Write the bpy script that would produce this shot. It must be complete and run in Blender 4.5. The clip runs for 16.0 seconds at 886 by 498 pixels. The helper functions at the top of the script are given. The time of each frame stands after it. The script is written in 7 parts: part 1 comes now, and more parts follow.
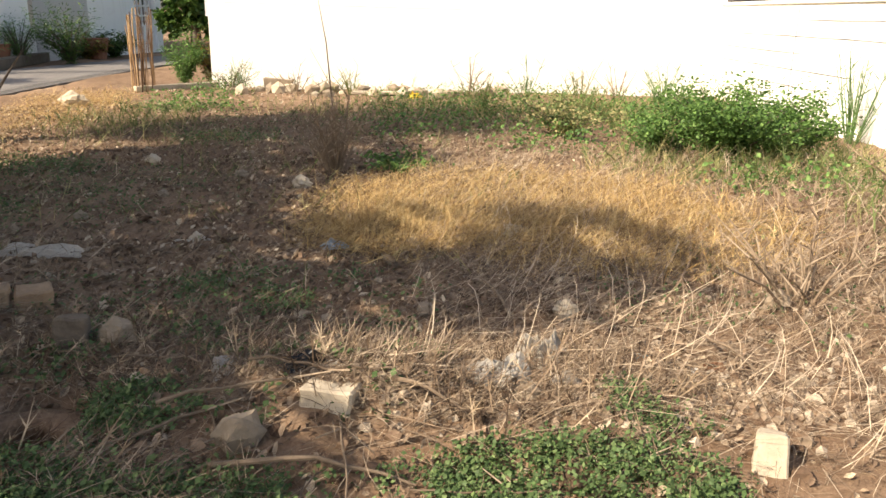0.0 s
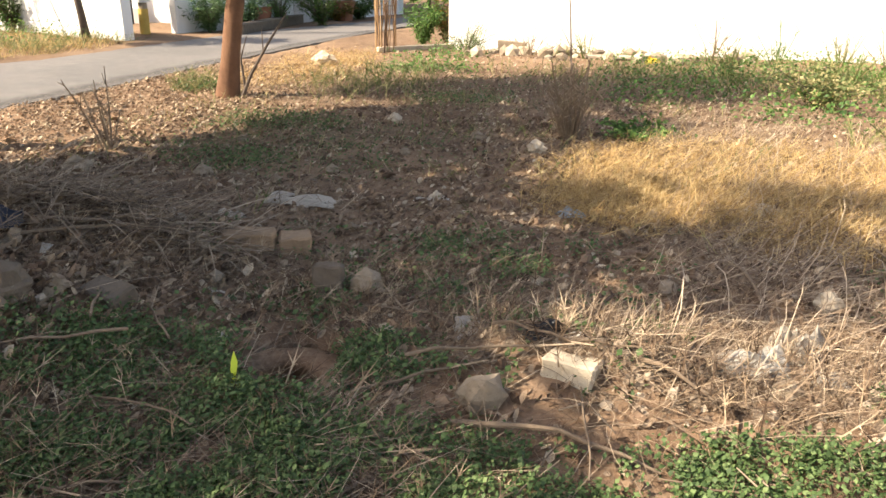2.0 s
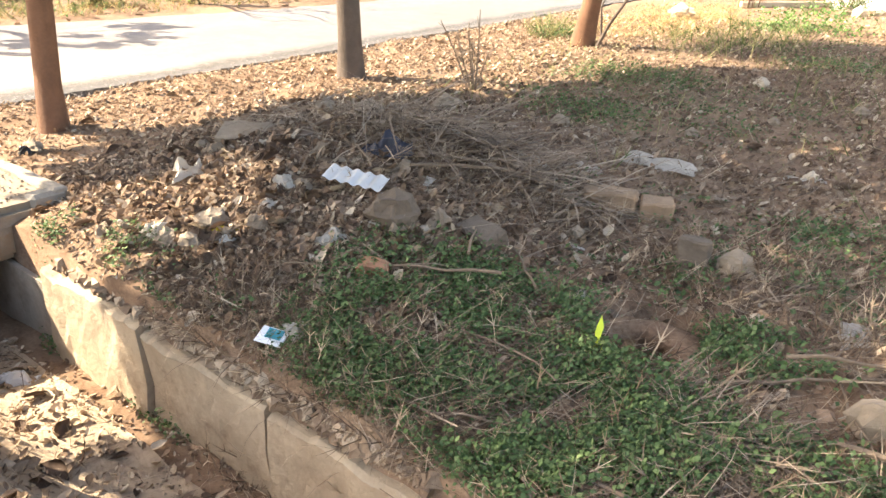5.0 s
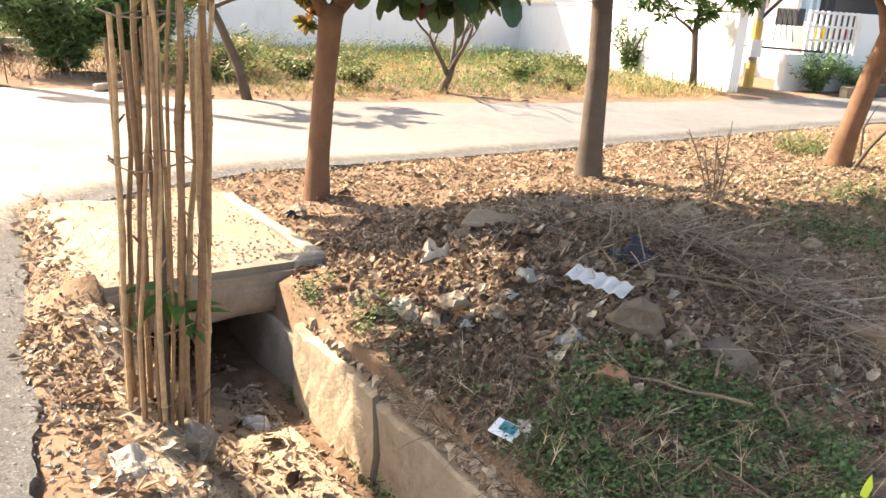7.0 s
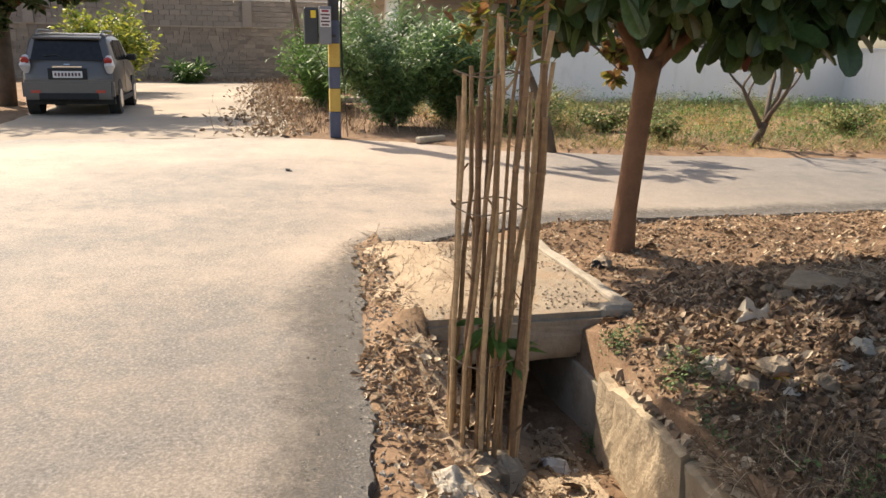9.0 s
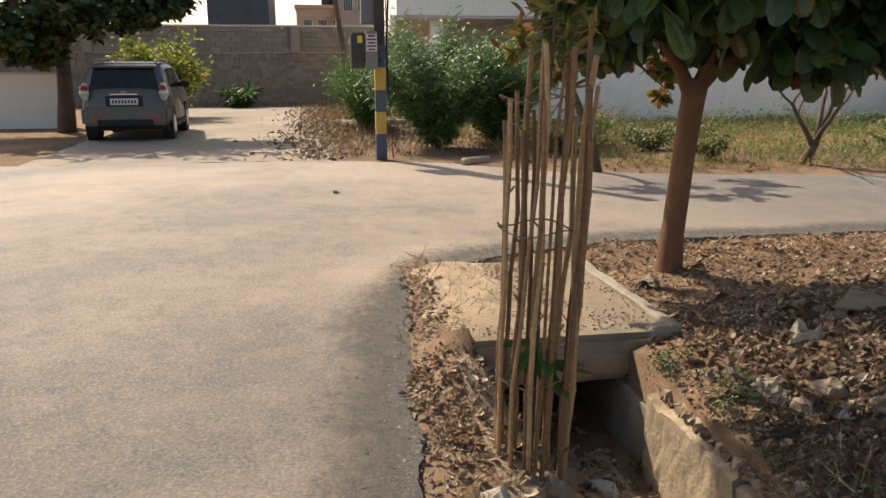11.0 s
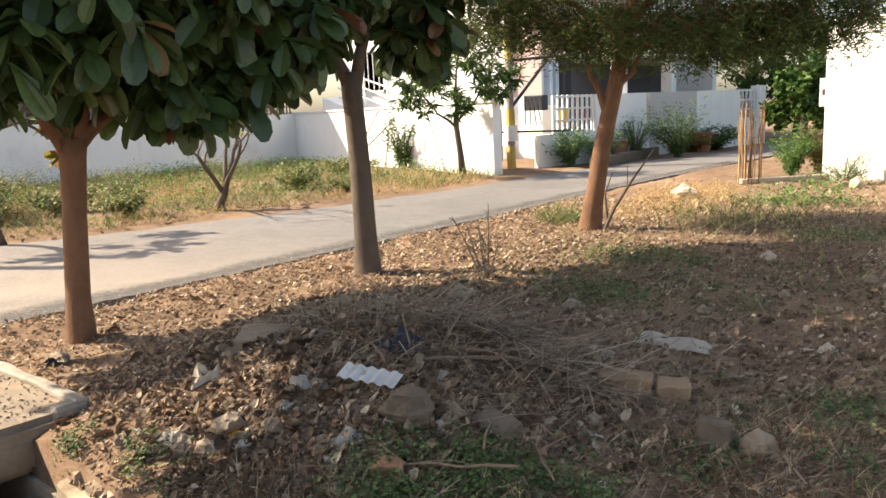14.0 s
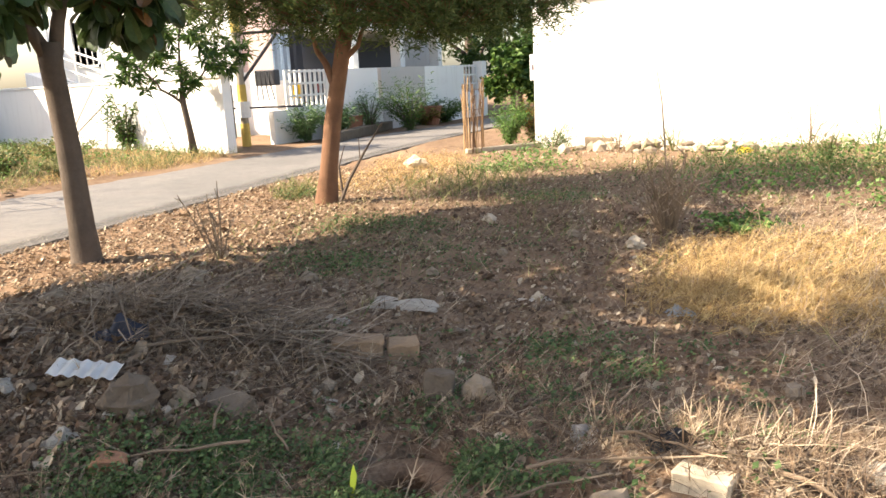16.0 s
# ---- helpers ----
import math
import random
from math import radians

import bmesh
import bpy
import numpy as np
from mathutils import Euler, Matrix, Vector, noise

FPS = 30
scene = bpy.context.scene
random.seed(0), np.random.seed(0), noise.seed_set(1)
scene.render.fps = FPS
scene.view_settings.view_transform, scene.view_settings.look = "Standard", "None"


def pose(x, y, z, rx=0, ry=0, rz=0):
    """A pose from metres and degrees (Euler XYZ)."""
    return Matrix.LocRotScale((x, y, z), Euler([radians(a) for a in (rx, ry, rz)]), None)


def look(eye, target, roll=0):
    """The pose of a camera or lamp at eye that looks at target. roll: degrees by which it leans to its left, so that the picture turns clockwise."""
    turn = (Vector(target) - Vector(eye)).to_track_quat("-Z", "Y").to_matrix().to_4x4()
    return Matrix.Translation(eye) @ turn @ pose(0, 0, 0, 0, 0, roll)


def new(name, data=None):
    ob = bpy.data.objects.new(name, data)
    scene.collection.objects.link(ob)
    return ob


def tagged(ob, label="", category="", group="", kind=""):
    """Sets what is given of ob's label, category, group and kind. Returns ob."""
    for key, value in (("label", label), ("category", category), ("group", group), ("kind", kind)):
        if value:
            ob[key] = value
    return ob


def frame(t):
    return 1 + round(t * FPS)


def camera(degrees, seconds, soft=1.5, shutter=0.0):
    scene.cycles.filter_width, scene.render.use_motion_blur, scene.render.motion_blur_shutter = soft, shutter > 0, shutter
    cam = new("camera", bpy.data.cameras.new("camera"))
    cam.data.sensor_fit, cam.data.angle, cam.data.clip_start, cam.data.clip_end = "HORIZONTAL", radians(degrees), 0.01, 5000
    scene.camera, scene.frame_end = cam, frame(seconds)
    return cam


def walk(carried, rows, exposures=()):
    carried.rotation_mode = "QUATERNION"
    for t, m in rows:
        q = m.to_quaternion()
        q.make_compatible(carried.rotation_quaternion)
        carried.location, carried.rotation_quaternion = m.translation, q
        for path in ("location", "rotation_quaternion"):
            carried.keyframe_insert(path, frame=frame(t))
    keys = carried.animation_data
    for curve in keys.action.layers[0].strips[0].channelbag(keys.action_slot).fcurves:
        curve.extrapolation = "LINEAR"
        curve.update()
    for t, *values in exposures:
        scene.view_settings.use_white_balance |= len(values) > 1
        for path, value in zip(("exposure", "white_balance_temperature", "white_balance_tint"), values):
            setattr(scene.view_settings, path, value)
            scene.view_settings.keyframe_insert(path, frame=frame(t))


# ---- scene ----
cam = camera(59.6, 16.0)
METRES, EYE, TILT, LEAN, TURN = 1.1, 1.25, -17.0, -1.1, 0.0
ROWS = [
    (0.0, 0.0, 0.0, 0.0, 0.0, 0.0, -0.0),
    (0.5, -0.0208, -0.0014, 0.0012, 3.66, -0.3, -1.02),
    (1.0, -0.0516, 0.0046, -0.0016, 7.84, -0.79, -2.71),
    (1.5, -0.0807, 0.0172, -0.0033, 11.34, -1.74, -3.53),
    (2.0, -0.1164, 0.0319, 0.0085, 15.69, -3.14, -4.01),
    (2.5, -0.1562, 0.0321, 0.0066, 20.47, -4.32, -4.68),
    (3.0, -0.1943, 0.0323, 0.0034, 25.67, -5.9, -5.76),
    (3.5, -0.2354, 0.0308, -0.0, 29.78, -7.67, -6.61),
    (4.75, -0.322, 0.008, 0.012, 37.4, -9.7, -10.0),
    (6.0, -0.399, -0.0392, 0.0235, 45.01, -8.91, -13.42),
    (6.5, -0.419, -0.0679, 0.0239, 49.41, -7.77, -14.92),
    (7.0, -0.4347, -0.1034, 0.0136, 55.04, -6.98, -16.5),
    (7.5, -0.4405, -0.1282, 0.0045, 60.83, -7.15, -17.76),
    (8.0, -0.4396, -0.1551, -0.0059, 66.68, -7.83, -18.17),
    (8.5, -0.4329, -0.1887, -0.0157, 71.9, -8.66, -18.28),
    (9.0, -0.4224, -0.2125, -0.0211, 77.27, -9.65, -17.25),
    (9.2, -0.418, -0.222, -0.0233, 79.3, -10.0, -16.85),
    (9.775, -0.409, -0.241, -0.027, 82.9, -10.6, -16.6),
    (10.35, -0.4, -0.245, -0.025, 83.6, -10.5, -16.7),
    (10.925, -0.391, -0.232, -0.013, 81.2, -9.4, -16.5),
    (11.5, -0.3822, -0.1999, 0.0073, 75.38, -6.89, -15.99),
    (12.0, -0.3669, -0.1588, 0.0331, 68.46, -4.14, -14.43),
    (12.5, -0.3493, -0.115, 0.0529, 60.14, -1.02, -12.65),
    (13.0, -0.3275, -0.0844, 0.0609, 53.99, 1.25, -11.52),
    (13.5, -0.304, -0.0496, 0.0592, 47.57, 2.84, -9.8),
    (14.0, -0.2787, -0.0206, 0.0589, 40.38, 3.55, -7.71),
    (14.5, -0.2492, -0.0065, 0.051, 33.95, 3.82, -5.87),
    (15.0, -0.2298, -0.0007, 0.0556, 28.99, 3.76, -4.07),
    (15.5, -0.2181, 0.0025, 0.0525, 25.43, 3.75, -2.99),
    (16.0, -0.1958, 0.0081, 0.0416, 22.08, 3.5, -2.6),
]
walk(cam, [(t, pose(0, 0, EYE, TILT, LEAN, TURN) @ pose(METRES * x, METRES * y, METRES * z, 90 + pitch, roll, yaw)) for t, x, y, z, yaw, pitch, roll in ROWS],
     [(t, stops, 7300, 11) for t, stops in ((0.0, 0.93), (2.0, 1.36), (3.5, 2.25), (6.0, 2.3), (7.0, 2.0), (8.0, 1.5), (9.0, 0.98), (11.5, 0.4), (12.5, 0.72), (14.0, 1.3), (16.0, 1.62))])

# ---------------------------------------------------------------- world and sun
SUN_EL, SUN_WAY = 41.0, Vector((0.87, 0.49))          # height of the sun; the way its light travels over the ground
SUN_WAY.normalize()
world = bpy.data.worlds.new("world")
scene.world = world
world.use_nodes = True
wn = world.node_tree
sky = wn.nodes.new("ShaderNodeTexSky")
sky.sky_type, sky.sun_disc = "NISHITA", False
sky.sun_elevation = radians(SUN_EL)
sky.sun_rotation = math.atan2(-SUN_WAY.x, -SUN_WAY.y)
sky.air_density, sky.dust_density = 1.0, 2.5
wn.links.new(sky.outputs[0], wn.nodes["Background"].inputs[0])
wn.nodes["Background"].inputs[1].default_value = 0.14
sun = new("sun", bpy.data.lights.new("sun", "SUN"))
sun.data.energy, sun.data.angle, sun.data.color = 5.0, radians(0.55), (1.0, 0.93, 0.82)
ce = math.cos(radians(SUN_EL))
sun.matrix_world = look((0, 0, 30), Vector((0, 0, 30)) + Vector((SUN_WAY.x * ce, SUN_WAY.y * ce, -math.sin(radians(SUN_EL)))))
tagged(sun, kind="structure")


# ---------------------------------------------------------------- materials
def nodes_of(name):
    m = bpy.data.materials.new(name)
    m.use_nodes = True
    nt = m.node_tree
    return m, nt, nt.nodes["Principled BSDF"]


def ramp(nt, fac, stops):
    r = nt.nodes.new("ShaderNodeValToRGB")
    e = r.color_ramp.elements
    while len(e) < len(stops):
        e.new(0.5)
    for el, (p, c) in zip(e, stops):
        el.position, el.color = p, (*c, 1)
    nt.links.new(fac, r.inputs[0])
    return r.outputs[0]


def noise_tex(nt, scale, detail=6, rough=0.6, coord=None):
    n = nt.nodes.new("ShaderNodeTexNoise")
    n.inputs["Scale"].default_value, n.inputs["Detail"].default_value, n.inputs["Roughness"].default_value = scale, detail, rough
    nt.links.new(coord or nt.nodes.new("ShaderNodeTexCoord").outputs["Object"], n.inputs["Vector"])
    return n.outputs["Fac"]


def mixc(nt, fac, a, b, how="MIX"):
    m = nt.nodes.new("ShaderNodeMix")
    m.data_type, m.blend_type = "RGBA", how
    if isinstance(fac, float):
        m.inputs[0].default_value = fac
    else:
        nt.links.new(fac, m.inputs[0])
    for s, v in ((m.inputs[6], a), (m.inputs[7], b)):
        if isinstance(v, tuple):
            s.default_value = (*v, 1)
        else:
            nt.links.new(v, s)
    return m.outputs[2]


def bump(nt, p, fac, strength=0.3, dist=0.01):
    b = nt.nodes.new("ShaderNodeBump")
    b.inputs["Strength"].default_value, b.inputs["Distance"].default_value = strength, dist
    nt.links.new(fac, b.inputs["Height"])
    nt.links.new(b.outputs[0], p.inputs["Normal"])


def surface(name, dark, light, big=1.5, fine=30.0, rough=0.9, relief=0.3, dist=0.01, stain=None, metal=0.0):
    """A surface whose colour varies at two scales, with fine relief."""
    m, nt, p = nodes_of(name)
    a, b = noise_tex(nt, big, 4), noise_tex(nt, fine, 8, 0.7)
    c1 = ramp(nt, a, [(0.3, dark), (0.7, light)])
    mid = tuple((x + y) / 2 for x, y in zip(dark, light))
    c2 = ramp(nt, b, [(0.3, tuple(0.75 * v for v in mid)), (0.75, tuple(min(1, 1.2 * v) for v in mid))])
    c = mixc(nt, 0.45, c1, c2)
    if stain:
        s = noise_tex(nt, big * 0.6, 8, 0.75)
        c = mixc(nt, ramp(nt, s, [(0.52, (0, 0, 0)), (0.68, (1, 1, 1))]), c, stain)
    nt.links.new(c, p.inputs["Base Color"])
    p.inputs["Roughness"].default_value, p.inputs["Metallic"].default_value = rough, metal
    p.inputs["Specular IOR Level"].default_value = 0.3
    bump(nt, p, b, relief, dist)
    return m


def pieces(name, stops, rough=0.8, through_light=0.0, obj=False, spec=0.3):
    """A surface that differs from piece to piece (leaf, blade, stone, brick)."""
    m, nt, p = nodes_of(name)
    if obj:
        rnd = nt.nodes.new("ShaderNodeObjectInfo").outputs["Random"]
    else:
        rnd = nt.nodes.new("ShaderNodeNewGeometry").outputs["Random Per Island"]
    c = ramp(nt, rnd, stops)
    n = noise_tex(nt, 45, 5)
    c = mixc(nt, 1.0, c, ramp(nt, n, [(0.25, (0.62, 0.6, 0.58)), (0.75, (1.15, 1.15, 1.12))]), "MULTIPLY")
    nt.links.new(c, p.inputs["Base Color"])
    p.inputs["Roughness"].default_value = rough
    p.inputs["Specular IOR Level"].default_value = spec
    bump(nt, p, n, 0.25, 0.004)
    if through_light:
        t = nt.nodes.new("ShaderNodeBsdfTranslucent")
        nt.links.new(c, t.inputs[0])
        mx = nt.nodes.new("ShaderNodeMixShader")
        mx.inputs[0].default_value = through_light
        out = nt.nodes["Material Output"]
        nt.links.new(p.outputs[0], mx.inputs[1])
        nt.links.new(t.outputs[0], mx.inputs[2])
        nt.links.new(mx.outputs[0], out.inputs[0])
    return m


def plain(name, col, rough=0.5, metal=0.0, spec=0.5):
    m, nt, p = nodes_of(name)
    n = noise_tex(nt, 14, 6)
    nt.links.new(mixc(nt, ramp(nt, n, [(0.35, (0, 0, 0)), (0.75, (0.6, 0.6, 0.6))]), col, tuple(0.72 * v + 0.02 for v in col)), p.inputs["Base Color"])
    p.inputs["Roughness"].default_value, p.inputs["Metallic"].default_value, p.inputs["Specular IOR Level"].default_value = rough, metal, spec
    return m


def wall_paint(name, col, dirt):
    """Weathered wall paint: runs of dirt from above, splashed soil near the foot, hairline wear."""
    m, nt, p = nodes_of(name)
    tc = nt.nodes.new("ShaderNodeTexCoord").outputs["Object"]
    mp = nt.nodes.new("ShaderNodeMapping")
    mp.inputs["Scale"].default_value = (3.0, 3.0, 0.35)
    nt.links.new(tc, mp.inputs[0])
    streak = noise_tex(nt, 2.0, 8, 0.7, mp.outputs[0])
    blotch = noise_tex(nt, 1.1, 8, 0.7)
    c = mixc(nt, ramp(nt, streak, [(0.55, (0, 0, 0)), (0.85, (0.55, 0.55, 0.55))]), col, dirt)
    c = mixc(nt, ramp(nt, blotch, [(0.56, (0, 0, 0)), (0.8, (0.5, 0.5, 0.5))]), c, dirt)
    nt.links.new(c, p.inputs["Base Color"])
    p.inputs["Roughness"].default_value = 0.85
    p.inputs["Specular IOR Level"].default_value = 0.2
    bump(nt, p, noise_tex(nt, 60, 6), 0.2, 0.004)
    return m


def ground_material():
    m, nt, p = nodes_of("dry_earth")
    a, b, c3 = noise_tex(nt, 0.7, 8, 0.65), noise_tex(nt, 9, 8, 0.7), noise_tex(nt, 70, 6, 0.7)
    c = ramp(nt, a, [(0.3, (0.1, 0.06, 0.037)), (0.5, (0.185, 0.115, 0.073)), (0.7, (0.31, 0.21, 0.135))])
    c = mixc(nt, ramp(nt, b, [(0.35, (0, 0, 0)), (0.7, (1, 1, 1))]), c, mixc(nt, 0.6, c, (0.34, 0.24, 0.16)))
    c = mixc(nt, 0.8, c, ramp(nt, c3, [(0.25, (0.5, 0.48, 0.46)), (0.72, (1.2, 1.18, 1.15))]), "MULTIPLY")
    nt.links.new(c, p.inputs["Base Color"])
    p.inputs["Roughness"].default_value = 0.95
    p.inputs["Specular IOR Level"].default_value = 0.1
    bump(nt, p, mixc(nt, 0.4, b, c3), 0.7, 0.025)
    return m


def asphalt_material():
    m, nt, p = nodes_of("dusty_asphalt")
    a, b, g = noise_tex(nt, 0.5, 6, 0.6), noise_tex(nt, 5, 8, 0.75), noise_tex(nt, 75, 5, 0.85)
    base = ramp(nt, g, [(0.3, (0.045, 0.045, 0.047)), (0.5, (0.12, 0.115, 0.11)), (0.7, (0.3, 0.28, 0.26))])
    dust = ramp(nt, a, [(0.3, (0.2, 0.175, 0.155)), (0.65, (0.42, 0.32, 0.24))])
    wide = noise_tex(nt, 0.35, 7, 0.7)
    c = mixc(nt, ramp(nt, mixc(nt, 0.55, b, wide), [(0.38, (0.08, 0.08, 0.08)), (0.6, (0.82, 0.82, 0.82))]), base, dust)
    c = mixc(nt, ramp(nt, noise_tex(nt, 0.22, 5, 0.6), [(0.44, (0, 0, 0)), (0.58, (0.62, 0.62, 0.62))]), c, (0.46, 0.36, 0.275))
    c = mixc(nt, ramp(nt, noise_tex(nt, 1.6, 9, 0.8), [(0.56, (0, 0, 0)), (0.72, (0.7, 0.7, 0.7))]), c, base)
    sep = nt.nodes.new("ShaderNodeSeparateXYZ")
    nt.links.new(nt.nodes.new("ShaderNodeTexCoord").outputs["Object"], sep.inputs[0])
    up = nt.nodes.new("ShaderNodeMapRange")
    up.inputs["From Min"].default_value, up.inputs["From Max"].default_value, up.inputs["To Max"].default_value = 1.0, 6.0, 0.88
    nt.links.new(sep.outputs["Y"], up.inputs["Value"])
    worn = ramp(nt, mixc(nt, 0.5, a, b), [(0.35, (0.115, 0.11, 0.104)), (0.65, (0.21, 0.195, 0.18))])
    c = mixc(nt, up.outputs[0], c, worn)
    c = mixc(nt, 0.8, c, ramp(nt, g, [(0.32, (0.55, 0.55, 0.56)), (0.68, (1.3, 1.29, 1.27))]), "MULTIPLY")
    nt.links.new(c, p.inputs["Base Color"])
    p.inputs["Roughness"].default_value = 0.75
    p.inputs["Specular IOR Level"].default_value = 0.35
    bump(nt, p, g, 0.8, 0.012)
    return m


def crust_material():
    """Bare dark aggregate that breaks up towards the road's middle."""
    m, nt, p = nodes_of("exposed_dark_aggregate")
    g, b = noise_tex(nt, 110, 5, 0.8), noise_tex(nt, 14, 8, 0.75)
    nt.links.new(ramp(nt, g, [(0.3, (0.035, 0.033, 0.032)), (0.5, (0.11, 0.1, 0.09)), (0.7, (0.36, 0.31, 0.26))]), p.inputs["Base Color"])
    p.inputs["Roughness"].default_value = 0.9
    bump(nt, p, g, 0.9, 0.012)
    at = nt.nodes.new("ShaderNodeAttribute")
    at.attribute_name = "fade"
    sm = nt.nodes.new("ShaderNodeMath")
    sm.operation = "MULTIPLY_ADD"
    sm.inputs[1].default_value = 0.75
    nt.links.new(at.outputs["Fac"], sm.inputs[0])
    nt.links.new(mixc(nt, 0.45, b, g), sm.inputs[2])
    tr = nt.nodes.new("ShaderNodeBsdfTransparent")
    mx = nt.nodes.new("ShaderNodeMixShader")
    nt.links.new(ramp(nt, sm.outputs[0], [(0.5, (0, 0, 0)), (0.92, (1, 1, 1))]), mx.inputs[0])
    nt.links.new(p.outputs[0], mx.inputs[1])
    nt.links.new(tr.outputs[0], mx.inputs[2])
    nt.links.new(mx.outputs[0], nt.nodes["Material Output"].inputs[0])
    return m


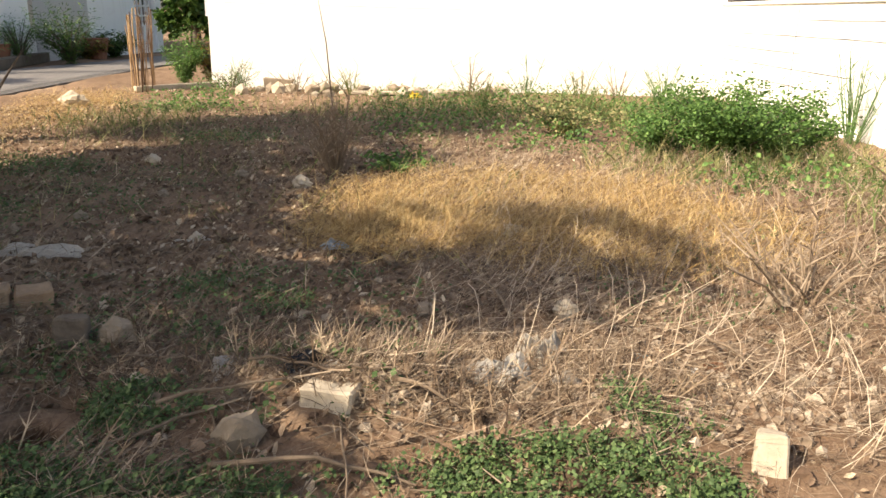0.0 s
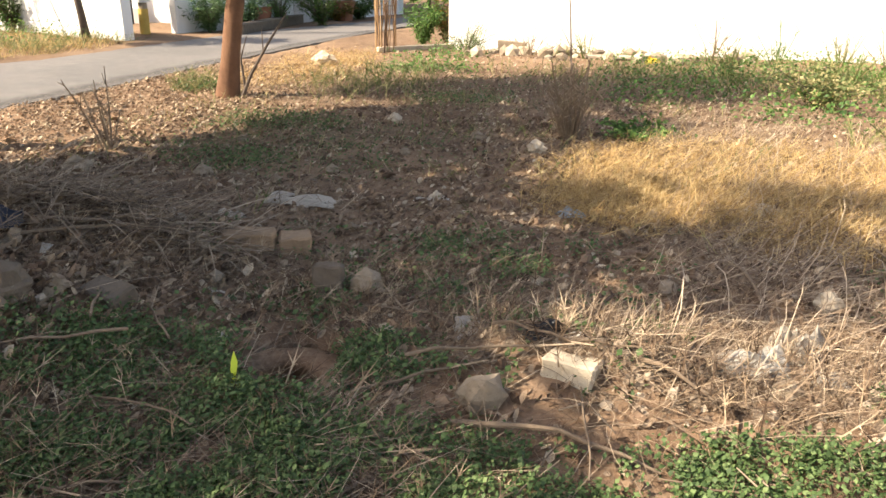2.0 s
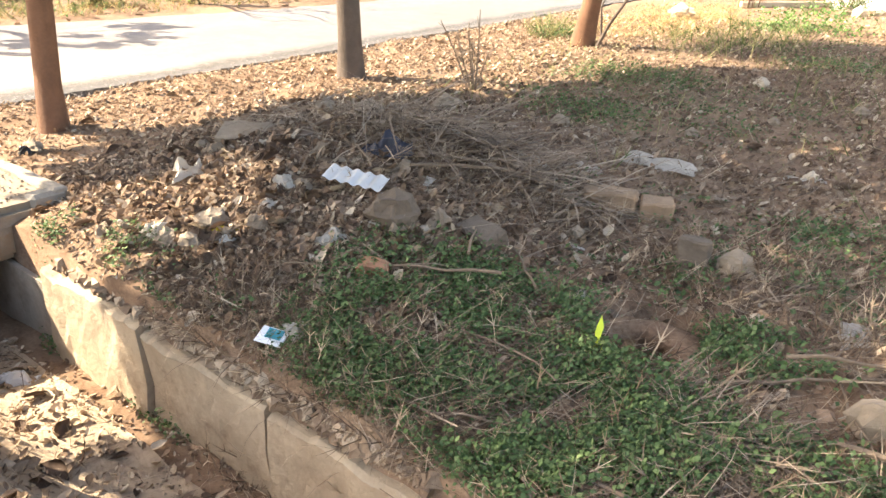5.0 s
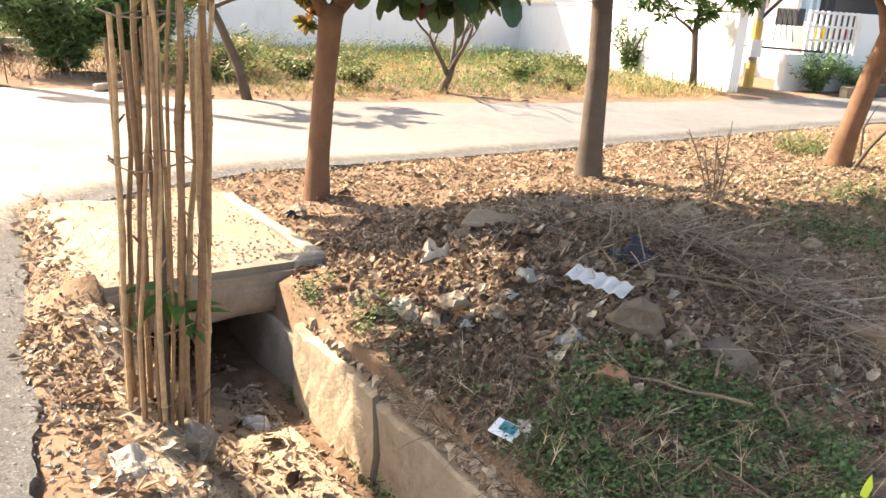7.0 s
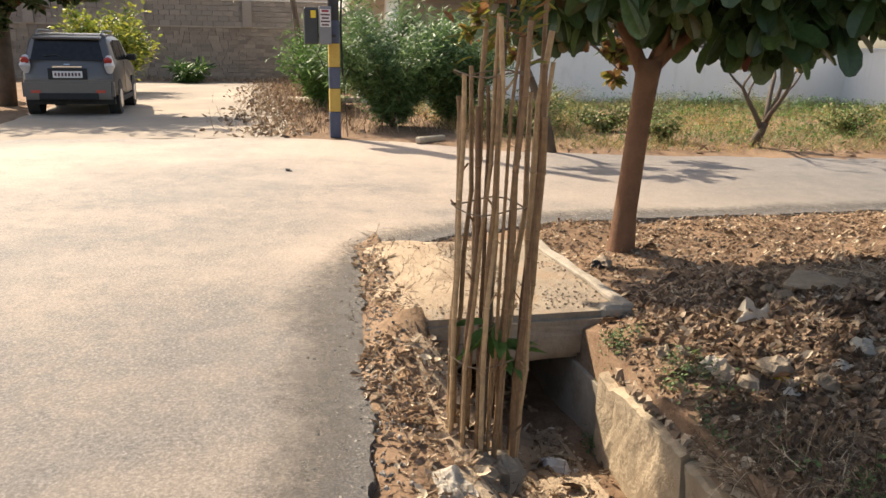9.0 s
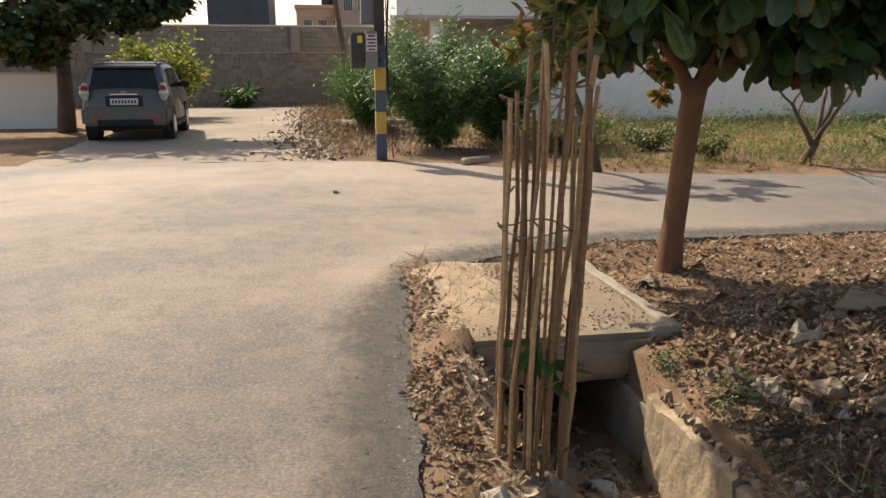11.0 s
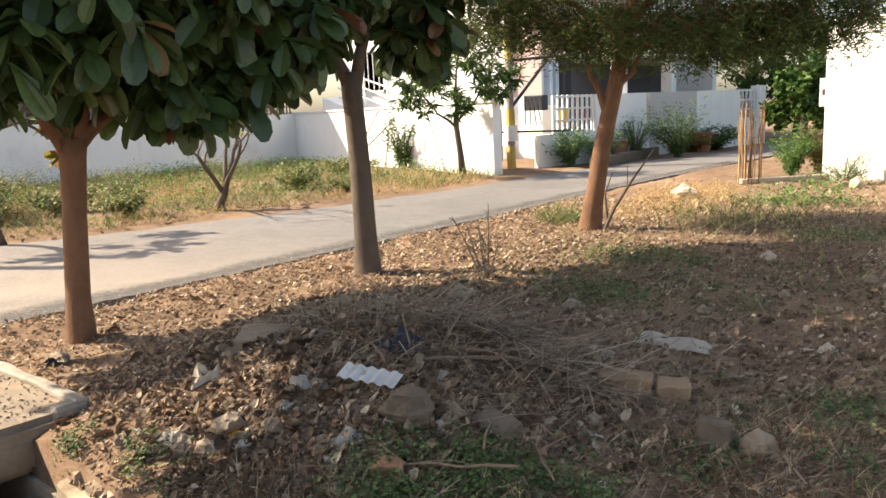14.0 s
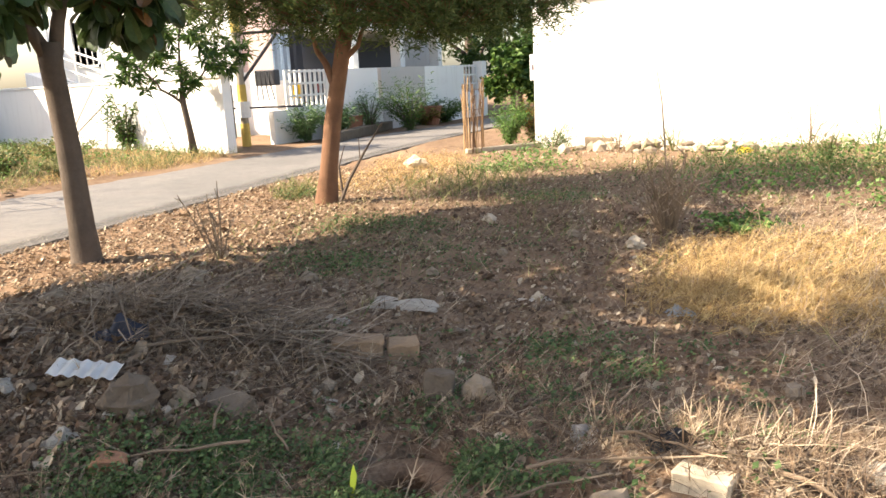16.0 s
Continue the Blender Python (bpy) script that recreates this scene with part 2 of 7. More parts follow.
M = {
    "earth": ground_material(),
    "asphalt": asphalt_material(),
    "crumbs": pieces("soil_crumb", [(0, (0.16, 0.11, 0.075)), (0.6, (0.3, 0.22, 0.15)), (1, (0.46, 0.37, 0.27))], 0.95),
    "clod": pieces("dark_soil_clod", [(0, (0.085, 0.05, 0.03)), (0.6, (0.17, 0.108, 0.07)), (1, (0.29, 0.2, 0.135))], 0.95),
    "gravel": pieces("loose_stone", [(0, (0.1, 0.095, 0.09)), (0.5, (0.24, 0.22, 0.2)), (1, (0.42, 0.38, 0.33))], 0.9),
    "white_wall": wall_paint("cream_white_paint", (0.86, 0.83, 0.76), (0.6, 0.52, 0.42)),
    "house_white": wall_paint("house_white_paint", (0.8, 0.78, 0.74), (0.5, 0.47, 0.42)),
    "house_pink": wall_paint("house_pink_paint", (0.55, 0.4, 0.36), (0.4, 0.3, 0.27)),
    "house_grey": wall_paint("house_grey_render_and_shade", (0.5, 0.47, 0.44), (0.3, 0.28, 0.26)),
    "concrete": surface("old_concrete", (0.23, 0.195, 0.15), (0.4, 0.345, 0.275), 2.5, 40, 0.9, 0.5, 0.012, (0.18, 0.15, 0.11)),
    "slab_top": surface("soil_covered_concrete", (0.17, 0.13, 0.095), (0.36, 0.29, 0.205), 6, 50, 0.95, 0.6, 0.015, (0.27, 0.17, 0.1)),
    "drain": surface("mud_stained_concrete", (0.25, 0.185, 0.12), (0.5, 0.4, 0.275), 4, 45, 0.9, 0.7, 0.015, (0.17, 0.115, 0.07)),
    "block": pieces("grey_concrete_block", [(0, (0.23, 0.2, 0.175)), (0.5, (0.26, 0.225, 0.195)), (1, (0.31, 0.27, 0.235))], 0.95),
    "stone_course": pieces("rough_stone", [(0, (0.22, 0.18, 0.15)), (0.5, (0.265, 0.22, 0.18)), (1, (0.33, 0.28, 0.23))], 0.95),
    "bark": surface("red_brown_bark", (0.1, 0.05, 0.028), (0.24, 0.125, 0.07), 5, 60, 0.9, 0.7, 0.012),
    "bark_grey": surface("grey_brown_bark", (0.06, 0.045, 0.035), (0.155, 0.118, 0.09), 5, 60, 0.9, 0.7, 0.012),
    "bark_dark": surface("dark_grey_bark", (0.06, 0.045, 0.035), (0.15, 0.115, 0.09), 5, 60, 0.9, 0.7, 0.012),
    "bamboo": pieces("weathered_bamboo", [(0, (0.07, 0.04, 0.025)), (0.3, (0.17, 0.095, 0.05)), (0.6, (0.27, 0.165, 0.085)), (1, (0.42, 0.28, 0.155))], 0.6, obj=True),
    "leaf_big": pieces("leathery_green_leaf", [(0, (0.03, 0.055, 0.018)), (0.55, (0.055, 0.095, 0.028)), (0.93, (0.1, 0.15, 0.045)), (0.965, (0.16, 0.05, 0.03)), (1, (0.2, 0.1, 0.03))], 0.42, 0.2, spec=0.5),
    "leaf_fine": pieces("fine_feathery_leaf", [(0, (0.05, 0.085, 0.025)), (0.6, (0.09, 0.13, 0.04)), (1, (0.17, 0.2, 0.07))], 0.6, 0.4),
    "leaf_mid": pieces("garden_green_leaf", [(0, (0.03, 0.075, 0.018)), (0.6, (0.07, 0.14, 0.03)), (1, (0.14, 0.22, 0.05))], 0.5, 0.35),
    "leaf_turn": pieces("turning_leaf", [(0, (0.06, 0.1, 0.02)), (0.4, (0.25, 0.22, 0.04)), (0.7, (0.28, 0.14, 0.06)), (1, (0.14, 0.07, 0.045))], 0.6, 0.35),
    "leaf_lime": pieces("yellow_green_leaf_mix", [(0, (0.09, 0.15, 0.03)), (0.6, (0.26, 0.3, 0.05)), (1, (0.5, 0.48, 0.09))], 0.55, 0.35),
    "leaf_bush": pieces("bush_green_leaf", [(0, (0.055, 0.12, 0.03)), (0.6, (0.11, 0.215, 0.05)), (1, (0.22, 0.36, 0.1))], 0.55, 0.35),
    "weed": pieces("low_weed_leaf", [(0, (0.05, 0.09, 0.03)), (0.6, (0.1, 0.165, 0.055)), (1, (0.19, 0.26, 0.1))], 0.6, 0.3),
    "olean": pieces("narrow_grey_green_leaf", [(0, (0.06, 0.12, 0.045)), (0.6, (0.14, 0.24, 0.09)), (1, (0.27, 0.38, 0.17))], 0.5, 0.3),
    "litter": pieces("dry_fallen_leaf", [(0, (0.12, 0.08, 0.055)), (0.35, (0.25, 0.17, 0.115)), (0.7, (0.42, 0.31, 0.21)), (1, (0.64, 0.53, 0.39))], 0.85, 0.12),
    "litter_old": pieces("rotten_leaf", [(0, (0.1, 0.064, 0.042)), (0.45, (0.21, 0.14, 0.093)), (0.8, (0.36, 0.265, 0.185)), (1, (0.58, 0.48, 0.36))], 0.9, 0.1),
    "straw": pieces("golden_dry_grass", [(0, (0.22, 0.13, 0.055)), (0.5, (0.52, 0.345, 0.145)), (1, (0.76, 0.58, 0.3))], 0.75, 0.25),
    "straw_grey": pieces("grey_brown_straw", [(0, (0.07, 0.044, 0.029)), (0.45, (0.185, 0.124, 0.081)), (0.8, (0.36, 0.265, 0.175)), (1, (0.6, 0.48, 0.345))], 0.85, 0.12),
    "straw_pale": pieces("sun_bleached_straw", [(0, (0.16, 0.11, 0.075)), (0.5, (0.36, 0.26, 0.175)), (1, (0.66, 0.54, 0.4))], 0.8, 0.15),
    "grass": pieces("half_dry_grass", [(0, (0.07, 0.11, 0.035)), (0.45, (0.16, 0.2, 0.07)), (0.75, (0.32, 0.29, 0.13)), (1, (0.5, 0.42, 0.22))], 0.7, 0.3),
    "twig": pieces("dry_twig", [(0, (0.12, 0.085, 0.06)), (0.6, (0.26, 0.19, 0.13)), (1, (0.42, 0.33, 0.24))], 0.85),
    "rubble": pieces("rubble_stone", [(0, (0.17, 0.12, 0.085)), (0.6, (0.3, 0.225, 0.16)), (1, (0.52, 0.43, 0.33))], 0.95),
    "mud_rock": surface("muddy_stone", (0.1, 0.075, 0.055), (0.21, 0.165, 0.12), 9, 60, 0.95, 0.8, 0.02),
    "silt": surface("pale_drain_silt", (0.3, 0.215, 0.14), (0.5, 0.385, 0.265), 4, 40, 0.95, 0.8, 0.02, (0.2, 0.14, 0.09)),
    "brick": surface("pale_fired_brick", (0.22, 0.14, 0.085), (0.36, 0.25, 0.155), 12, 60, 0.95, 0.5, 0.008),
    "red_brick": surface("red_fired_brick", (0.24, 0.11, 0.06), (0.36, 0.19, 0.11), 14, 60, 0.95, 0.5, 0.008),
    "pale_block": surface("pale_stone_block", (0.33, 0.26, 0.18), (0.58, 0.5, 0.38), 9, 60, 0.95, 0.5, 0.01),
    "rock": surface("buff_rock", (0.19, 0.145, 0.1), (0.36, 0.285, 0.205), 7, 50, 0.95, 0.7, 0.015),
    "white_sheet": plain("white_fibre_sheet", (0.82, 0.81, 0.78), 0.55),
    "white_plastic": plain("white_plastic_film", (0.78, 0.77, 0.75), 0.35),
    "grey_plastic": plain("dusty_pale_plastic", (0.5, 0.46, 0.4), 0.45),
    "blue_plastic": plain("dark_blue_plastic", (0.025, 0.03, 0.055), 0.35),
    "black_plastic": plain("black_plastic", (0.012, 0.012, 0.014), 0.3),
    "cardboard": surface("wet_cardboard", (0.3, 0.22, 0.15), (0.46, 0.37, 0.27), 6, 40, 0.9, 0.4, 0.006),
    "paper": surface("crumpled_paper", (0.5, 0.44, 0.36), (0.7, 0.64, 0.55), 8, 50, 0.85, 0.4, 0.006),
    "yellow": plain("yellow_plastic", (0.75, 0.55, 0.04), 0.45),
    "yellow_leaf": plain("yellow_green_leaf", (0.5, 0.6, 0.06), 0.5),
    "teal": plain("teal_print", (0.03, 0.3, 0.36), 0.4),
    "band_yellow": surface("faded_yellow_paint", (0.42, 0.28, 0.06), (0.58, 0.41, 0.12), 5, 40, 0.7, 0.2),
    "band_blue": surface("faded_blue_paint", (0.06, 0.075, 0.12), (0.11, 0.125, 0.18), 5, 40, 0.7, 0.2),
    "pole_dark": surface("dark_steel_pole", (0.045, 0.042, 0.045), (0.085, 0.078, 0.075), 4, 40, 0.6, 0.2, metal=0.3),
    "box_grey": plain("grey_meter_box", (0.19, 0.195, 0.21), 0.5),
    "box_dark": plain("dark_meter_box", (0.03, 0.035, 0.04), 0.5),
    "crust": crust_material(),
    "sign_white": plain("white_notice", (0.7, 0.69, 0.67), 0.6),
    "ink": plain("dark_ink", (0.08, 0.03, 0.04), 0.6),
    "ink_red": plain("red_ink", (0.3, 0.02, 0.05), 0.6),
    "car_paint": plain("grey_metallic_paint", (0.115, 0.11, 0.108), 0.35, 0.35),
    "car_glass": plain("tinted_car_glass", (0.01, 0.01, 0.011), 0.12, 0.0, 0.35),
    "rubber": plain("black_rubber", (0.018, 0.018, 0.018), 0.85),
    "alloy": plain("alloy_wheel", (0.5, 0.5, 0.5), 0.3, 0.9),
    "red_lens": plain("red_lamp_lens", (0.45, 0.05, 0.035), 0.15),
    "clear_lens": plain("clear_lamp_lens", (0.6, 0.58, 0.56), 0.15),
    "chrome": plain("chrome_trim", (0.7, 0.7, 0.7), 0.15, 1.0),
    "metal_white": plain("white_painted_steel", (0.75, 0.74, 0.71), 0.45),
    "metal_dark": plain("dark_painted_steel", (0.03, 0.03, 0.035), 0.5),
    "window_dark": plain("dark_window_glass", (0.02, 0.022, 0.025), 0.08, 0.0, 0.8),
    "terracotta": surface("terracotta", (0.25, 0.1, 0.06), (0.38, 0.17, 0.1), 8, 50, 0.85, 0.3),
    "cloth_blue": plain("pale_blue_cloth", (0.35, 0.42, 0.5), 0.9),
    "cloth_and_porch_shade": plain("slate_cloth_and_porch_shade", (0.06, 0.065, 0.08), 0.9),
    "red_paint": plain("red_paint", (0.4, 0.06, 0.04), 0.5),
    "lawn": surface("lawn_green", (0.12, 0.2, 0.04), (0.22, 0.32, 0.08), 4, 60, 0.9, 0.6, 0.02),
    "distant": wall_paint("distant_plaster", (0.55, 0.42, 0.34), (0.42, 0.32, 0.27)),
    "distant_dark": surface("distant_dark_cladding", (0.05, 0.06, 0.075), (0.09, 0.1, 0.12), 1, 8, 0.6, 0.1),
}


# ---------------------------------------------------------------- mesh helpers
def obj_from(name, verts, faces, material, parent=None, label="", smooth=False):
    me = bpy.data.meshes.new(name)
    me.from_pydata([tuple(v) for v in verts], [], faces)
    me.materials.append(material)
    if smooth:
        me.shade_smooth()
    ob = new(name, me)
    if parent:
        ob.parent = parent
    if label:
        tagged(ob, label)
    return ob


def part(name, bm, material, parent=None, label="", smooth=False):
    me = bpy.data.meshes.new(name)
    bm.to_mesh(me)
    bm.free()
    me.materials.append(material)
    if smooth:
        me.shade_smooth()
    ob = new(name, me)
    if parent:
        ob.parent = parent
    if label:
        tagged(ob, label)
    return ob


def thing(name, m, label, category, group="", kind=""):
    ob = new(name)
    ob.matrix_basis = m
    ob.empty_display_size = 0.1
    return tagged(ob, label, category, group, kind)


def box(sx, sy, sz, m=None, bevel=0.0, bm=None, seg=1):
    """A box with its foot at z = 0, added to bm."""
    bm = bm or bmesh.new()
    r = bmesh.ops.create_cube(bm, size=1)
    vs = r["verts"]
    bmesh.ops.transform(bm, matrix=Matrix.Translation((0, 0, sz / 2)) @ Matrix.Diagonal((sx, sy, sz, 1)), verts=vs)
    if bevel:
        es = list({e for v in vs for e in v.link_edges})
        out = bmesh.ops.bevel(bm, geom=es, offset=bevel, segments=seg, affect="EDGES")
        vs = list({v for f in out["faces"] for v in f.verts} | {v for v in vs if v.is_valid})
    if m is not None:
        bmesh.ops.transform(bm, matrix=m, verts=vs)
    return bm


def tube(points, radii, sides=8, wobble=0.0, bm=None, cap=True):
    """A tapered tube along points."""
    bm = bm or bmesh.new()
    rings = []
    pts = [Vector(p) for p in points]
    for i, p in enumerate(pts):
        d = (pts[min(i + 1, len(pts) - 1)] - pts[max(i - 1, 0)]).normalized()
        ax = d.orthogonal().normalized() if i == 0 else (ax - d * ax.dot(d)).normalized()
        ay = d.cross(ax)
        rings.append([bm.verts.new(p + (ax * math.cos(a) + ay * math.sin(a)) * radii[i] * (1 + wobble * random.uniform(-1, 1)))
                      for a in (2 * math.pi * k / sides for k in range(sides))])
    for r0, r1 in zip(rings, rings[1:]):
        for k in range(sides):
            bm.faces.new((r0[k], r0[(k + 1) % sides], r1[(k + 1) % sides], r1[k]))
    if cap:
        bm.faces.new(rings[0][::-1])
        bm.faces.new(rings[-1])
    return bm


def prism(outline, depth, m=None, bm=None):
    """An outline in x, z pushed along y from 0 to depth."""
    bm = bm or bmesh.new()
    a = [bm.verts.new((x, 0, z)) for x, z in outline]
    b = [bm.verts.new((x, depth, z)) for x, z in outline]
    bm.faces.new(a)
    bm.faces.new(b[::-1])
    n = len(a)
    for i in range(n):
        bm.faces.new((a[(i + 1) % n], a[i], b[i], b[(i + 1) % n]))
    if m is not None:
        bmesh.ops.transform(bm, matrix=m, verts=a + b)
    bmesh.ops.recalc_face_normals(bm, faces=bm.faces)
    return bm


def rock(size, seed, rough=0.25, flat=1.0, sub=3):
    """An angular lump about size across, sitting on z = 0."""
    bm = bmesh.new()
    bmesh.ops.create_icosphere(bm, subdivisions=sub, radius=1)
    off = Vector((seed * 7.31, seed * 3.7, seed * 1.93))
    for v in bm.verts:
        d = v.co.normalized()
        q = Vector((round(d.x * 1.6) / 1.6, round(d.y * 1.6) / 1.6, round(d.z * 1.6) / 1.6))
        v.co = (d * 0.6 + q * 0.4) * (1 + rough * noise.noise(d * 1.7 + off) + 0.16 * noise.noise(d * 4.5 + off) + 0.06 * noise.noise(d * 11 + off))
        v.co.x *= size[0] / 2
        v.co.y *= size[1] / 2
        v.co.z = (v.co.z * 0.5 + 0.35) * size[2] * flat
    return bm


# leaf, blade and lump shapes for what nobody could count
LEAF_FLAT = (np.array([(0, 0, 0), (-0.28, 0.4, 0.08), (0.28, 0.4, 0.08), (0, 0.5, 0), (-0.2, 0.78, 0.05), (0.2, 0.78, 0.05), (0, 1, -0.04)]),
             [(0, 3, 1), (0, 2, 3), (1, 3, 4), (3, 2, 5), (3, 6, 4), (3, 5, 6)])
LEAF_CURL = (np.array([(0, 0, 0), (-0.27, 0.3, 0.22), (0.25, 0.35, 0.12), (0, 0.5, 0.02), (-0.22, 0.75, 0.26), (0.24, 0.72, 0.2), (0.04, 1, 0.26)]),
             LEAF_FLAT[1])
# a broad rounded leaf, narrow at its foot, folded on the midrib and drooping to its tip
_OB = [(0.0, 0.015), (0.22, 0.075), (0.45, 0.15), (0.68, 0.205), (0.86, 0.18), (0.97, 0.08)]
LEAF_OBOVATE = (np.array([q for t, w in _OB for q in ((-w, t, 0.35 * w - 0.28 * t * t), (0.0, t, -0.28 * t * t), (w, t, 0.35 * w - 0.28 * t * t))]),
                [f for k in range(5) for f in ((3 * k, 3 * k + 1, 3 * k + 4, 3 * k + 3), (3 * k + 1, 3 * k + 2, 3 * k + 5, 3 * k + 4))])
LEAF_LANCE = (np.array([(0, 0, 0), (-0.1, 0.3, 0.02), (0.1, 0.3, 0.02), (0, 0.35, -0.03), (-0.09, 0.65, -0.1), (0.09, 0.65, -0.1), (0, 1, -0.3)]), LEAF_FLAT[1])
STRAND = (np.array([(-0.004, 0, 0), (0.004, 0, 0), (0.036, 0.3, 0.07), (0.043, 0.3, 0.07), (0.022, 0.65, 0.05), (0.028, 0.65, 0.05), (-0.06, 1, 0.0)]), [(0, 1, 3, 2), (2, 3, 5, 4), (4, 5, 6)])
LEAF_SMALL = (np.array([(0, 0, 0), (-0.34, 0.5, 0.07), (0.34, 0.5, 0.07), (0, 1, 0)]), [(0, 2, 1), (1, 2, 3)])
LEAF_NARROW = (np.array([(0, 0, 0), (-0.09, 0.45, 0.02), (0.09, 0.45, 0.02), (0, 1, -0.1)]), [(0, 2, 1), (1, 2, 3)])
BLADE = (np.array([(-0.016, 0, 0), (0.016, 0, 0), (-0.014, 0.12, 0.45), (0.014, 0.12, 0.45), (0, 0.5, 0.85)]), [(0, 1, 3, 2), (2, 3, 4)])
SPRIG = (np.array([(-0.017, 0, 0), (0.017, 0, 0), (-0.013, 0.15, 0.5), (0.013, 0.15, 0.5), (0.1, 0.3, 0.8), (-0.004, 0.165, 0.525), (-0.16, 0.1, 0.7), (-0.02, 0.25, 1.0), (0.004, 0.14, 0.475), (0.15, 0.02, 0.55)]),
         [(0, 1, 3, 2), (2, 3, 4), (2, 5, 6), (2, 3, 7), (8, 3, 9)])
STEM = (np.array([(-0.5, 0, 0), (0.5, 0, 0), (0, 0.8, 0), (-0.4, 30, 4), (0.4, 30, 4), (0, 30.6, 4), (0, 60, 3)]),
        [(0, 1, 4, 3), (1, 2, 5, 4), (2, 0, 3, 5), (3, 4, 6), (4, 5, 6), (5, 3, 6)])
LUMP = (np.array([(-0.5, -0.35, 0), (0.45, -0.45, 0), (0.5, 0.4, 0), (-0.4, 0.5, 0), (-0.3, -0.25, 0.55), (0.35, -0.2, 0.45), (0.25, 0.3, 0.6), (-0.3, 0.25, 0.4)]),
        [(4, 5, 6, 7), (0, 1, 5, 4), (1, 2, 6, 5), (2, 3, 7, 6), (3, 0, 4, 7)])


def scatter(name, shape, places, sizes, material, tilt=0.3, parent=None, label="", category="", kind="stuff", yaw=None, lie=0.0, seed=1, squash=0.0):
    """Many small pieces in one mesh: places (n, 3), sizes (n); each turned at random about z and tipped by up to tilt radians (plus lie)."""
    rng = np.random.default_rng(seed)
    tv, tf = shape
    n, k = len(places), len(tv)
    if yaw is None:
        yaw = rng.uniform(0, 2 * np.pi, n)
    a, b = lie + rng.uniform(-tilt, tilt, n), rng.uniform(-tilt, tilt, n)
    v = tv[None] * np.asarray(sizes)[:, None, None] * np.ones((n, 1, 1))
    v = v * (1 + squash * rng.uniform(-1, 1, (n, 1, 3)))
    ca, sa, cb, sb, cy, sy = np.cos(a)[:, None], np.sin(a)[:, None], np.cos(b)[:, None], np.sin(b)[:, None], np.cos(yaw)[:, None], np.sin(yaw)[:, None]
    x, y, z = v[..., 0], v[..., 1], v[..., 2]
    y, z = y * ca - z * sa, y * sa + z * ca
    x, z = x * cb + z * sb, -x * sb + z * cb
    x, y = x * cy - y * sy, x * sy + y * cy
    v = np.stack((x, y, z), -1) + np.asarray(places)[:, None, :]
    faces = []
    for i in range(n):
        o = i * k
        faces += [tuple(q + o for q in f) for f in tf]
    me = bpy.data.meshes.new(name)
    me.from_pydata(v.reshape(-1, 3).tolist(), [], faces)
    me.materials.append(material)
    ob = new(name, me)
    if parent:
        ob.parent = parent
    return tagged(ob, label, category, "", kind)


# ---------------------------------------------------------------- the lie of the land
def sstep(a, b, x):
    t = np.clip((np.asarray(x, float) - a) / (b - a), 0, 1)
    return t * t * (3 - 2 * t)


def hill(x, y, cx, cy, rx, ry, h, turn=0.0):
    c, s = math.cos(turn), math.sin(turn)
    dx, dy = x - cx, y - cy
    u, v = (dx * c + dy * s) / rx, (-dx * s + dy * c) / ry
    return h * np.exp(-(u * u + v * v))


NEAR_EDGE = [(-2.5, -0.02), (-3.2, 0.06), (-4.1, 0.14), (-4.9, 0.26), (-5.45, 0.5), (-5.8, 1.05), (-6.1, 1.9), (-6.12, 3.2), (-6.12, 5.0), (-6.2, 7.5),
             (-6.32, 10.0), (-6.35, 13.0), (-6.3, 16.5), (-6.1, 20.0), (-5.6, 26.0), (-4.5, 40.0)]
FAR_EDGE = [(-12.1, -0.1), (-11.5, 1.46), (-10.3, 2.75), (-9.75, 4.3), (-9.4, 6.0), (-9.05, 8.0), (-8.8, 10.0), (-8.8, 12.0), (-8.75, 14.5), (-8.3, 17.0), (-7.7, 19.5), (-7.0, 26.0), (-6.0, 40.0)]


def near_x(y):
    """Where the road's near edge lies."""
    return np.interp(y, [p[1] for p in NEAR_EDGE], [p[0] for p in NEAR_EDGE])


def far_x(y):
    return np.interp(y, [p[1] for p in FAR_EDGE], [p[0] for p in FAR_EDGE])


def drain_depth(x, y):
    """How far the drain is cut below the verge; 0 outside it."""
    inside = sstep(0.3, 0.8, y) * (y < 1.15) * sstep(-0.95, -1.75, x) * (x > -5.6)
    inside = np.where(x < -3.72, np.where(y > 0.44, inside, 0.0), inside)
    return 0.46 * inside


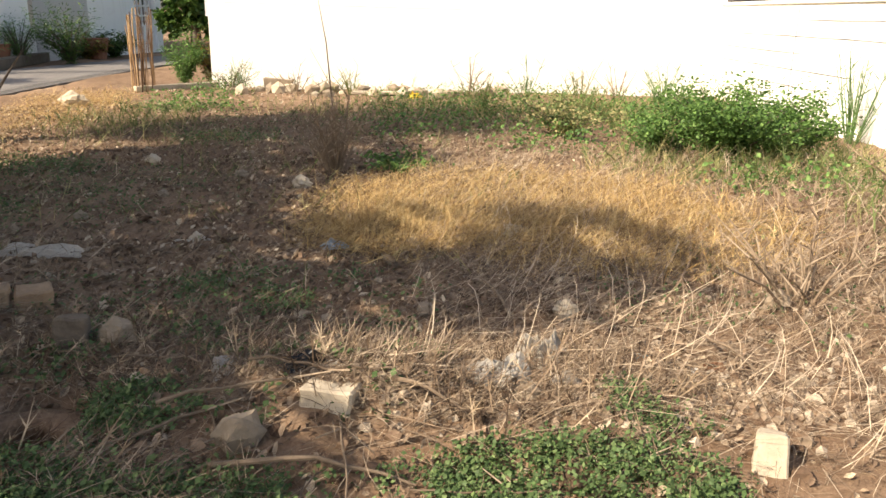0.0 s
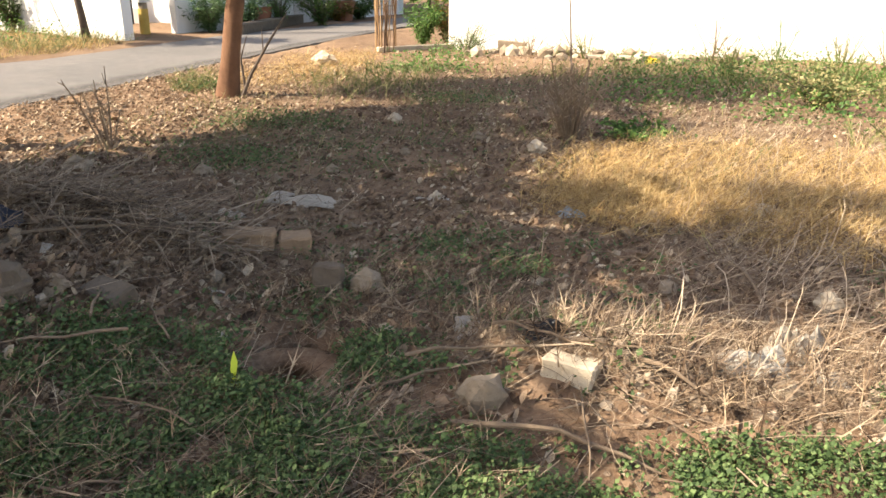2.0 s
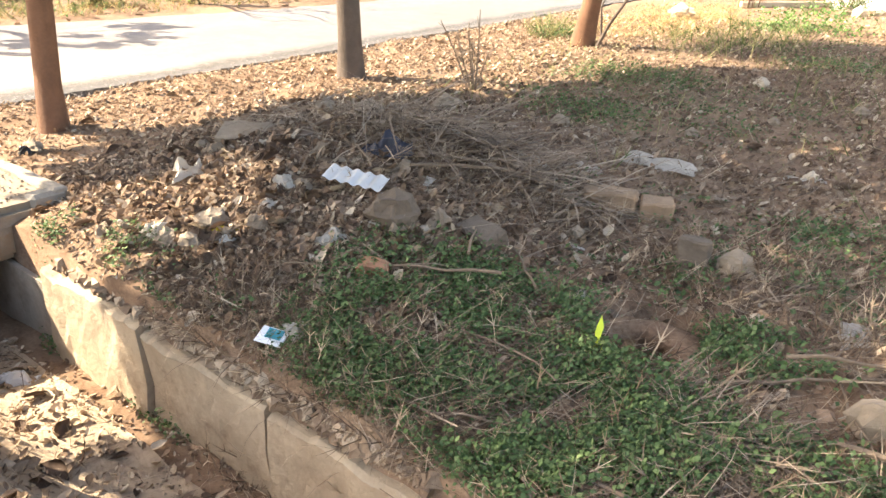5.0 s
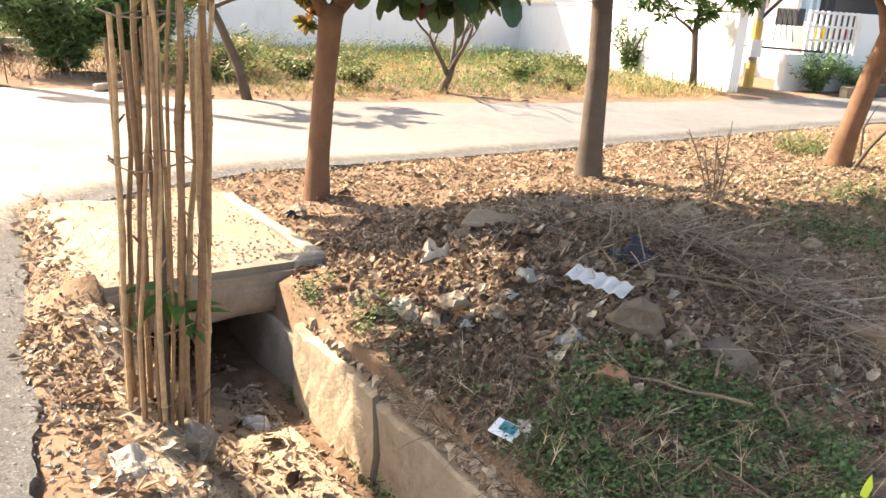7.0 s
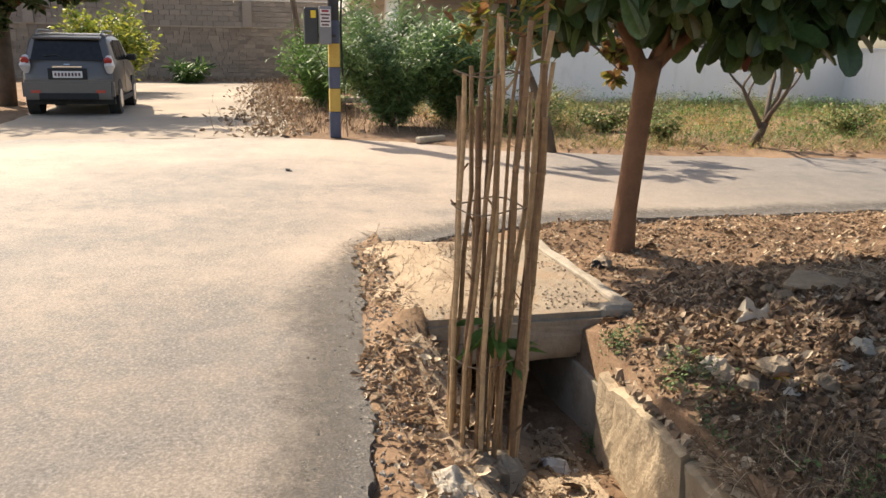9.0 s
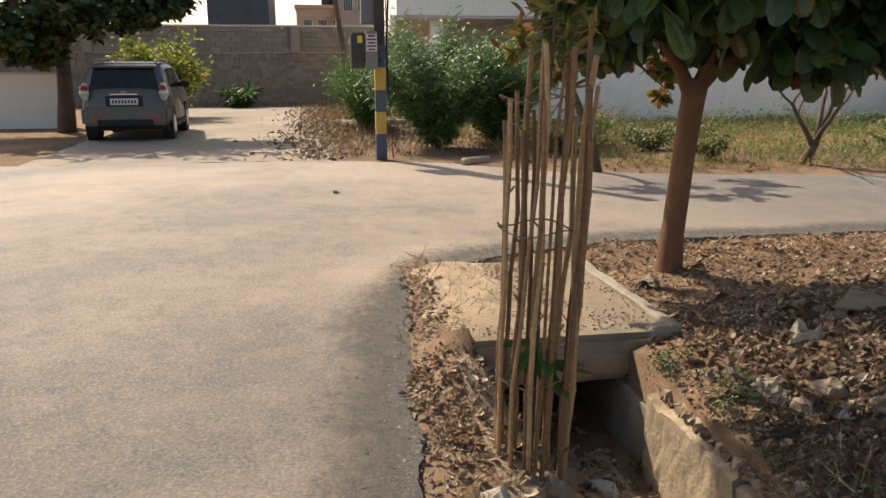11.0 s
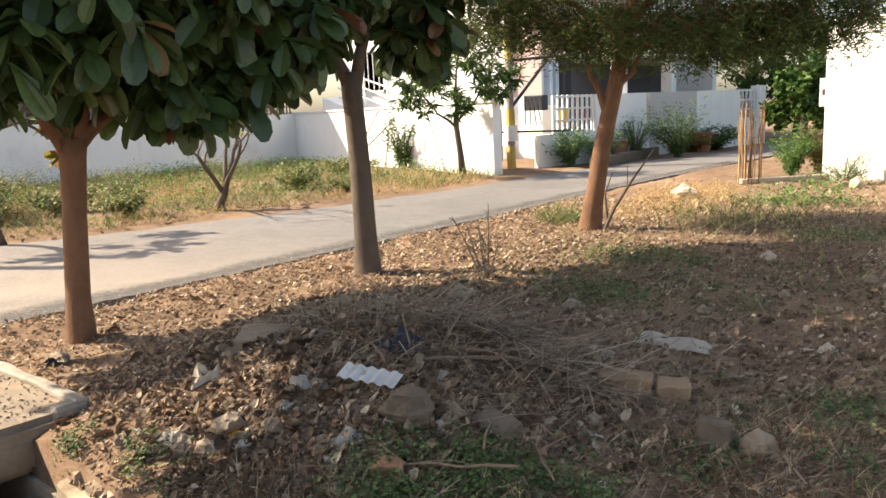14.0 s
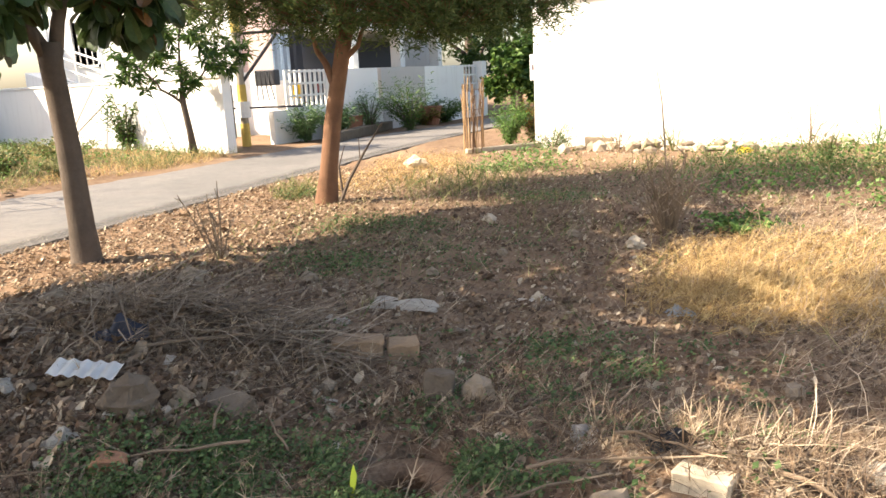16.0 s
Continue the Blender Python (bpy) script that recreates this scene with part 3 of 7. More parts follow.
def height(x, y):
    """The ground's height."""
    x, y = np.asarray(x, float), np.asarray(y, float)
    z = hill(x, y, -2.9, 2.35, 0.95, 0.75, 0.26, 0.5) + hill(x, y, -2.2, 1.75, 0.8, 0.6, 0.12) + hill(x, y, -3.5, 3.0, 0.9, 0.8, 0.12)
    z = z + hill(x, y, -0.35, 2.3, 0.5, 0.28, 0.13) + hill(x, y, 0.6, 2.2, 0.9, 0.25, 0.05) + hill(x, y, 2.6, 4.6, 1.5, 1.6, 0.12)
    z = z + hill(x, y, -14, 8, 4.5, 4.0, 0.12)
    z = z * (1 - sstep(1.30, 1.06, y) * sstep(-5.4, -5.0, x) * 0.6)
    z = z - drain_depth(x, y)
    z = z + 0.085 * sstep(0.1, 0.42, y) * (x > -5.5) * (x < -3.74) * (y < 0.44) + 0.07 * sstep(-5.9, -5.25, x) * (x < -5.15) * (y > 0.4) * (y < 1.5)
    z = z + hill(x, y, -1.25, 2.1, 0.1, 0.13, -0.75) + hill(x, y, -1.22, 1.84, 0.16, 0.09, 0.04) + hill(x, y, -1.38, 2.02, 0.1, 0.16, 0.05)
    z = z + hill(x, y, -3.55, 0.36, 0.3, 0.2, 0.09) + hill(x, y, -3.4, 1.42, 0.3, 0.24, 0.07)
    road = (x < near_x(y) + 0.12) * (x > far_x(y) - 0.1) * (y > 0.0) + (y < 0.05) * (x < 6) * (x > -12.3)
    drive = (x <= -12.0) * (y > -4.6) * (y < 0.0) * (x > -34)
    return z - 0.035 * np.clip(road + drive, 0, 1)


def rough_height(x, y):
    z = height(x, y)
    amp = 0.035 * ((x > near_x(y)) & (y > 0.1)) + 0.03 * ((x < far_x(y)) & (y > 0.2))
    if np.any(amp):
        z = z + amp * (noise.noise(Vector((x * 1.7, y * 1.7, 0.3))) + 0.6 * noise.noise(Vector((x * 5, y * 5, 1.3))) + 0.3 * noise.noise(Vector((x * 13, y * 13, 2.3))))
    return float(z)


def spread(a, b, step):
    return list(np.arange(a, b, step))


gx = [-600, -300, -150, -80, -50] + spread(-38, -12, 0.8) + spread(-12, -6.4, 0.25) + spread(-6.4, 4.6, 0.075) + spread(4.6, 12, 0.8) + [14, 20, 40, 80, 150, 300, 600]
gy = [-600, -300, -150, -80, -40, -20, -12, -8, -6, -5, -4, -3, -2, -1, -0.5] + spread(-0.2, 1.0, 0.075) + [1.05, 1.1, 1.14, 1.16] + spread(1.2, 8, 0.075) + spread(8, 13.2, 0.16) + spread(13.2, 30, 0.8) + [32, 36, 45, 60, 90, 150, 300, 600]
gv = [(x, y, rough_height(x, y)) for y in gy for x in gx]
nx = len(gx)
gf = [(j * nx + i, j * nx + i + 1, (j + 1) * nx + i + 1, (j + 1) * nx + i) for j in range(len(gy) - 1) for i in range(nx - 1)]
ground = tagged(obj_from("ground", gv, gf, M["earth"], smooth=True), "dry brown earth of a vacant plot and verges", "ground", kind="structure")


def smooth_line(pts, step=0.12, jitter=0.05, seed=0):
    """A line resampled at even steps with a frayed edge."""
    rng = random.Random(seed)
    out = []
    for (x0, y0), (x1, y1) in zip(pts, pts[1:]):
        L = math.hypot(x1 - x0, y1 - y0)
        n = max(1, int(L / step))
        for i in range(n):
            t = i / n
            ux, uy = -(y1 - y0) / L, (x1 - x0) / L
            j = jitter * (noise.noise(Vector(((x0 + t * (x1 - x0)) * 2.5, (y0 + t * (y1 - y0)) * 2.5, seed))) + 0.5 * rng.uniform(-1, 1))
            out.append((x0 + t * (x1 - x0) + ux * j, y0 + t * (y1 - y0) + uy * j))
    out.append(pts[-1])
    return out


def flat_sheet(name, outline, z, thick, material):
    bm = bmesh.new()
    vs = [bm.verts.new((x, y, z)) for x, y in outline]
    low = [bm.verts.new((x, y, z - thick)) for x, y in outline]
    f = bm.faces.new(vs)
    n = len(vs)
    for i in range(n):
        bm.faces.new((vs[i], low[i], low[(i + 1) % n], vs[(i + 1) % n]))
    bmesh.ops.triangulate(bm, faces=[f])
    bmesh.ops.recalc_face_normals(bm, faces=bm.faces)
    return part(name, bm, material)


road_line = [(8.0, -0.45), (1.6, -0.4), (-0.5, -0.3), (-1.6, -0.15)] + NEAR_EDGE
outline = smooth_line(road_line, 0.1, 0.09, 1) + smooth_line(FAR_EDGE[::-1] + [(-12.15, -4.6)], 0.2, 0.08, 2) + [(-13.5, -9.0), (8.0, -9.0)]
road = tagged(flat_sheet("road", outline, 0.004, 0.06, M["asphalt"]), "worn asphalt road dusted with pale soil", "road", kind="structure")
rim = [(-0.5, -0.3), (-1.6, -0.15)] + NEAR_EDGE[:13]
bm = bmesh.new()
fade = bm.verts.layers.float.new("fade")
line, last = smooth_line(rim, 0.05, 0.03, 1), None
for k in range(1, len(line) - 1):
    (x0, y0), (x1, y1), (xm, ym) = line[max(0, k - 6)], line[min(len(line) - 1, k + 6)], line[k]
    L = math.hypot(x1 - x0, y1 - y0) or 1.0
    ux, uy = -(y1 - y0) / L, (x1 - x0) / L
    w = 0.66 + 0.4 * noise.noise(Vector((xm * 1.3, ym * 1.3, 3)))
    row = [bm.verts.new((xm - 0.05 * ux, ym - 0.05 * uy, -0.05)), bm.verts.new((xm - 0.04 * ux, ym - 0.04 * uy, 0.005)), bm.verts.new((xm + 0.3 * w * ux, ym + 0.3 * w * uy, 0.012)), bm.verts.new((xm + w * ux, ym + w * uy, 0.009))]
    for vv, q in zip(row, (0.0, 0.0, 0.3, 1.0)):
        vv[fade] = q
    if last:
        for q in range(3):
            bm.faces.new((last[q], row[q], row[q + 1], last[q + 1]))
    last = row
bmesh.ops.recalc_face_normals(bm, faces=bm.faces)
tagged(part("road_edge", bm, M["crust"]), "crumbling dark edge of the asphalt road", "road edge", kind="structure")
drive_out = smooth_line([(-12.12, -4.5), (-12.12, -0.1), (-14.8, 0.0), (-21.3, -0.25), (-29.5, -0.3), (-33.0, 0.3), (-33.0, -5.5), (-20, -4.9), (-12.12, -4.5)], 0.5, 0.03, 3)[:-1]
drive_way = tagged(flat_sheet("pavement", drive_out, 0.0, 0.05, surface("pale_dusty_track", (0.17, 0.14, 0.115), (0.4, 0.325, 0.24), 0.5, 20, 0.95, 0.4, 0.01)), "pale dusty side lane leading to a block wall", "lane", kind="structure")

# ---------------------------------------------------------------- the white boundary walls
bm = box(13.0, 0.23, 2.45, pose(-3.78 + 6.5, 13.115, -0.1))
wall_north = tagged(part("wall_north", bm, M["white_wall"]), "tall cream-white plastered boundary wall with faint cracks", "wall", kind="structure")
part("coping", box(13.06, 0.29, 0.06, pose(-3.78 + 6.5, 13.115, 2.353), 0.01), M["white_wall"], wall_north)
for i, zz in enumerate((1.34,)):
    part("joint", tube([(-3.7 + k * 0.4, 12.999, zz - 0.004 * k + 0.012 * noise.noise(Vector((k, i, 0)))) for k in range(12 - 6 * i)], [0.0022] * (12 - 6 * i), 4), M["pale_block"], wall_north)
bm = box(0.2, 13.4, 1.5, pose(4.6, 6.3, -0.06))
wall_east = tagged(part("wall_east", bm, M["white_wall"]), "white-painted block boundary wall with dark course lines", "wall", kind="structure")
part("coping", box(0.26, 13.4, 0.05, pose(4.6, 6.3, 1.44), 0.01), M["white_wall"], wall_east)
for k in range(1, 7):
    bmj = bmesh.new()
    rng = random.Random(k)
    y = 0.0
    while y < 12.9:
        L = rng.uniform(0.5, 2.4)
        if rng.random() < 0.8:
            yy = min(12.95, y + L)
            tube([(4.498, y, 0.02 + 0.205 * k), (4.497, (y + yy) / 2, 0.02 + 0.205 * k + rng.uniform(-0.006, 0.006)), (4.498, yy, 0.02 + 0.205 * k)], [0.004, 0.006, 0.004], 4, bm=bmj)
        y += L
    part("joint", bmj, M["pole_dark"], wall_east)
for yy in (10.2, 6.6, 3.0):
    part("joint", tube([(4.498, yy, 0.0), (4.498, yy + 0.01, 1.4)], [0.005, 0.005], 4), M["pole_dark"], wall_east)
ledge = thing("ledge", pose(5.3, 12.9, 1.5), "dark weathered concrete ledge above the boundary wall", "ledge")
part("slab", box(1.5, 0.3, 0.09, bevel=0.01), M["pole_dark"], ledge)

terrace = thing("terrace_rail", pose(0.0, 13.12, 2.41), "white metal railing above the boundary wall", "railing")
for z in (0.12, 0.34, 0.56, 0.78):
    part("rail", box(6.0, 0.035, 0.035, pose(0.2, 0, z)), M["metal_white"], terrace)
for k in range(26):
    part("baluster", box(0.03, 0.03, 0.82, pose(-2.8 + 0.24 * k, 0, 0)), M["metal_white"], terrace)


# ---------------------------------------------------------------- drain and culvert slab
def rz(x, y):
    return rough_height(x, y)


drain_wall = thing("drain_wall", pose(0, 0, 0), "cracked mud-stained concrete side wall of an open drain", "drain wall", kind="structure")
for x0, x1, top, lean, front in ((-3.38, -2.65, -0.06, 0.0, 1.11), (-2.635, -1.98, -0.08, 2.5, 1.115), (-1.965, -1.3, -0.09, 1.0, 1.115)):
    n = 18
    bm = bmesh.new()
    cols = []
    for i in range(n + 1):
        u = x0 + (x1 - x0) * i / n
        w = 0.02 * noise.noise(Vector((u * 5, 0, 0))) + 0.014 * noise.noise(Vector((u * 17, 3, 0)))
        chip = 0.03 * max(0.0, noise.noise(Vector((u * 9, 7, 0))) - 0.1)
        t0 = top + w - chip
        rows = [(front + 0.014 * noise.noise(Vector((u * 6, z * 6, 2))) + 0.006 * noise.noise(Vector((u * 21, z * 21, 2))) - math.tan(radians(lean)) * z, z) for z in (-0.62, -0.54, -0.46, -0.38, -0.3, -0.23, -0.17, t0 - 0.012)]
        rows += [(front + 0.014 + chip, t0), (front + 0.065, t0 + 0.006), (front + 0.07, -0.62)]
        cols.append([bm.verts.new((u, y, z)) for y, z in rows])
    for p, q in zip(cols, cols[1:]):
        for j in range(len(p) - 1):
            bm.faces.new((p[j], q[j], q[j + 1], p[j + 1]))
    bm.faces.new(cols[0])
    bm.faces.new(cols[-1][::-1])
    bmesh.ops.recalc_face_normals(bm, faces=bm.faces)
    part("panel", bm, M["drain"], drain_wall)
part("side_wall", box(1.82, 0.11, 0.47, pose(-4.29, 1.185, -0.62)), M["concrete"], drain_wall)

slab = thing("culvert_slab", pose(-4.45, 0.915, 0), "concrete slab bridging the drain, strewn with soil and gravel", "slab")
bm = box(1.5, 1.03, 0.24, pose(0, 0, -0.145), 0.03, seg=2)
bmesh.ops.subdivide_edges(bm, edges=bm.edges, cuts=6, use_grid_fill=True)
for v in bm.verts:
    d = 0.016 * noise.noise(v.co * 5) + 0.012 * noise.noise(v.co * 16)
    v.co += Vector((1, 1, 0.5)) * d
    if v.co.z < -0.1:
        v.co.z += 0.05 * max(0.0, noise.noise(Vector((v.co.x * 3, v.co.y * 5, 4))) + 0.2)
part("deck", bm, M["slab_top"], slab)
bm = box(1.3, 0.065, 0.036, pose(0.08, 0.47, 0.086, 0, 0, 0.8), 0.01)
bmesh.ops.subdivide_edges(bm, edges=bm.edges, cuts=5, use_grid_fill=True)
for v in bm.verts:
    v.co += Vector((0, 1, 0.8)) * (0.012 * noise.noise(v.co * 7) + 0.006 * noise.noise(v.co * 25))
part("lip", bm, M["concrete"], slab, "raised pale kerb along the slab's edge")
part("kerb_end", box(0.09, 0.16, 0.2, pose(0.69, 0.43, -0.085), 0.018), M["concrete"], slab)
part("back_wall", box(0.1, 1.0, 0.55, pose(-0.7, 0.0, -0.7)), M["concrete"], slab)


# ---------------------------------------------------------------- trees
def bend(p0, p1, sag, n=6, seed=0):
    rng = random.Random(seed)
    p0, p1 = Vector(p0), Vector(p1)
    return [p0.lerp(p1, i / n) + Vector((rng.uniform(-1, 1), rng.uniform(-1, 1), 0)) * sag * math.sin(math.pi * i / n) for i in range(n + 1)]


def tree(name, base, trunk, radii, limbs, clumps, leaves, size, shape, leaf_mat, bark_mat, label, seed, lie=0.0, tilt=1.0, droop=0.0, rosette=0):
    """A tree: trunk points from its base, limbs (from, to, radius), and clumps of leaves (centre, radii, share)."""
    root = thing(name, pose(*base), label, "tree")
    part("trunk", tube(trunk, radii, 12, 0.06), bark_mat, root, smooth=True)
    rng = np.random.default_rng(seed)
    ends = []
    for i, (a, b, r) in enumerate(limbs):
        pts = bend(a, b, 0.08 * (Vector(b) - Vector(a)).length, 5, seed + i)
        part("limb", tube(pts, [r * (1 - 0.14 * k) for k in range(6)], 7, 0.08), bark_mat, root, smooth=True)
        ends.append(pts)
    tw = bmesh.new()
    pl, yaws = [], []
    tot = sum(c[2] for c in clumps)
    for c, rad, share in clumps:
        n = int(leaves * share / tot)
        if rosette:
            m = max(1, n // rosette)
            d = rng.normal(size=(m, 3))
            d /= np.linalg.norm(d, axis=1)[:, None]
            tips = np.array(c) + d * (rng.uniform(0.25, 1, (m, 1)) ** 0.45) * np.array(rad)
            for tip in tips:
                q = Vector(tip)
                hub = Vector(c) * 0.5 + q * 0.5 - Vector((0, 0, 0.1))
                tube([hub, q], [0.008, 0.004], 4, bm=tw, cap=False)
                for j in range(rosette):
                    pl.append(tip + rng.normal(size=3) * 0.012)
                    yaws.append(2 * math.pi * j / rosette + rng.uniform(-0.4, 0.4))
        else:
            m = max(6, n // 26)
            d = rng.normal(size=(m, 3))
            d /= np.linalg.norm(d, axis=1)[:, None]
            tips = np.array(c) + d * (rng.uniform(0.1, 1, (m, 1)) ** 0.4) * np.array(rad)
            for tip in tips:
                q = Vector(tip)
                out = (q - Vector(c))
                hub = q - out * 0.35 - Vector((0, 0, 0.12))
                tube([hub, q], [0.006, 0.003], 3, bm=tw, cap=False)
                for j in range(26):
                    s = rng.uniform(0, 1)
                    p = hub.lerp(q, s * 1.25)
                    pl.append(np.array(p) + rng.normal(size=3) * 0.05 * max(rad) * 0.55 + np.array((0, 0, -droop * s * s)))
                    yaws.append(rng.uniform(0, 6.28))
    tagged(part("twig", tw, bark_mat, root), kind="stuff")
    pl = np.array(pl)
    scatter("crown", shape, pl, size * rng.uniform(0.65, 1.2, len(pl)), leaf_mat, tilt, root, kind="", yaw=np.array(yaws), lie=lie, seed=seed)
    return root


tree_a = tree("broadleaf_tree", (-5.17, 2.03, -0.02),
              [(0, 0, -0.1), (0.0, 0.0, 0.02), (0.0, 0.02, 0.3), (0.02, 0.05, 0.8), (0.03, 0.08, 1.15), (0.04, 0.09, 1.27)], [0.12, 0.095, 0.075, 0.07, 0.078, 0.085],
              [((0.02, 0.05, 1.2), (-0.35, -0.45, 2.0), 0.05), ((0.04, 0.1, 1.22), (0.1, 0.6, 1.65), 0.055), ((0.1, 0.6, 1.62), (0.0, 1.2, 2.4), 0.04), ((0.02, 0.1, 1.2), (0.45, 0.3, 2.2), 0.045),
               ((-0.35, -0.45, 1.95), (-0.6, -0.8, 3.0), 0.035), ((-0.5, -0.7, 2.7), (0.4, -2.2, 3.5), 0.03), ((-0.3, -0.4, 2.0), (-0.9, -1.2, 2.9), 0.03), ((0.4, 0.35, 2.8), (1.2, -0.6, 4.4), 0.03), ((0.45, 0.3, 2.1), (0.4, 0.4, 3.4), 0.035)],
              [((0.0, 0.1, 2.25), (1.15, 1.15, 0.75), 4), ((0.1, 0.85, 2.1), (0.9, 0.8, 0.7), 3), ((-0.2, -0.35, 2.5), (0.75, 0.65, 0.6), 2), ((0.0, -0.25, 1.85), (0.7, 0.6, 0.45), 1.8), ((-0.1, -0.45, 2.05), (0.5, 0.45, 0.4), 1.0), ((0.25, 0.65, 1.8), (0.6, 0.6, 0.4), 1.8), ((0.2, 1.35, 1.98), (0.65, 0.55, 0.4), 1.5), ((0.0, 0.1, 3.3), (1.2, 1.4, 0.9), 3.4), ((-0.1, -0.9, 3.4), (0.9, 1.0, 0.7), 2),
               ((0.4, -1.5, 3.5), (1.2, 1.1, 0.6), 2.6), ((0.5, -2.3, 3.5), (0.9, 0.8, 0.5), 1.5), ((-0.9, -1.0, 3.15), (0.7, 0.7, 0.4), 1.3), ((-1.4, -1.35, 2.95), (0.8, 0.7, 0.4), 1.7), ((1.2, -0.6, 4.4), (1.1, 0.9, 0.5), 1.8), ((-0.13, -2.63, 3.1), (0.6, 0.42, 0.35), 1.0)],
              9000, 0.31, LEAF_OBOVATE, M["leaf_big"], M["bark"], "young tree with red-brown trunk and large leathery leaves", 5, lie=-0.55, tilt=0.6, rosette=9)
tree_b = tree("broadleaf_tree", (-5.03, 4.4, -0.02),
              [(0, 0, -0.1), (0, 0, 0.05), (0, 0.0, 0.3), (-0.01, 0.0, 0.9), (-0.03, -0.02, 1.5), (-0.03, -0.02, 1.68)], [0.14, 0.115, 0.098, 0.086, 0.082, 0.09],
              [((-0.04, -0.05, 1.6), (-0.25, -0.35, 2.6), 0.058), ((-0.02, 0.02, 1.6), (0.15, 0.3, 2.7), 0.058), ((-0.1, -0.16, 1.95), (0.1, -0.5, 2.5), 0.03), ((-0.3, -0.4, 2.5), (-0.2, -0.5, 3.6), 0.035), ((0.2, 0.5, 2.6), (0.3, 0.5, 3.8), 0.035)],
              [((0.0, -0.6, 2.7), (0.95, 0.75, 0.6), 2.4), ((0.1, 0.6, 2.6), (0.8, 0.6, 0.55), 1.6), ((0.0, -0.65, 2.2), (0.5, 0.45, 0.25), 0.8), ((0.25, 0.5, 2.05), (0.3, 0.3, 0.22), 0.5), ((0.0, 0.1, 3.6), (1.3, 1.5, 0.9), 4)],
              3600, 0.3, LEAF_OBOVATE, M["leaf_big"], M["bark_grey"], "young tree with smooth grey trunk and large leathery leaves", 6, lie=-0.55, tilt=0.6, rosette=9)
tree_c = tree("feathery_tree", (-4.52, 7.2, -0.02),
              [(0, 0, -0.1), (0.0, 0.0, 0.05), (0.04, 0.02, 0.35), (0.11, 0.06, 0.85), (0.17, 0.1, 1.2), (0.28, 0.16, 1.75), (0.4, 0.25, 2.5)], [0.16, 0.125, 0.1, 0.09, 0.085, 0.08, 0.06],
              [((0.17, 0.1, 1.2), (-0.05, 0.05, 1.9), 0.05), ((0.17, 0.1, 1.25), (0.5, 0.25, 1.9), 0.05), ((0.35, 0.2, 2.2), (1.8, 0.6, 3.0), 0.045), ((0.3, 0.2, 2.0), (-1.1, -0.3, 2.9), 0.04),
               ((0.4, 0.25, 2.4), (0.6, 1.6, 3.4), 0.04), ((0.4, 0.25, 2.4), (0.3, -1.0, 3.6), 0.04)],
              [((0.2, 0.1, 2.85), (1.5, 1.4, 0.55), 3), ((1.5, 0.5, 2.65), (1.1, 1.2, 0.6), 3), ((-0.9, -0.3, 2.75), (0.8, 1.1, 0.5), 1.6), ((0.5, 0.2, 3.7), (2.1, 1.9, 0.8), 4), ((1.9, 0.6, 3.2), (1.0, 1.4, 0.7), 2), ((0.2, 0.2, 2.15), (1.0, 0.9, 0.38), 2.4), ((1.3, 0.4, 2.05), (0.9, 0.9, 0.33), 2.4), ((2.0, 0.7, 2.15), (0.7, 0.7, 0.35), 1.6), ((-0.8, -0.3, 2.3), (0.6, 0.7, 0.35), 1.2)],
              80000, 0.085, LEAF_NARROW, M["leaf_fine"], M["bark"], "leaning feathery-leaved tree with rough brown trunk", 7, tilt=1.2, droop=0.25)


# ---------------------------------------------------------------- bamboo tree guards
def bamboo_guard(base, n, radius, top, label, seed, twist=0.12, foot=None):
    root = thing("tree_guard", pose(*base), label, "tree guard")
    rng = random.Random(seed)
    for i in range(n):
        a = 2 * math.pi * i / n + rng.uniform(-0.35, 0.35)
        r0, r1 = radius * rng.uniform(0.85, 1.1), radius * rng.uniform(0.9, 1.4)
        a1 = a + rng.uniform(-0.5, 0.5) * 0.6 + twist
        h = top * rng.uniform(0.8, 1.08)
        p0, p1 = Vector((r0 * math.cos(a), r0 * math.sin(a), -0.05)), Vector((r1 * math.cos(a1), r1 * math.sin(a1) + 0.03 * top, h))
        pts, rad = [], []
        w = rng.uniform(0.006, 0.013)
        nn = 7
        bx, by = rng.uniform(-0.016, 0.016), rng.uniform(-0.016, 0.016)
        for k in range(nn):
            for dt, f in ((0.0, 1.22), (0.012, 1.0), (0.97, 0.96)):
                t = (k + dt) / nn
                q = p0.lerp(p1, t) + Vector((bx, by, 0)) * math.sin(math.pi * 2 * t) + Vector((0.004 * math.sin(t * 15 + i), 0.004 * math.cos(t * 19 + 2 * i), 0))
                pts.append(q)
                rad.append(w * f * (1 - 0.15 * t))
        bm = tube(pts, rad, 7)
        for k in range(1, nn):
            if rng.random() < 0.35:
                b0, sa = pts[3 * k], rng.uniform(0, 6.28)
                tube([b0, b0 + Vector((0.03 * math.cos(sa), 0.03 * math.sin(sa), 0.035))], [w * 0.45, w * 0.3], 5, bm=bm)
        part("cane", bm, M["bamboo"], root, smooth=False)
    for zz in (0.28 * top, 0.62 * top, 0.9 * top):
        ring = [(1.08 * radius * math.cos(q), 1.08 * radius * math.sin(q), zz + 0.01 * math.sin(3 * q)) for q in np.linspace(0, 6.28, 17)]
        part("tie", tube(ring, [0.003] * 17, 4), M["twig"], root)
    return root


guard = bamboo_guard((-2.88, 0.45, -0.15), 22, 0.115, 1.52, "tall bamboo-cane tree guard round a sapling", 3)
guard_far = bamboo_guard((-4.6, 12.15, 0.0), 24, 0.15, 1.16, "bamboo-cane tree guard beside the white wall", 4)


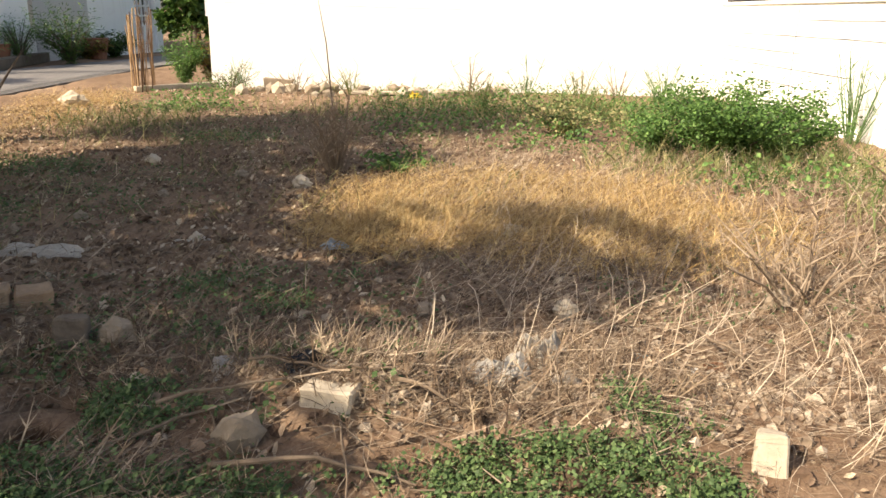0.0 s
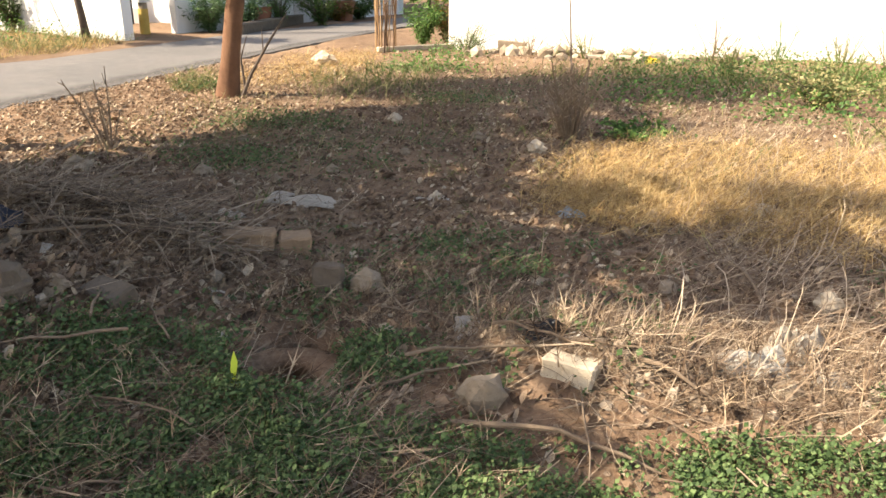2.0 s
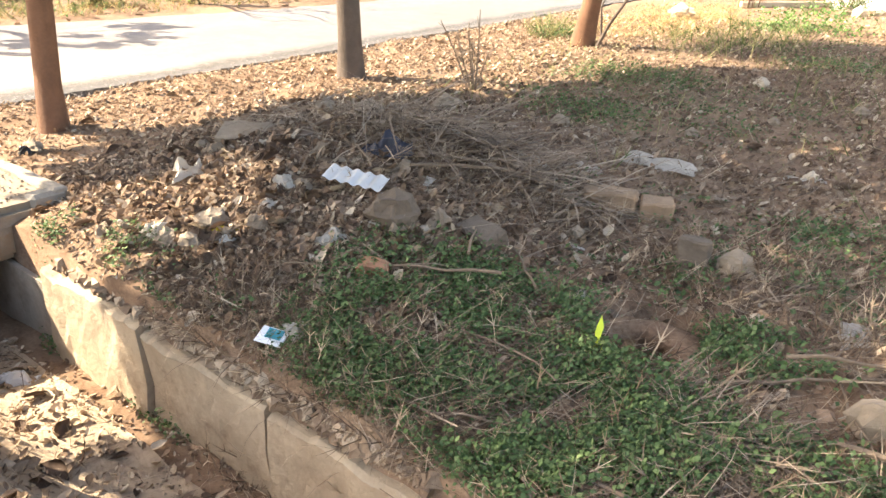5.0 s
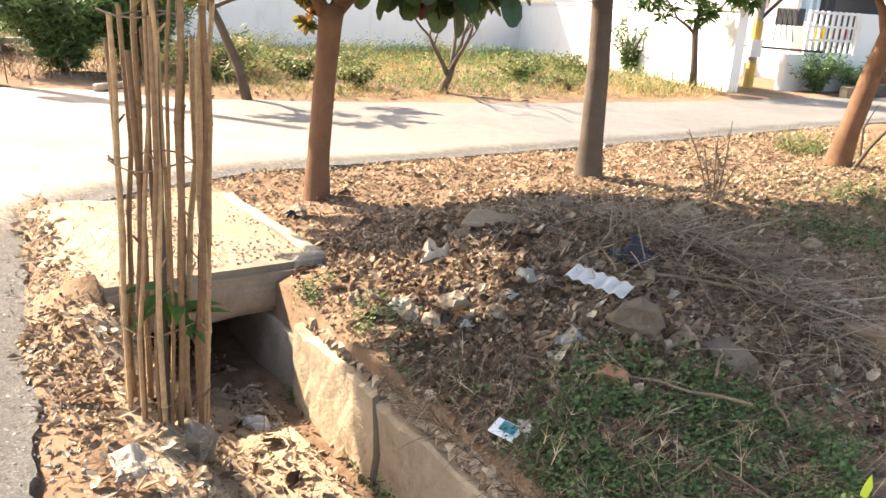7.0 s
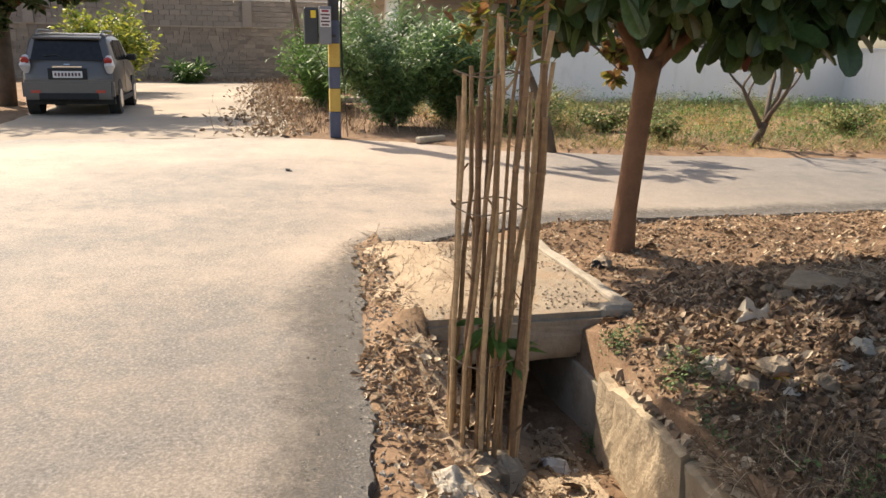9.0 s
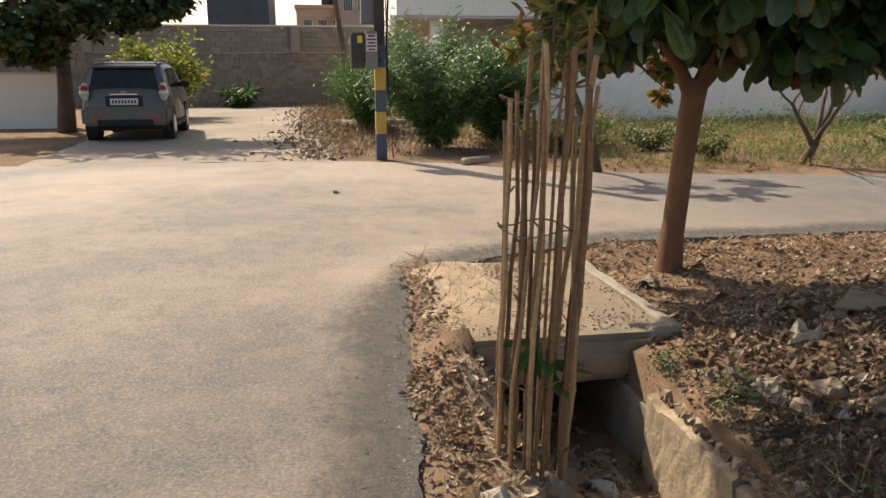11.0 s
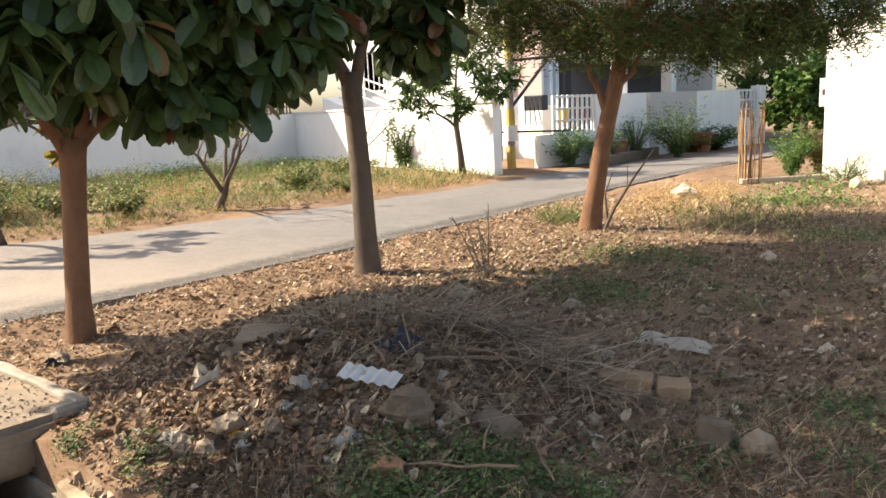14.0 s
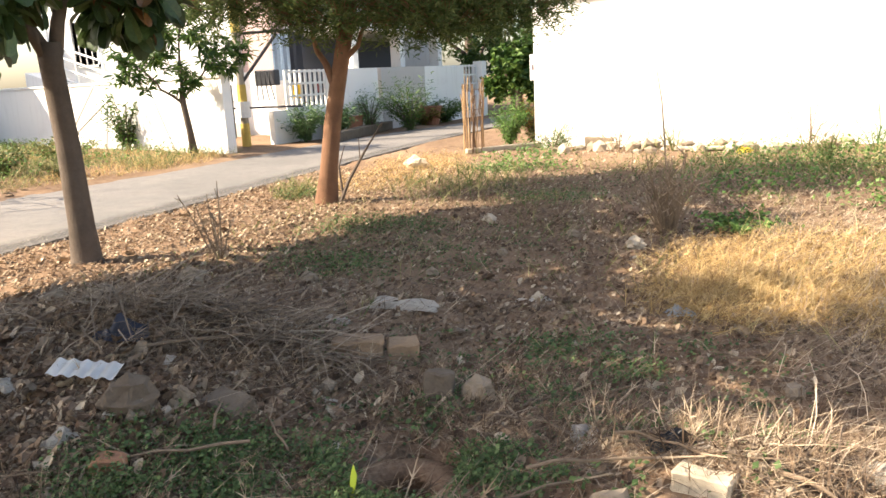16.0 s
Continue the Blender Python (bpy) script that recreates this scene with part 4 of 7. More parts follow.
# ---------------------------------------------------------------- poles
def utility_pole():
    root = thing("utility_pole", pose(-12.15, 0.66, 0), "dark utility pole banded in faded yellow and blue", "utility pole")
    z0 = 0.0
    part("shaft", box(0.13, 0.15, 4.6, pose(0, 0, -0.3), 0.012), M["pole_dark"], root)
    edges = [0.0, 0.38, 0.72, 1.02, 1.36, 1.68, 1.95]
    for i in range(5):
        part("band", box(0.14, 0.16, edges[i + 1] - edges[i] - 0.004, pose(0, 0, edges[i] + 0.002), 0.008), M["band_blue" if i % 2 == 0 else "band_yellow"], root)
    part("band", box(0.14, 0.16, 0.3, pose(0, 0, 2.75), 0.008), M["band_yellow"], root)
    cable = tube([(0.03, 0.12, 0.9), (0.02, 0.1, 1.6), (0.03, 0.13, 2.3), (0.0, 0.08, 3.4), (0, 0.1, 4.2)], [0.016] * 5, 6)
    part("cable", cable, M["rubber"], root)
    part("cable", tube([(0.05, -0.14, 1.0), (0.05, -0.24, 1.2), (0.05, -0.15, 1.4), (0.05, -0.2, 1.5)], [0.008] * 4, 5), M["rubber"], root)
    part("wire", tube([(-0.1, 0.19, 0.0), (-0.05, 0.12, 1.2), (0, 0.1, 2.4)], [0.007] * 3, 5), M["metal_dark"], root)
    return root


utility_pole()
mb = thing("meter_box", pose(-12.05, 0.335, 1.34), "dark metal meter box fixed to the banded pole", "meter box")
part("case", box(0.18, 0.2, 0.5, bevel=0.015), M["box_dark"], mb)
part("mark", box(0.006, 0.07, 0.1, pose(0.093, 0.03, 0.36)), M["yellow"], mb)
part("bracket", box(0.05, 0.3, 0.04, pose(0.0, 0.2, 0.1)), M["metal_dark"], mb)
nb = thing("notice_board", pose(-12.0, 0.53, 1.34), "grey metal box with a printed white notice", "notice")
part("case", box(0.14, 0.17, 0.52, bevel=0.01), M["box_grey"], nb)
part("sheet", box(0.006, 0.15, 0.24, pose(0.074, 0, 0.24)), M["sign_white"], nb)
for k in range(5):
    part("bar", box(0.004, 0.13 if k % 2 else 0.1, 0.022 if k else 0.03, pose(0.08, 0, 0.44 - 0.046 * k)), M["ink_red" if k == 0 else "ink"], nb)
ub = thing("junction_box", pose(-12.25, 0.5, 1.98), "grey cabinet mounted high on the pole", "junction box")
part("case", box(0.2, 0.2, 0.55, bevel=0.012), M["box_grey"], ub)
part("cap", box(0.23, 0.23, 0.03, pose(0, 0, 0.55)), M["box_grey"], ub)


def lamp_pole():
    root = thing("street_lamp", pose(-24.0, 0.75, 0), "leaning rusty street-lamp pole with a curved arm", "street lamp")
    part("pole", tube([(0, 0, -0.2), (0, -0.3, 2.4), (0, -0.75, 5.6)], [0.09, 0.08, 0.06], 8), M["bark_grey"], root)
    part("arm", tube([(0, -0.55, 4.2), (0.1, -0.7, 4.5), (0.2, -1.0, 4.65), (0.25, -1.5, 4.75)], [0.035] * 4, 6), M["box_grey"], root)
    part("head", box(0.2, 0.5, 0.1, pose(0.25, -1.6, 4.68, 0, 0, 0), 0.03), M["metal_white"], root)


lamp_pole()


# ---------------------------------------------------------------- the parked car
def hatchback():
    """Rear towards +x."""
    root = thing("car", pose(-17.85, -3.98, 0.0, 0, 0, 3.0), "dark grey compact hatchback parked with its tail showing", "car")
    # side outline, x forward is minus
    prof = [(1.72, 0.32), (1.78, 0.55), (1.74, 0.82), (1.66, 0.98), (1.5, 1.36), (1.4, 1.44), (0.9, 1.5), (0.2, 1.5), (-0.35, 1.42), (-1.0, 1.02), (-1.6, 0.88), (-1.78, 0.62), (-1.76, 0.3)]
    bm = bmesh.new()
    secs = [(-0.80, 0.9), (-0.7, 0.962), (-0.45, 0.99), (0.0, 1.0), (0.45, 0.99), (0.7, 0.962), (0.80, 0.9)]
    rows = []
    for yy, f in secs:
        row = []
        for x, z in prof:
            t = max(0, z - 0.9) / 0.6
            row.append(bm.verts.new((x * f, yy * (1 - 0.17 * t), 0.3 + (z - 0.3) * (0.985 if abs(yy) > 0.75 else 1))))
        rows.append(row)
    n = len(prof)
    for a, b in zip(rows, rows[1:]):
        for i in range(n):
            bm.faces.new((a[i], a[(i + 1) % n], b[(i + 1) % n], b[i]))
    bm.faces.new(rows[0][::-1])
    bm.faces.new(rows[-1])
    bmesh.ops.recalc_face_normals(bm, faces=bm.faces)
    bmesh.ops.bevel(bm, geom=bm.edges[:], offset=0.045, segments=2, affect="EDGES")
    body = part("body", bm, M["car_paint"], root, smooth=True)
    # rear window, on the sloping tailgate
    def quad(pts, name, mat_, th=0.012, parent=root, label=""):
        b = bmesh.new()
        vs = [b.verts.new(p) for p in pts]
        f = b.faces.new(vs)
        r = bmesh.ops.extrude_face_region(b, geom=[f])
        nrm = (Vector(pts[1]) - Vector(pts[0])).cross(Vector(pts[2]) - Vector(pts[0])).normalized()
        bmesh.ops.translate(b, vec=nrm * th, verts=[v for v in r["geom"] if isinstance(v, bmesh.types.BMVert)])
        bmesh.ops.recalc_face_normals(b, faces=b.faces)
        return part(name, b, mat_, parent, label)
    quad([(1.655, -0.62, 1.0), (1.655, 0.62, 1.0), (1.525, 0.54, 1.36), (1.525, -0.54, 1.36)], "rear_window", M["car_glass"])
    part("wiper", tube([(1.68, 0.05, 1.0), (1.64, -0.2, 1.1), (1.66, -0.4, 1.07)], [0.009] * 3, 5), M["rubber"], root)
    part("spoiler", box(0.22, 1.16, 0.045, pose(1.5, 0, 1.385, 0, 8), 0.015), M["car_paint"], root)
    part("bumper", box(0.16, 1.56, 0.36, pose(1.74, 0, 0.3), 0.05, seg=2), M["car_paint"], root)
    part("bumper_trim", box(0.03, 1.0, 0.12, pose(1.825, 0, 0.3), 0.01), M["rubber"], root)
    part("plate_recess", box(0.02, 0.66, 0.2, pose(1.765, 0, 0.66)), M["rubber"], root)
    plate = part("plate", box(0.012, 0.5, 0.12, pose(1.782, 0, 0.69), 0.004), M["sign_white"], root)
    for k in range(8):
        part("bar", box(0.004, 0.035, 0.06, pose(1.79, -0.2 + 0.057 * k, 0.72)), M["ink"], plate)
    part("badge", tube([(1.76, -0.05, 0.93), (1.775, 0, 0.93), (1.76, 0.05, 0.93)], [0.012] * 3, 6), M["chrome"], root)
    part("trim", box(0.015, 0.5, 0.025, pose(1.755, 0, 0.875)), M["chrome"], root)
    for s in (-1, 1):
        lamp = part("tail_lamp", tube([(1.66, s * 0.7, 0.78), (1.69, s * 0.715, 0.9), (1.62, s * 0.7, 1.08)], [0.05, 0.1, 0.05], 10), M["clear_lens"], root)
        part("lens", tube([(1.73, s * 0.7, 1.0), (1.765, s * 0.7, 0.98)], [0.075, 0.06], 12), M["red_lens"], lamp)
        part("reflector", box(0.02, 0.16, 0.05, pose(1.82, s * 0.55, 0.42)), M["red_lens"], root)
        part("roof_rail", tube([(1.3, s * 0.56, 1.46), (1.1, s * 0.57, 1.54), (0.0, s * 0.57, 1.55), (-0.2, s * 0.56, 1.47)], [0.018] * 4, 6), M["box_grey"], root)
        part("mirror", box(0.12, 0.2, 0.13, pose(-0.55, s * 0.86, 0.98), 0.03), M["rubber"], root)
        for x0, x1 in ((-0.5, 0.25), (0.32, 1.0)):
            quad([(x0, s * 0.775, 1.0), (x1, s * 0.775, 1.0), (x1 - 0.08 if x1 > 0.5 else x1, s * 0.70, 1.38), (x0 + (0.35 if x0 < 0 else 0), s * 0.70, 1.38)], "side_window", M["car_glass"], 0.012 * s)
        quad([(1.08, s * 0.77, 1.02), (1.4, s * 0.75, 1.04), (1.3, s * 0.7, 1.32), (1.06, s * 0.7, 1.36)], "quarter_window", M["car_glass"], 0.012 * s)
        part("door_line", tube([(0.28, s * 0.803, 0.4), (0.29, s * 0.8, 0.98)], [0.005] * 2, 4), M["rubber"], root)
        part("sill", box(2.2, 0.05, 0.1, pose(0, s * 0.79, 0.22), 0.01), M["rubber"], root)
        for x in (-1.15, 1.12):
            w = part("wheel", tube([(x, s * 0.62, 0.29), (x, s * 0.64, 0.29), (x, s * 0.78, 0.29), (x, s * 0.81, 0.29)], [0.26, 0.29, 0.29, 0.25], 20), M["rubber"], root)
            part("rim", tube([(x, s * 0.80, 0.29), (x, s * 0.818, 0.29)], [0.19, 0.17], 14), M["alloy"], w)
            part("arch", tube([(x, s * 0.6, 0.31), (x, s * 0.806, 0.31)], [0.345, 0.345], 20), M["rubber"], root)
    part("underbody", box(3.2, 1.5, 0.12, pose(0, 0, 0.2)), M["rubber"], root)


hatchback()

# ---------------------------------------------------------------- the block wall at the lane's end
def lane_wall():
    root = thing("wall_lane", pose(0, 0, 0), "tall grey block wall over rough stone courses", "wall", kind="structure")
    part("core", box(0.2, 26.0, 2.95, pose(-33.2, -1.0, 0)), M["block"], root)
    rng = random.Random(9)
    bm = bmesh.new()
    for row in range(13):
        y = -14 + rng.uniform(0, 0.3)
        while y < 11.9:
            L = rng.uniform(0.16, 0.46)
            box(0.1, L - 0.015, rng.uniform(0.13, 0.147), pose(-33.075 + rng.uniform(-0.01, 0.01), y + L / 2, row * 0.154 + 0.008), bm=bm)
            y += L
    tagged(part("stone_courses", bm, M["stone_course"], root), kind="stuff")
    bm = bmesh.new()
    for row in range(5):
        y = -14 + (0.2 if row % 2 else 0)
        while y < 11.8:
            box(0.1, 0.385, 0.18, pose(-33.08 + rng.uniform(-0.008, 0.008), y + 0.2, 2.06 + row * 0.195), bm=bm)
            y += 0.4
    tagged(part("blocks", bm, M["block"], root), kind="stuff")
    for y in (-9.0, -5.1, -1.1, 2.9, 6.9):
        part("pier", box(0.16, 0.36, 0.98, pose(-33.0, y, 2.05)), M["block"], root)
    part("band", box(0.14, 26, 0.06, pose(-33.05, -1, 2.0)), M["concrete"], root)
    part("coping", box(0.34, 26, 0.07, pose(-33.15, -1, 3.03), 0.01), M["house_grey"], root)


lane_wall()
pw = thing("boundary_wall", pose(-20.2, -7.3, 0), "low pale plastered wall behind the shade tree", "wall", kind="structure")
part("wall", box(0.2, 2.6, 1.25), M["house_white"], pw)
part("coping", box(0.26, 2.6, 0.05, pose(0, 0, 1.252)), M["house_grey"], pw)


# ---------------------------------------------------------------- houses across the road
def window_unit(parent, m, w, h, bars=3, glass="window_dark"):
    """A framed window, facing -y of its own pose."""
    win = new("window")
    win.parent = parent
    win.matrix_basis = m
    part("pane", box(w, 0.02, h, pose(0, 0.03, 0)), M[glass], win)
    for x in (-w / 2, w / 2):
        part("frame", box(0.06, 0.09, h + 0.06, pose(x, 0.0, -0.03)), M["metal_white"], win)
    for z in (-0.03, h - 0.03):
        part("frame", box(w + 0.06, 0.09, 0.06, pose(0, 0.0, z)), M["metal_white"], win)
    for k in range(bars):
        part("bar", box(0.02, 0.03, h, pose(-w / 2 + w * (k + 1) / (bars + 1), -0.01, 0)), M["metal_white"], win)


def cantilever_house():
    root = thing("house", pose(-21.0, 3.4, 0), "pale house with a cantilevered first floor on pillars", "house")
    part("upper_wall", box(8.0, 14.0, 0.9, pose(-4.0, 5.4, 2.7)), M["house_white"], root)
    part("upper_wall", box(6.6, 12.2, 3.0, pose(-4.6, 6.4, 3.6)), M["house_white"], root)
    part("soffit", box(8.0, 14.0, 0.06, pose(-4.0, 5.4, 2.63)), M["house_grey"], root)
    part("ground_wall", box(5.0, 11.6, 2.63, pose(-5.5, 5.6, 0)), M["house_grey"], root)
    for y in (-0.5, 2.8, 6.2, 9.6):
        part("pillar", box(0.3, 0.34, 2.65, pose(-0.55, y, 0), 0.01), M["house_white"], root)
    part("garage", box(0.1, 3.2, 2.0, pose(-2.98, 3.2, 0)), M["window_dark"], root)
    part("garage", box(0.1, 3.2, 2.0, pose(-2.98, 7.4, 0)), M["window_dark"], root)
    # balcony on the flank, with a pointed trim and a rail
    for k in range(5):
        part("trim", prism([(0, 0), (0.5, 0), (0.5, -0.25), (0.25, -0.5), (0, -0.25)], 0.14, pose(-2.6 + 0.5 * k, -1.76, 2.72, 0, 0, 0)), M["house_white"], root)
    rail = part("rail", box(0.05, 2.0, 0.05, pose(-0.3, -0.6, 4.35)), M["metal_white"], root)
    part("rail", box(0.05, 2.0, 0.05, pose(-0.3, -0.6, 3.98)), M["metal_white"], root)
    for k in range(11):
        part("baluster", box(0.03, 0.03, 0.8, pose(-0.3, -1.58 + 0.2 * k, 3.6)), M["metal_white"], root)
    for k in range(8):
        part("baluster", box(0.03, 0.03, 0.8, pose(-0.4 - 0.3 * k, -1.6, 3.6)), M["metal_white"], root)
    part("rail", box(2.4, 0.05, 0.05, pose(-1.5, -1.6, 4.35)), M["metal_white"], root)
    window_unit(root, pose(-0.0, 9.0, 2.0, 0, 0, 90), 1.2, 0.5)


cantilever_house()


def white_house():
    """The bright house and its boundary wall beyond the empty lot."""
    cw = thing("boundary_wall", pose(-9.62, 12.25, 0, 0, 0, 163.0), "bright white plastered boundary wall round a house", "wall", kind="structure")
    part("wall", box(10.6, 0.2, 1.5, pose(5.3, -0.1, -0.05)), M["house_white"], cw)
    part("coping", box(10.66, 0.26, 0.05, pose(5.3, -0.1, 1.45)), M["house_white"], cw)
    gw = thing("boundary_wall", pose(-19.75, 15.3, 0, 0, 0, -91), "pale boundary wall with a patterned grille on top", "wall", kind="structure")
    part("wall", box(13.5, 0.2, 1.5, pose(6.75, 0.1, -0.05)), M["house_white"], gw)
    bm = bmesh.new()
    for k in range(46):
        box(0.03, 0.03, 0.4, pose(0.1 + 0.12 * k, 0.1, 1.45), bm=bm)
    for z in (1.47, 1.65, 1.84):
        box(5.6, 0.035, 0.03, pose(2.8, 0.1, z), bm=bm)
    part("grille", bm, M["metal_dark"], gw)
    h = thing("house", pose(-13.0, 17.5, 0), "two-storey white house with a pink corner and outside stair", "house")
    part("wall", box(6.4, 6.0, 7.0, pose(-2.6, 2.2, 0)), M["house_white"], h)
    part("corner_wall", box(0.9, 4.6, 5.4, pose(1.06, 1.6, 1.6)), M["house_pink"], h)
    part("corner_base", box(0.9, 4.6, 1.6, pose(1.06, 1.6, 0)), M["house_white"], h)
    part("plinth", box(2.2, 0.3, 0.35, pose(-0.5, -0.9, 0)), M["house_grey"], h)
    window_unit(h, pose(-4.4, -0.82, 2.0), 0.9, 1.2)
    # stair rail rising along the wall
    for k in range(4):
        part("stair_rail", tube([(-5.6, -1.2, 1.9 + 0.28 * k), (-2.4, -1.2, 0.9 + 0.28 * k)], [0.03, 0.03], 5), M["metal_white"], h)
    for k in range(4):
        part("stair_post", box(0.05, 0.05, 1.6, pose(-5.4 + 0.95 * k, -1.2, 1.3 - 0.3 * k)), M["metal_white"], h)
    part("stair", prism([(-5.8, 0.0), (-2.2, 0.0), (-2.2, 0.8), (-5.8, 1.9)], 0.9, pose(0, -1.7, 0)), M["house_white"], h)


white_house()


def gate_house():
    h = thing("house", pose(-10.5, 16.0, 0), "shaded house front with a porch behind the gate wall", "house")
    # walls in the darker grey, which puts the front's shade into their colour
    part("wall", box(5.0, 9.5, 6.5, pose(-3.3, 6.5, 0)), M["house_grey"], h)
    part("porch_roof", box(2.0, 6.0, 0.18, pose(0.0, 4.4, 2.5)), M["house_white"], h)
    part("red_fascia", box(0.06, 2.4, 0.16, pose(0.95, 2.0, 2.7)), M["red_paint"], h)
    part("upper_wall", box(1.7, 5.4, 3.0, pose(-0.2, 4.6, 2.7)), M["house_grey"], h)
    for y in (1.6, 4.4, 7.2):
        part("pillar", box(0.3, 0.3, 2.5, pose(0.75, y, 0)), M["house_white"], h)
    # dark sheet over the porch's back: the recess's shade put into its colour
    part("porch_shade", box(0.06, 5.6, 2.4, pose(-0.75, 4.4, 0)), M["cloth_and_porch_shade"], h)
    part("door", box(0.08, 1.1, 2.1, pose(-0.82, 3.2, 0)), M["cloth_and_porch_shade"], h)
    window_unit(h, pose(-0.8, 5.3, 1.0, 0, 0, 90), 1.3, 1.2)
    window_unit(h, pose(0.68, 4.2, 3.6, 0, 0, 90), 1.2, 1.2)
    window_unit(h, pose(0.68, 6.4, 3.6, 0, 0, 90), 1.2, 1.2)
    w = thing("gate_wall", pose(-9.75, 14.6, 0, 0, 0, 80), "low pale garden wall with white barred panels", "wall", kind="structure")
    def panel(x0, x1):
        n = int((x1 - x0) / 0.16)
        for k in range(n + 1):
            part("bar", box(0.045, 0.05, 0.86, pose(x0 + (x1 - x0) * k / n, 0, 0.7)), M["metal_white"], w)
        for z in (0.72, 0.98, 1.24, 1.5):
            part("bar", box(x1 - x0, 0.04, 0.045, pose((x0 + x1) / 2, 0, z)), M["metal_white"], w)
    part("wall", box(9.4, 0.16, 0.72, pose(4.2, 0.02, 0)), M["house_white"], w)
    panel(0.0, 1.3)
    part("wall", box(1.9, 0.15, 1.55, pose(2.3, 0, 0)), M["house_white"], w)
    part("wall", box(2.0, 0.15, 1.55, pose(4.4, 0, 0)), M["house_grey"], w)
    part("wall", box(2.1, 0.15, 1.55, pose(6.45, 0, 0)), M["house_white"], w)
    panel(7.55, 8.35)
    part("pier", box(0.3, 0.3, 1.65, pose(8.6, 0, 0)), M["house_white"], w)


gate_house()


def corner_pole():
    p = thing("utility_pole", pose(-10.28, 13.75, 0), "yellow-banded pole carrying a dark frame and cables", "utility pole")
    part("shaft", tube([(0, 0, -0.2), (0, 0, 4.6)], [0.085, 0.075], 12), M["concrete"], p)
    for z, h, mname in ((0.0, 0.5, "band_yellow"), (0.95, 0.35, "band_yellow"), (2.35, 0.6, "band_yellow")):
        part("band", tube([(0, 0, z), (0, 0, z + h)], [0.098, 0.095], 12), M[mname], p)
    part("band", tube([(0, 0, 0.62), (0, 0, 0.95)], [0.15, 0.15], 12), M["sign_white"], p)
    part("brace", tube([(0, 0, 1.3), (0.75, 0.35, 2.3)], [0.035, 0.035], 6), M["metal_dark"], p)
    part("arm", tube([(-0.2, -0.1, 0.82), (1.15, 0.5, 0.8)], [0.022, 0.022], 6), M["metal_dark"], p)
    part("arm", tube([(-0.1, 0, 2.32), (1.3, 0.55, 2.36)], [0.03, 0.03], 6), M["metal_dark"], p)
    part("pipe", tube([(-0.22, -0.05, 0.2), (-0.22, -0.05, 1.3)], [0.02, 0.02], 6), M["metal_dark"], p)
    for k in range(5):
        part("cable", tube([(-0.05 - 0.02 * k, -0.08, 2.2), (-0.35 - 0.08 * k, -0.2, 1.5), (-0.15, -0.1, 0.95)], [0.012] * 3, 5), M["rubber"], p)
    t = thing("junction_box", pose(-9.75, 13.95, 1.25), "dark wire-covered junction box on the pole frame", "junction box")
    part("case", box(0.5, 0.2, 0.32, bevel=0.02), M["metal_dark"], t)
    for k in range(4):
        part("wire", tube([(-0.2 + 0.12 * k, -0.12, 0.3), (-0.15 + 0.1 * k, -0.16, 0.1), (-0.2 + 0.14 * k, -0.11, -0.3)], [0.012] * 3, 5), M["rubber"], t)


corner_pole()
for k, (x, y, z, w, h, mt, lab) in enumerate(((-10.1, 15.1, 1.35, 0.5, 1.0, "cloth_blue", "pale blue cloth hanging before the porch"), (-9.95, 15.5, 1.3, 0.5, 1.1, "cloth_and_porch_shade", "dark grey cloth hanging before the porch"),
                                              (-9.72, 15.0, 0.95, 0.28, 0.3, "yellow", "small yellow cloth hung on the gate"), (-9.6, 15.7, 1.05, 0.2, 0.22, "red_paint", "small red cloth hung on the gate"))):
    cl = thing("hanging_cloth", pose(x, y, z, 0, 0, 70), lab, "cloth")
    bm = bmesh.new()
    col = [[bm.verts.new((w * (i / 8 - 0.5), 0.03 * math.sin(i * 1.7 + k), h * (1 - j / 3))) for i in range(9)] for j in range(4)]
    for j in range(3):
        for i in range(8):
            bm.faces.new((col[j][i], col[j][i + 1], col[j + 1][i + 1], col[j + 1][i]))
    bmesh.ops.solidify(bm, geom=bm.faces[:], thickness=0.004)
    part("cloth", bm, M[mt], cl)
# far skyline over the lane wall
for (x, y, w, d, h, mat_, lab) in ((-65, -5.75, 10, 4.3, 12, "distant_dark", "dark clad block rising far behind the lane wall"), (-79.5, 0.3, 9, 4.6, 6.9, "distant", "far pinkish plastered house with a flat roof"),
                                   (-74.5, 3.6, 9, 4.2, 8.5, "distant", "far cream house with roof tank and parapet")):
    b = thing("distant_house", pose(x, y, 0), lab, "house")
    part("wall", box(w, d, h), M[mat_], b)
    part("parapet", box(w + 0.3, d + 0.3, 0.3, pose(0, 0, h)), M[mat_], b)
    if mat_ == "distant":
        part("roof_tank", tube([(1, 0.6, h), (1, 0.6, h + 1.2)], [0.6, 0.6], 12), M["rubber"], b)
        for k in range(3):
            window_unit(b, pose(w / 2 + 0.03, -d / 2 + 1.0 + k * d / 3.4, h - 2.2, 0, 0, 90), 0.8, 1.2)


# ---------------------------------------------------------------- plants near and far
GX, GY, GZ = np.array(gx, float), np.array(gy, float), np.array([v[2] for v in gv]).reshape(len(gy), len(gx))


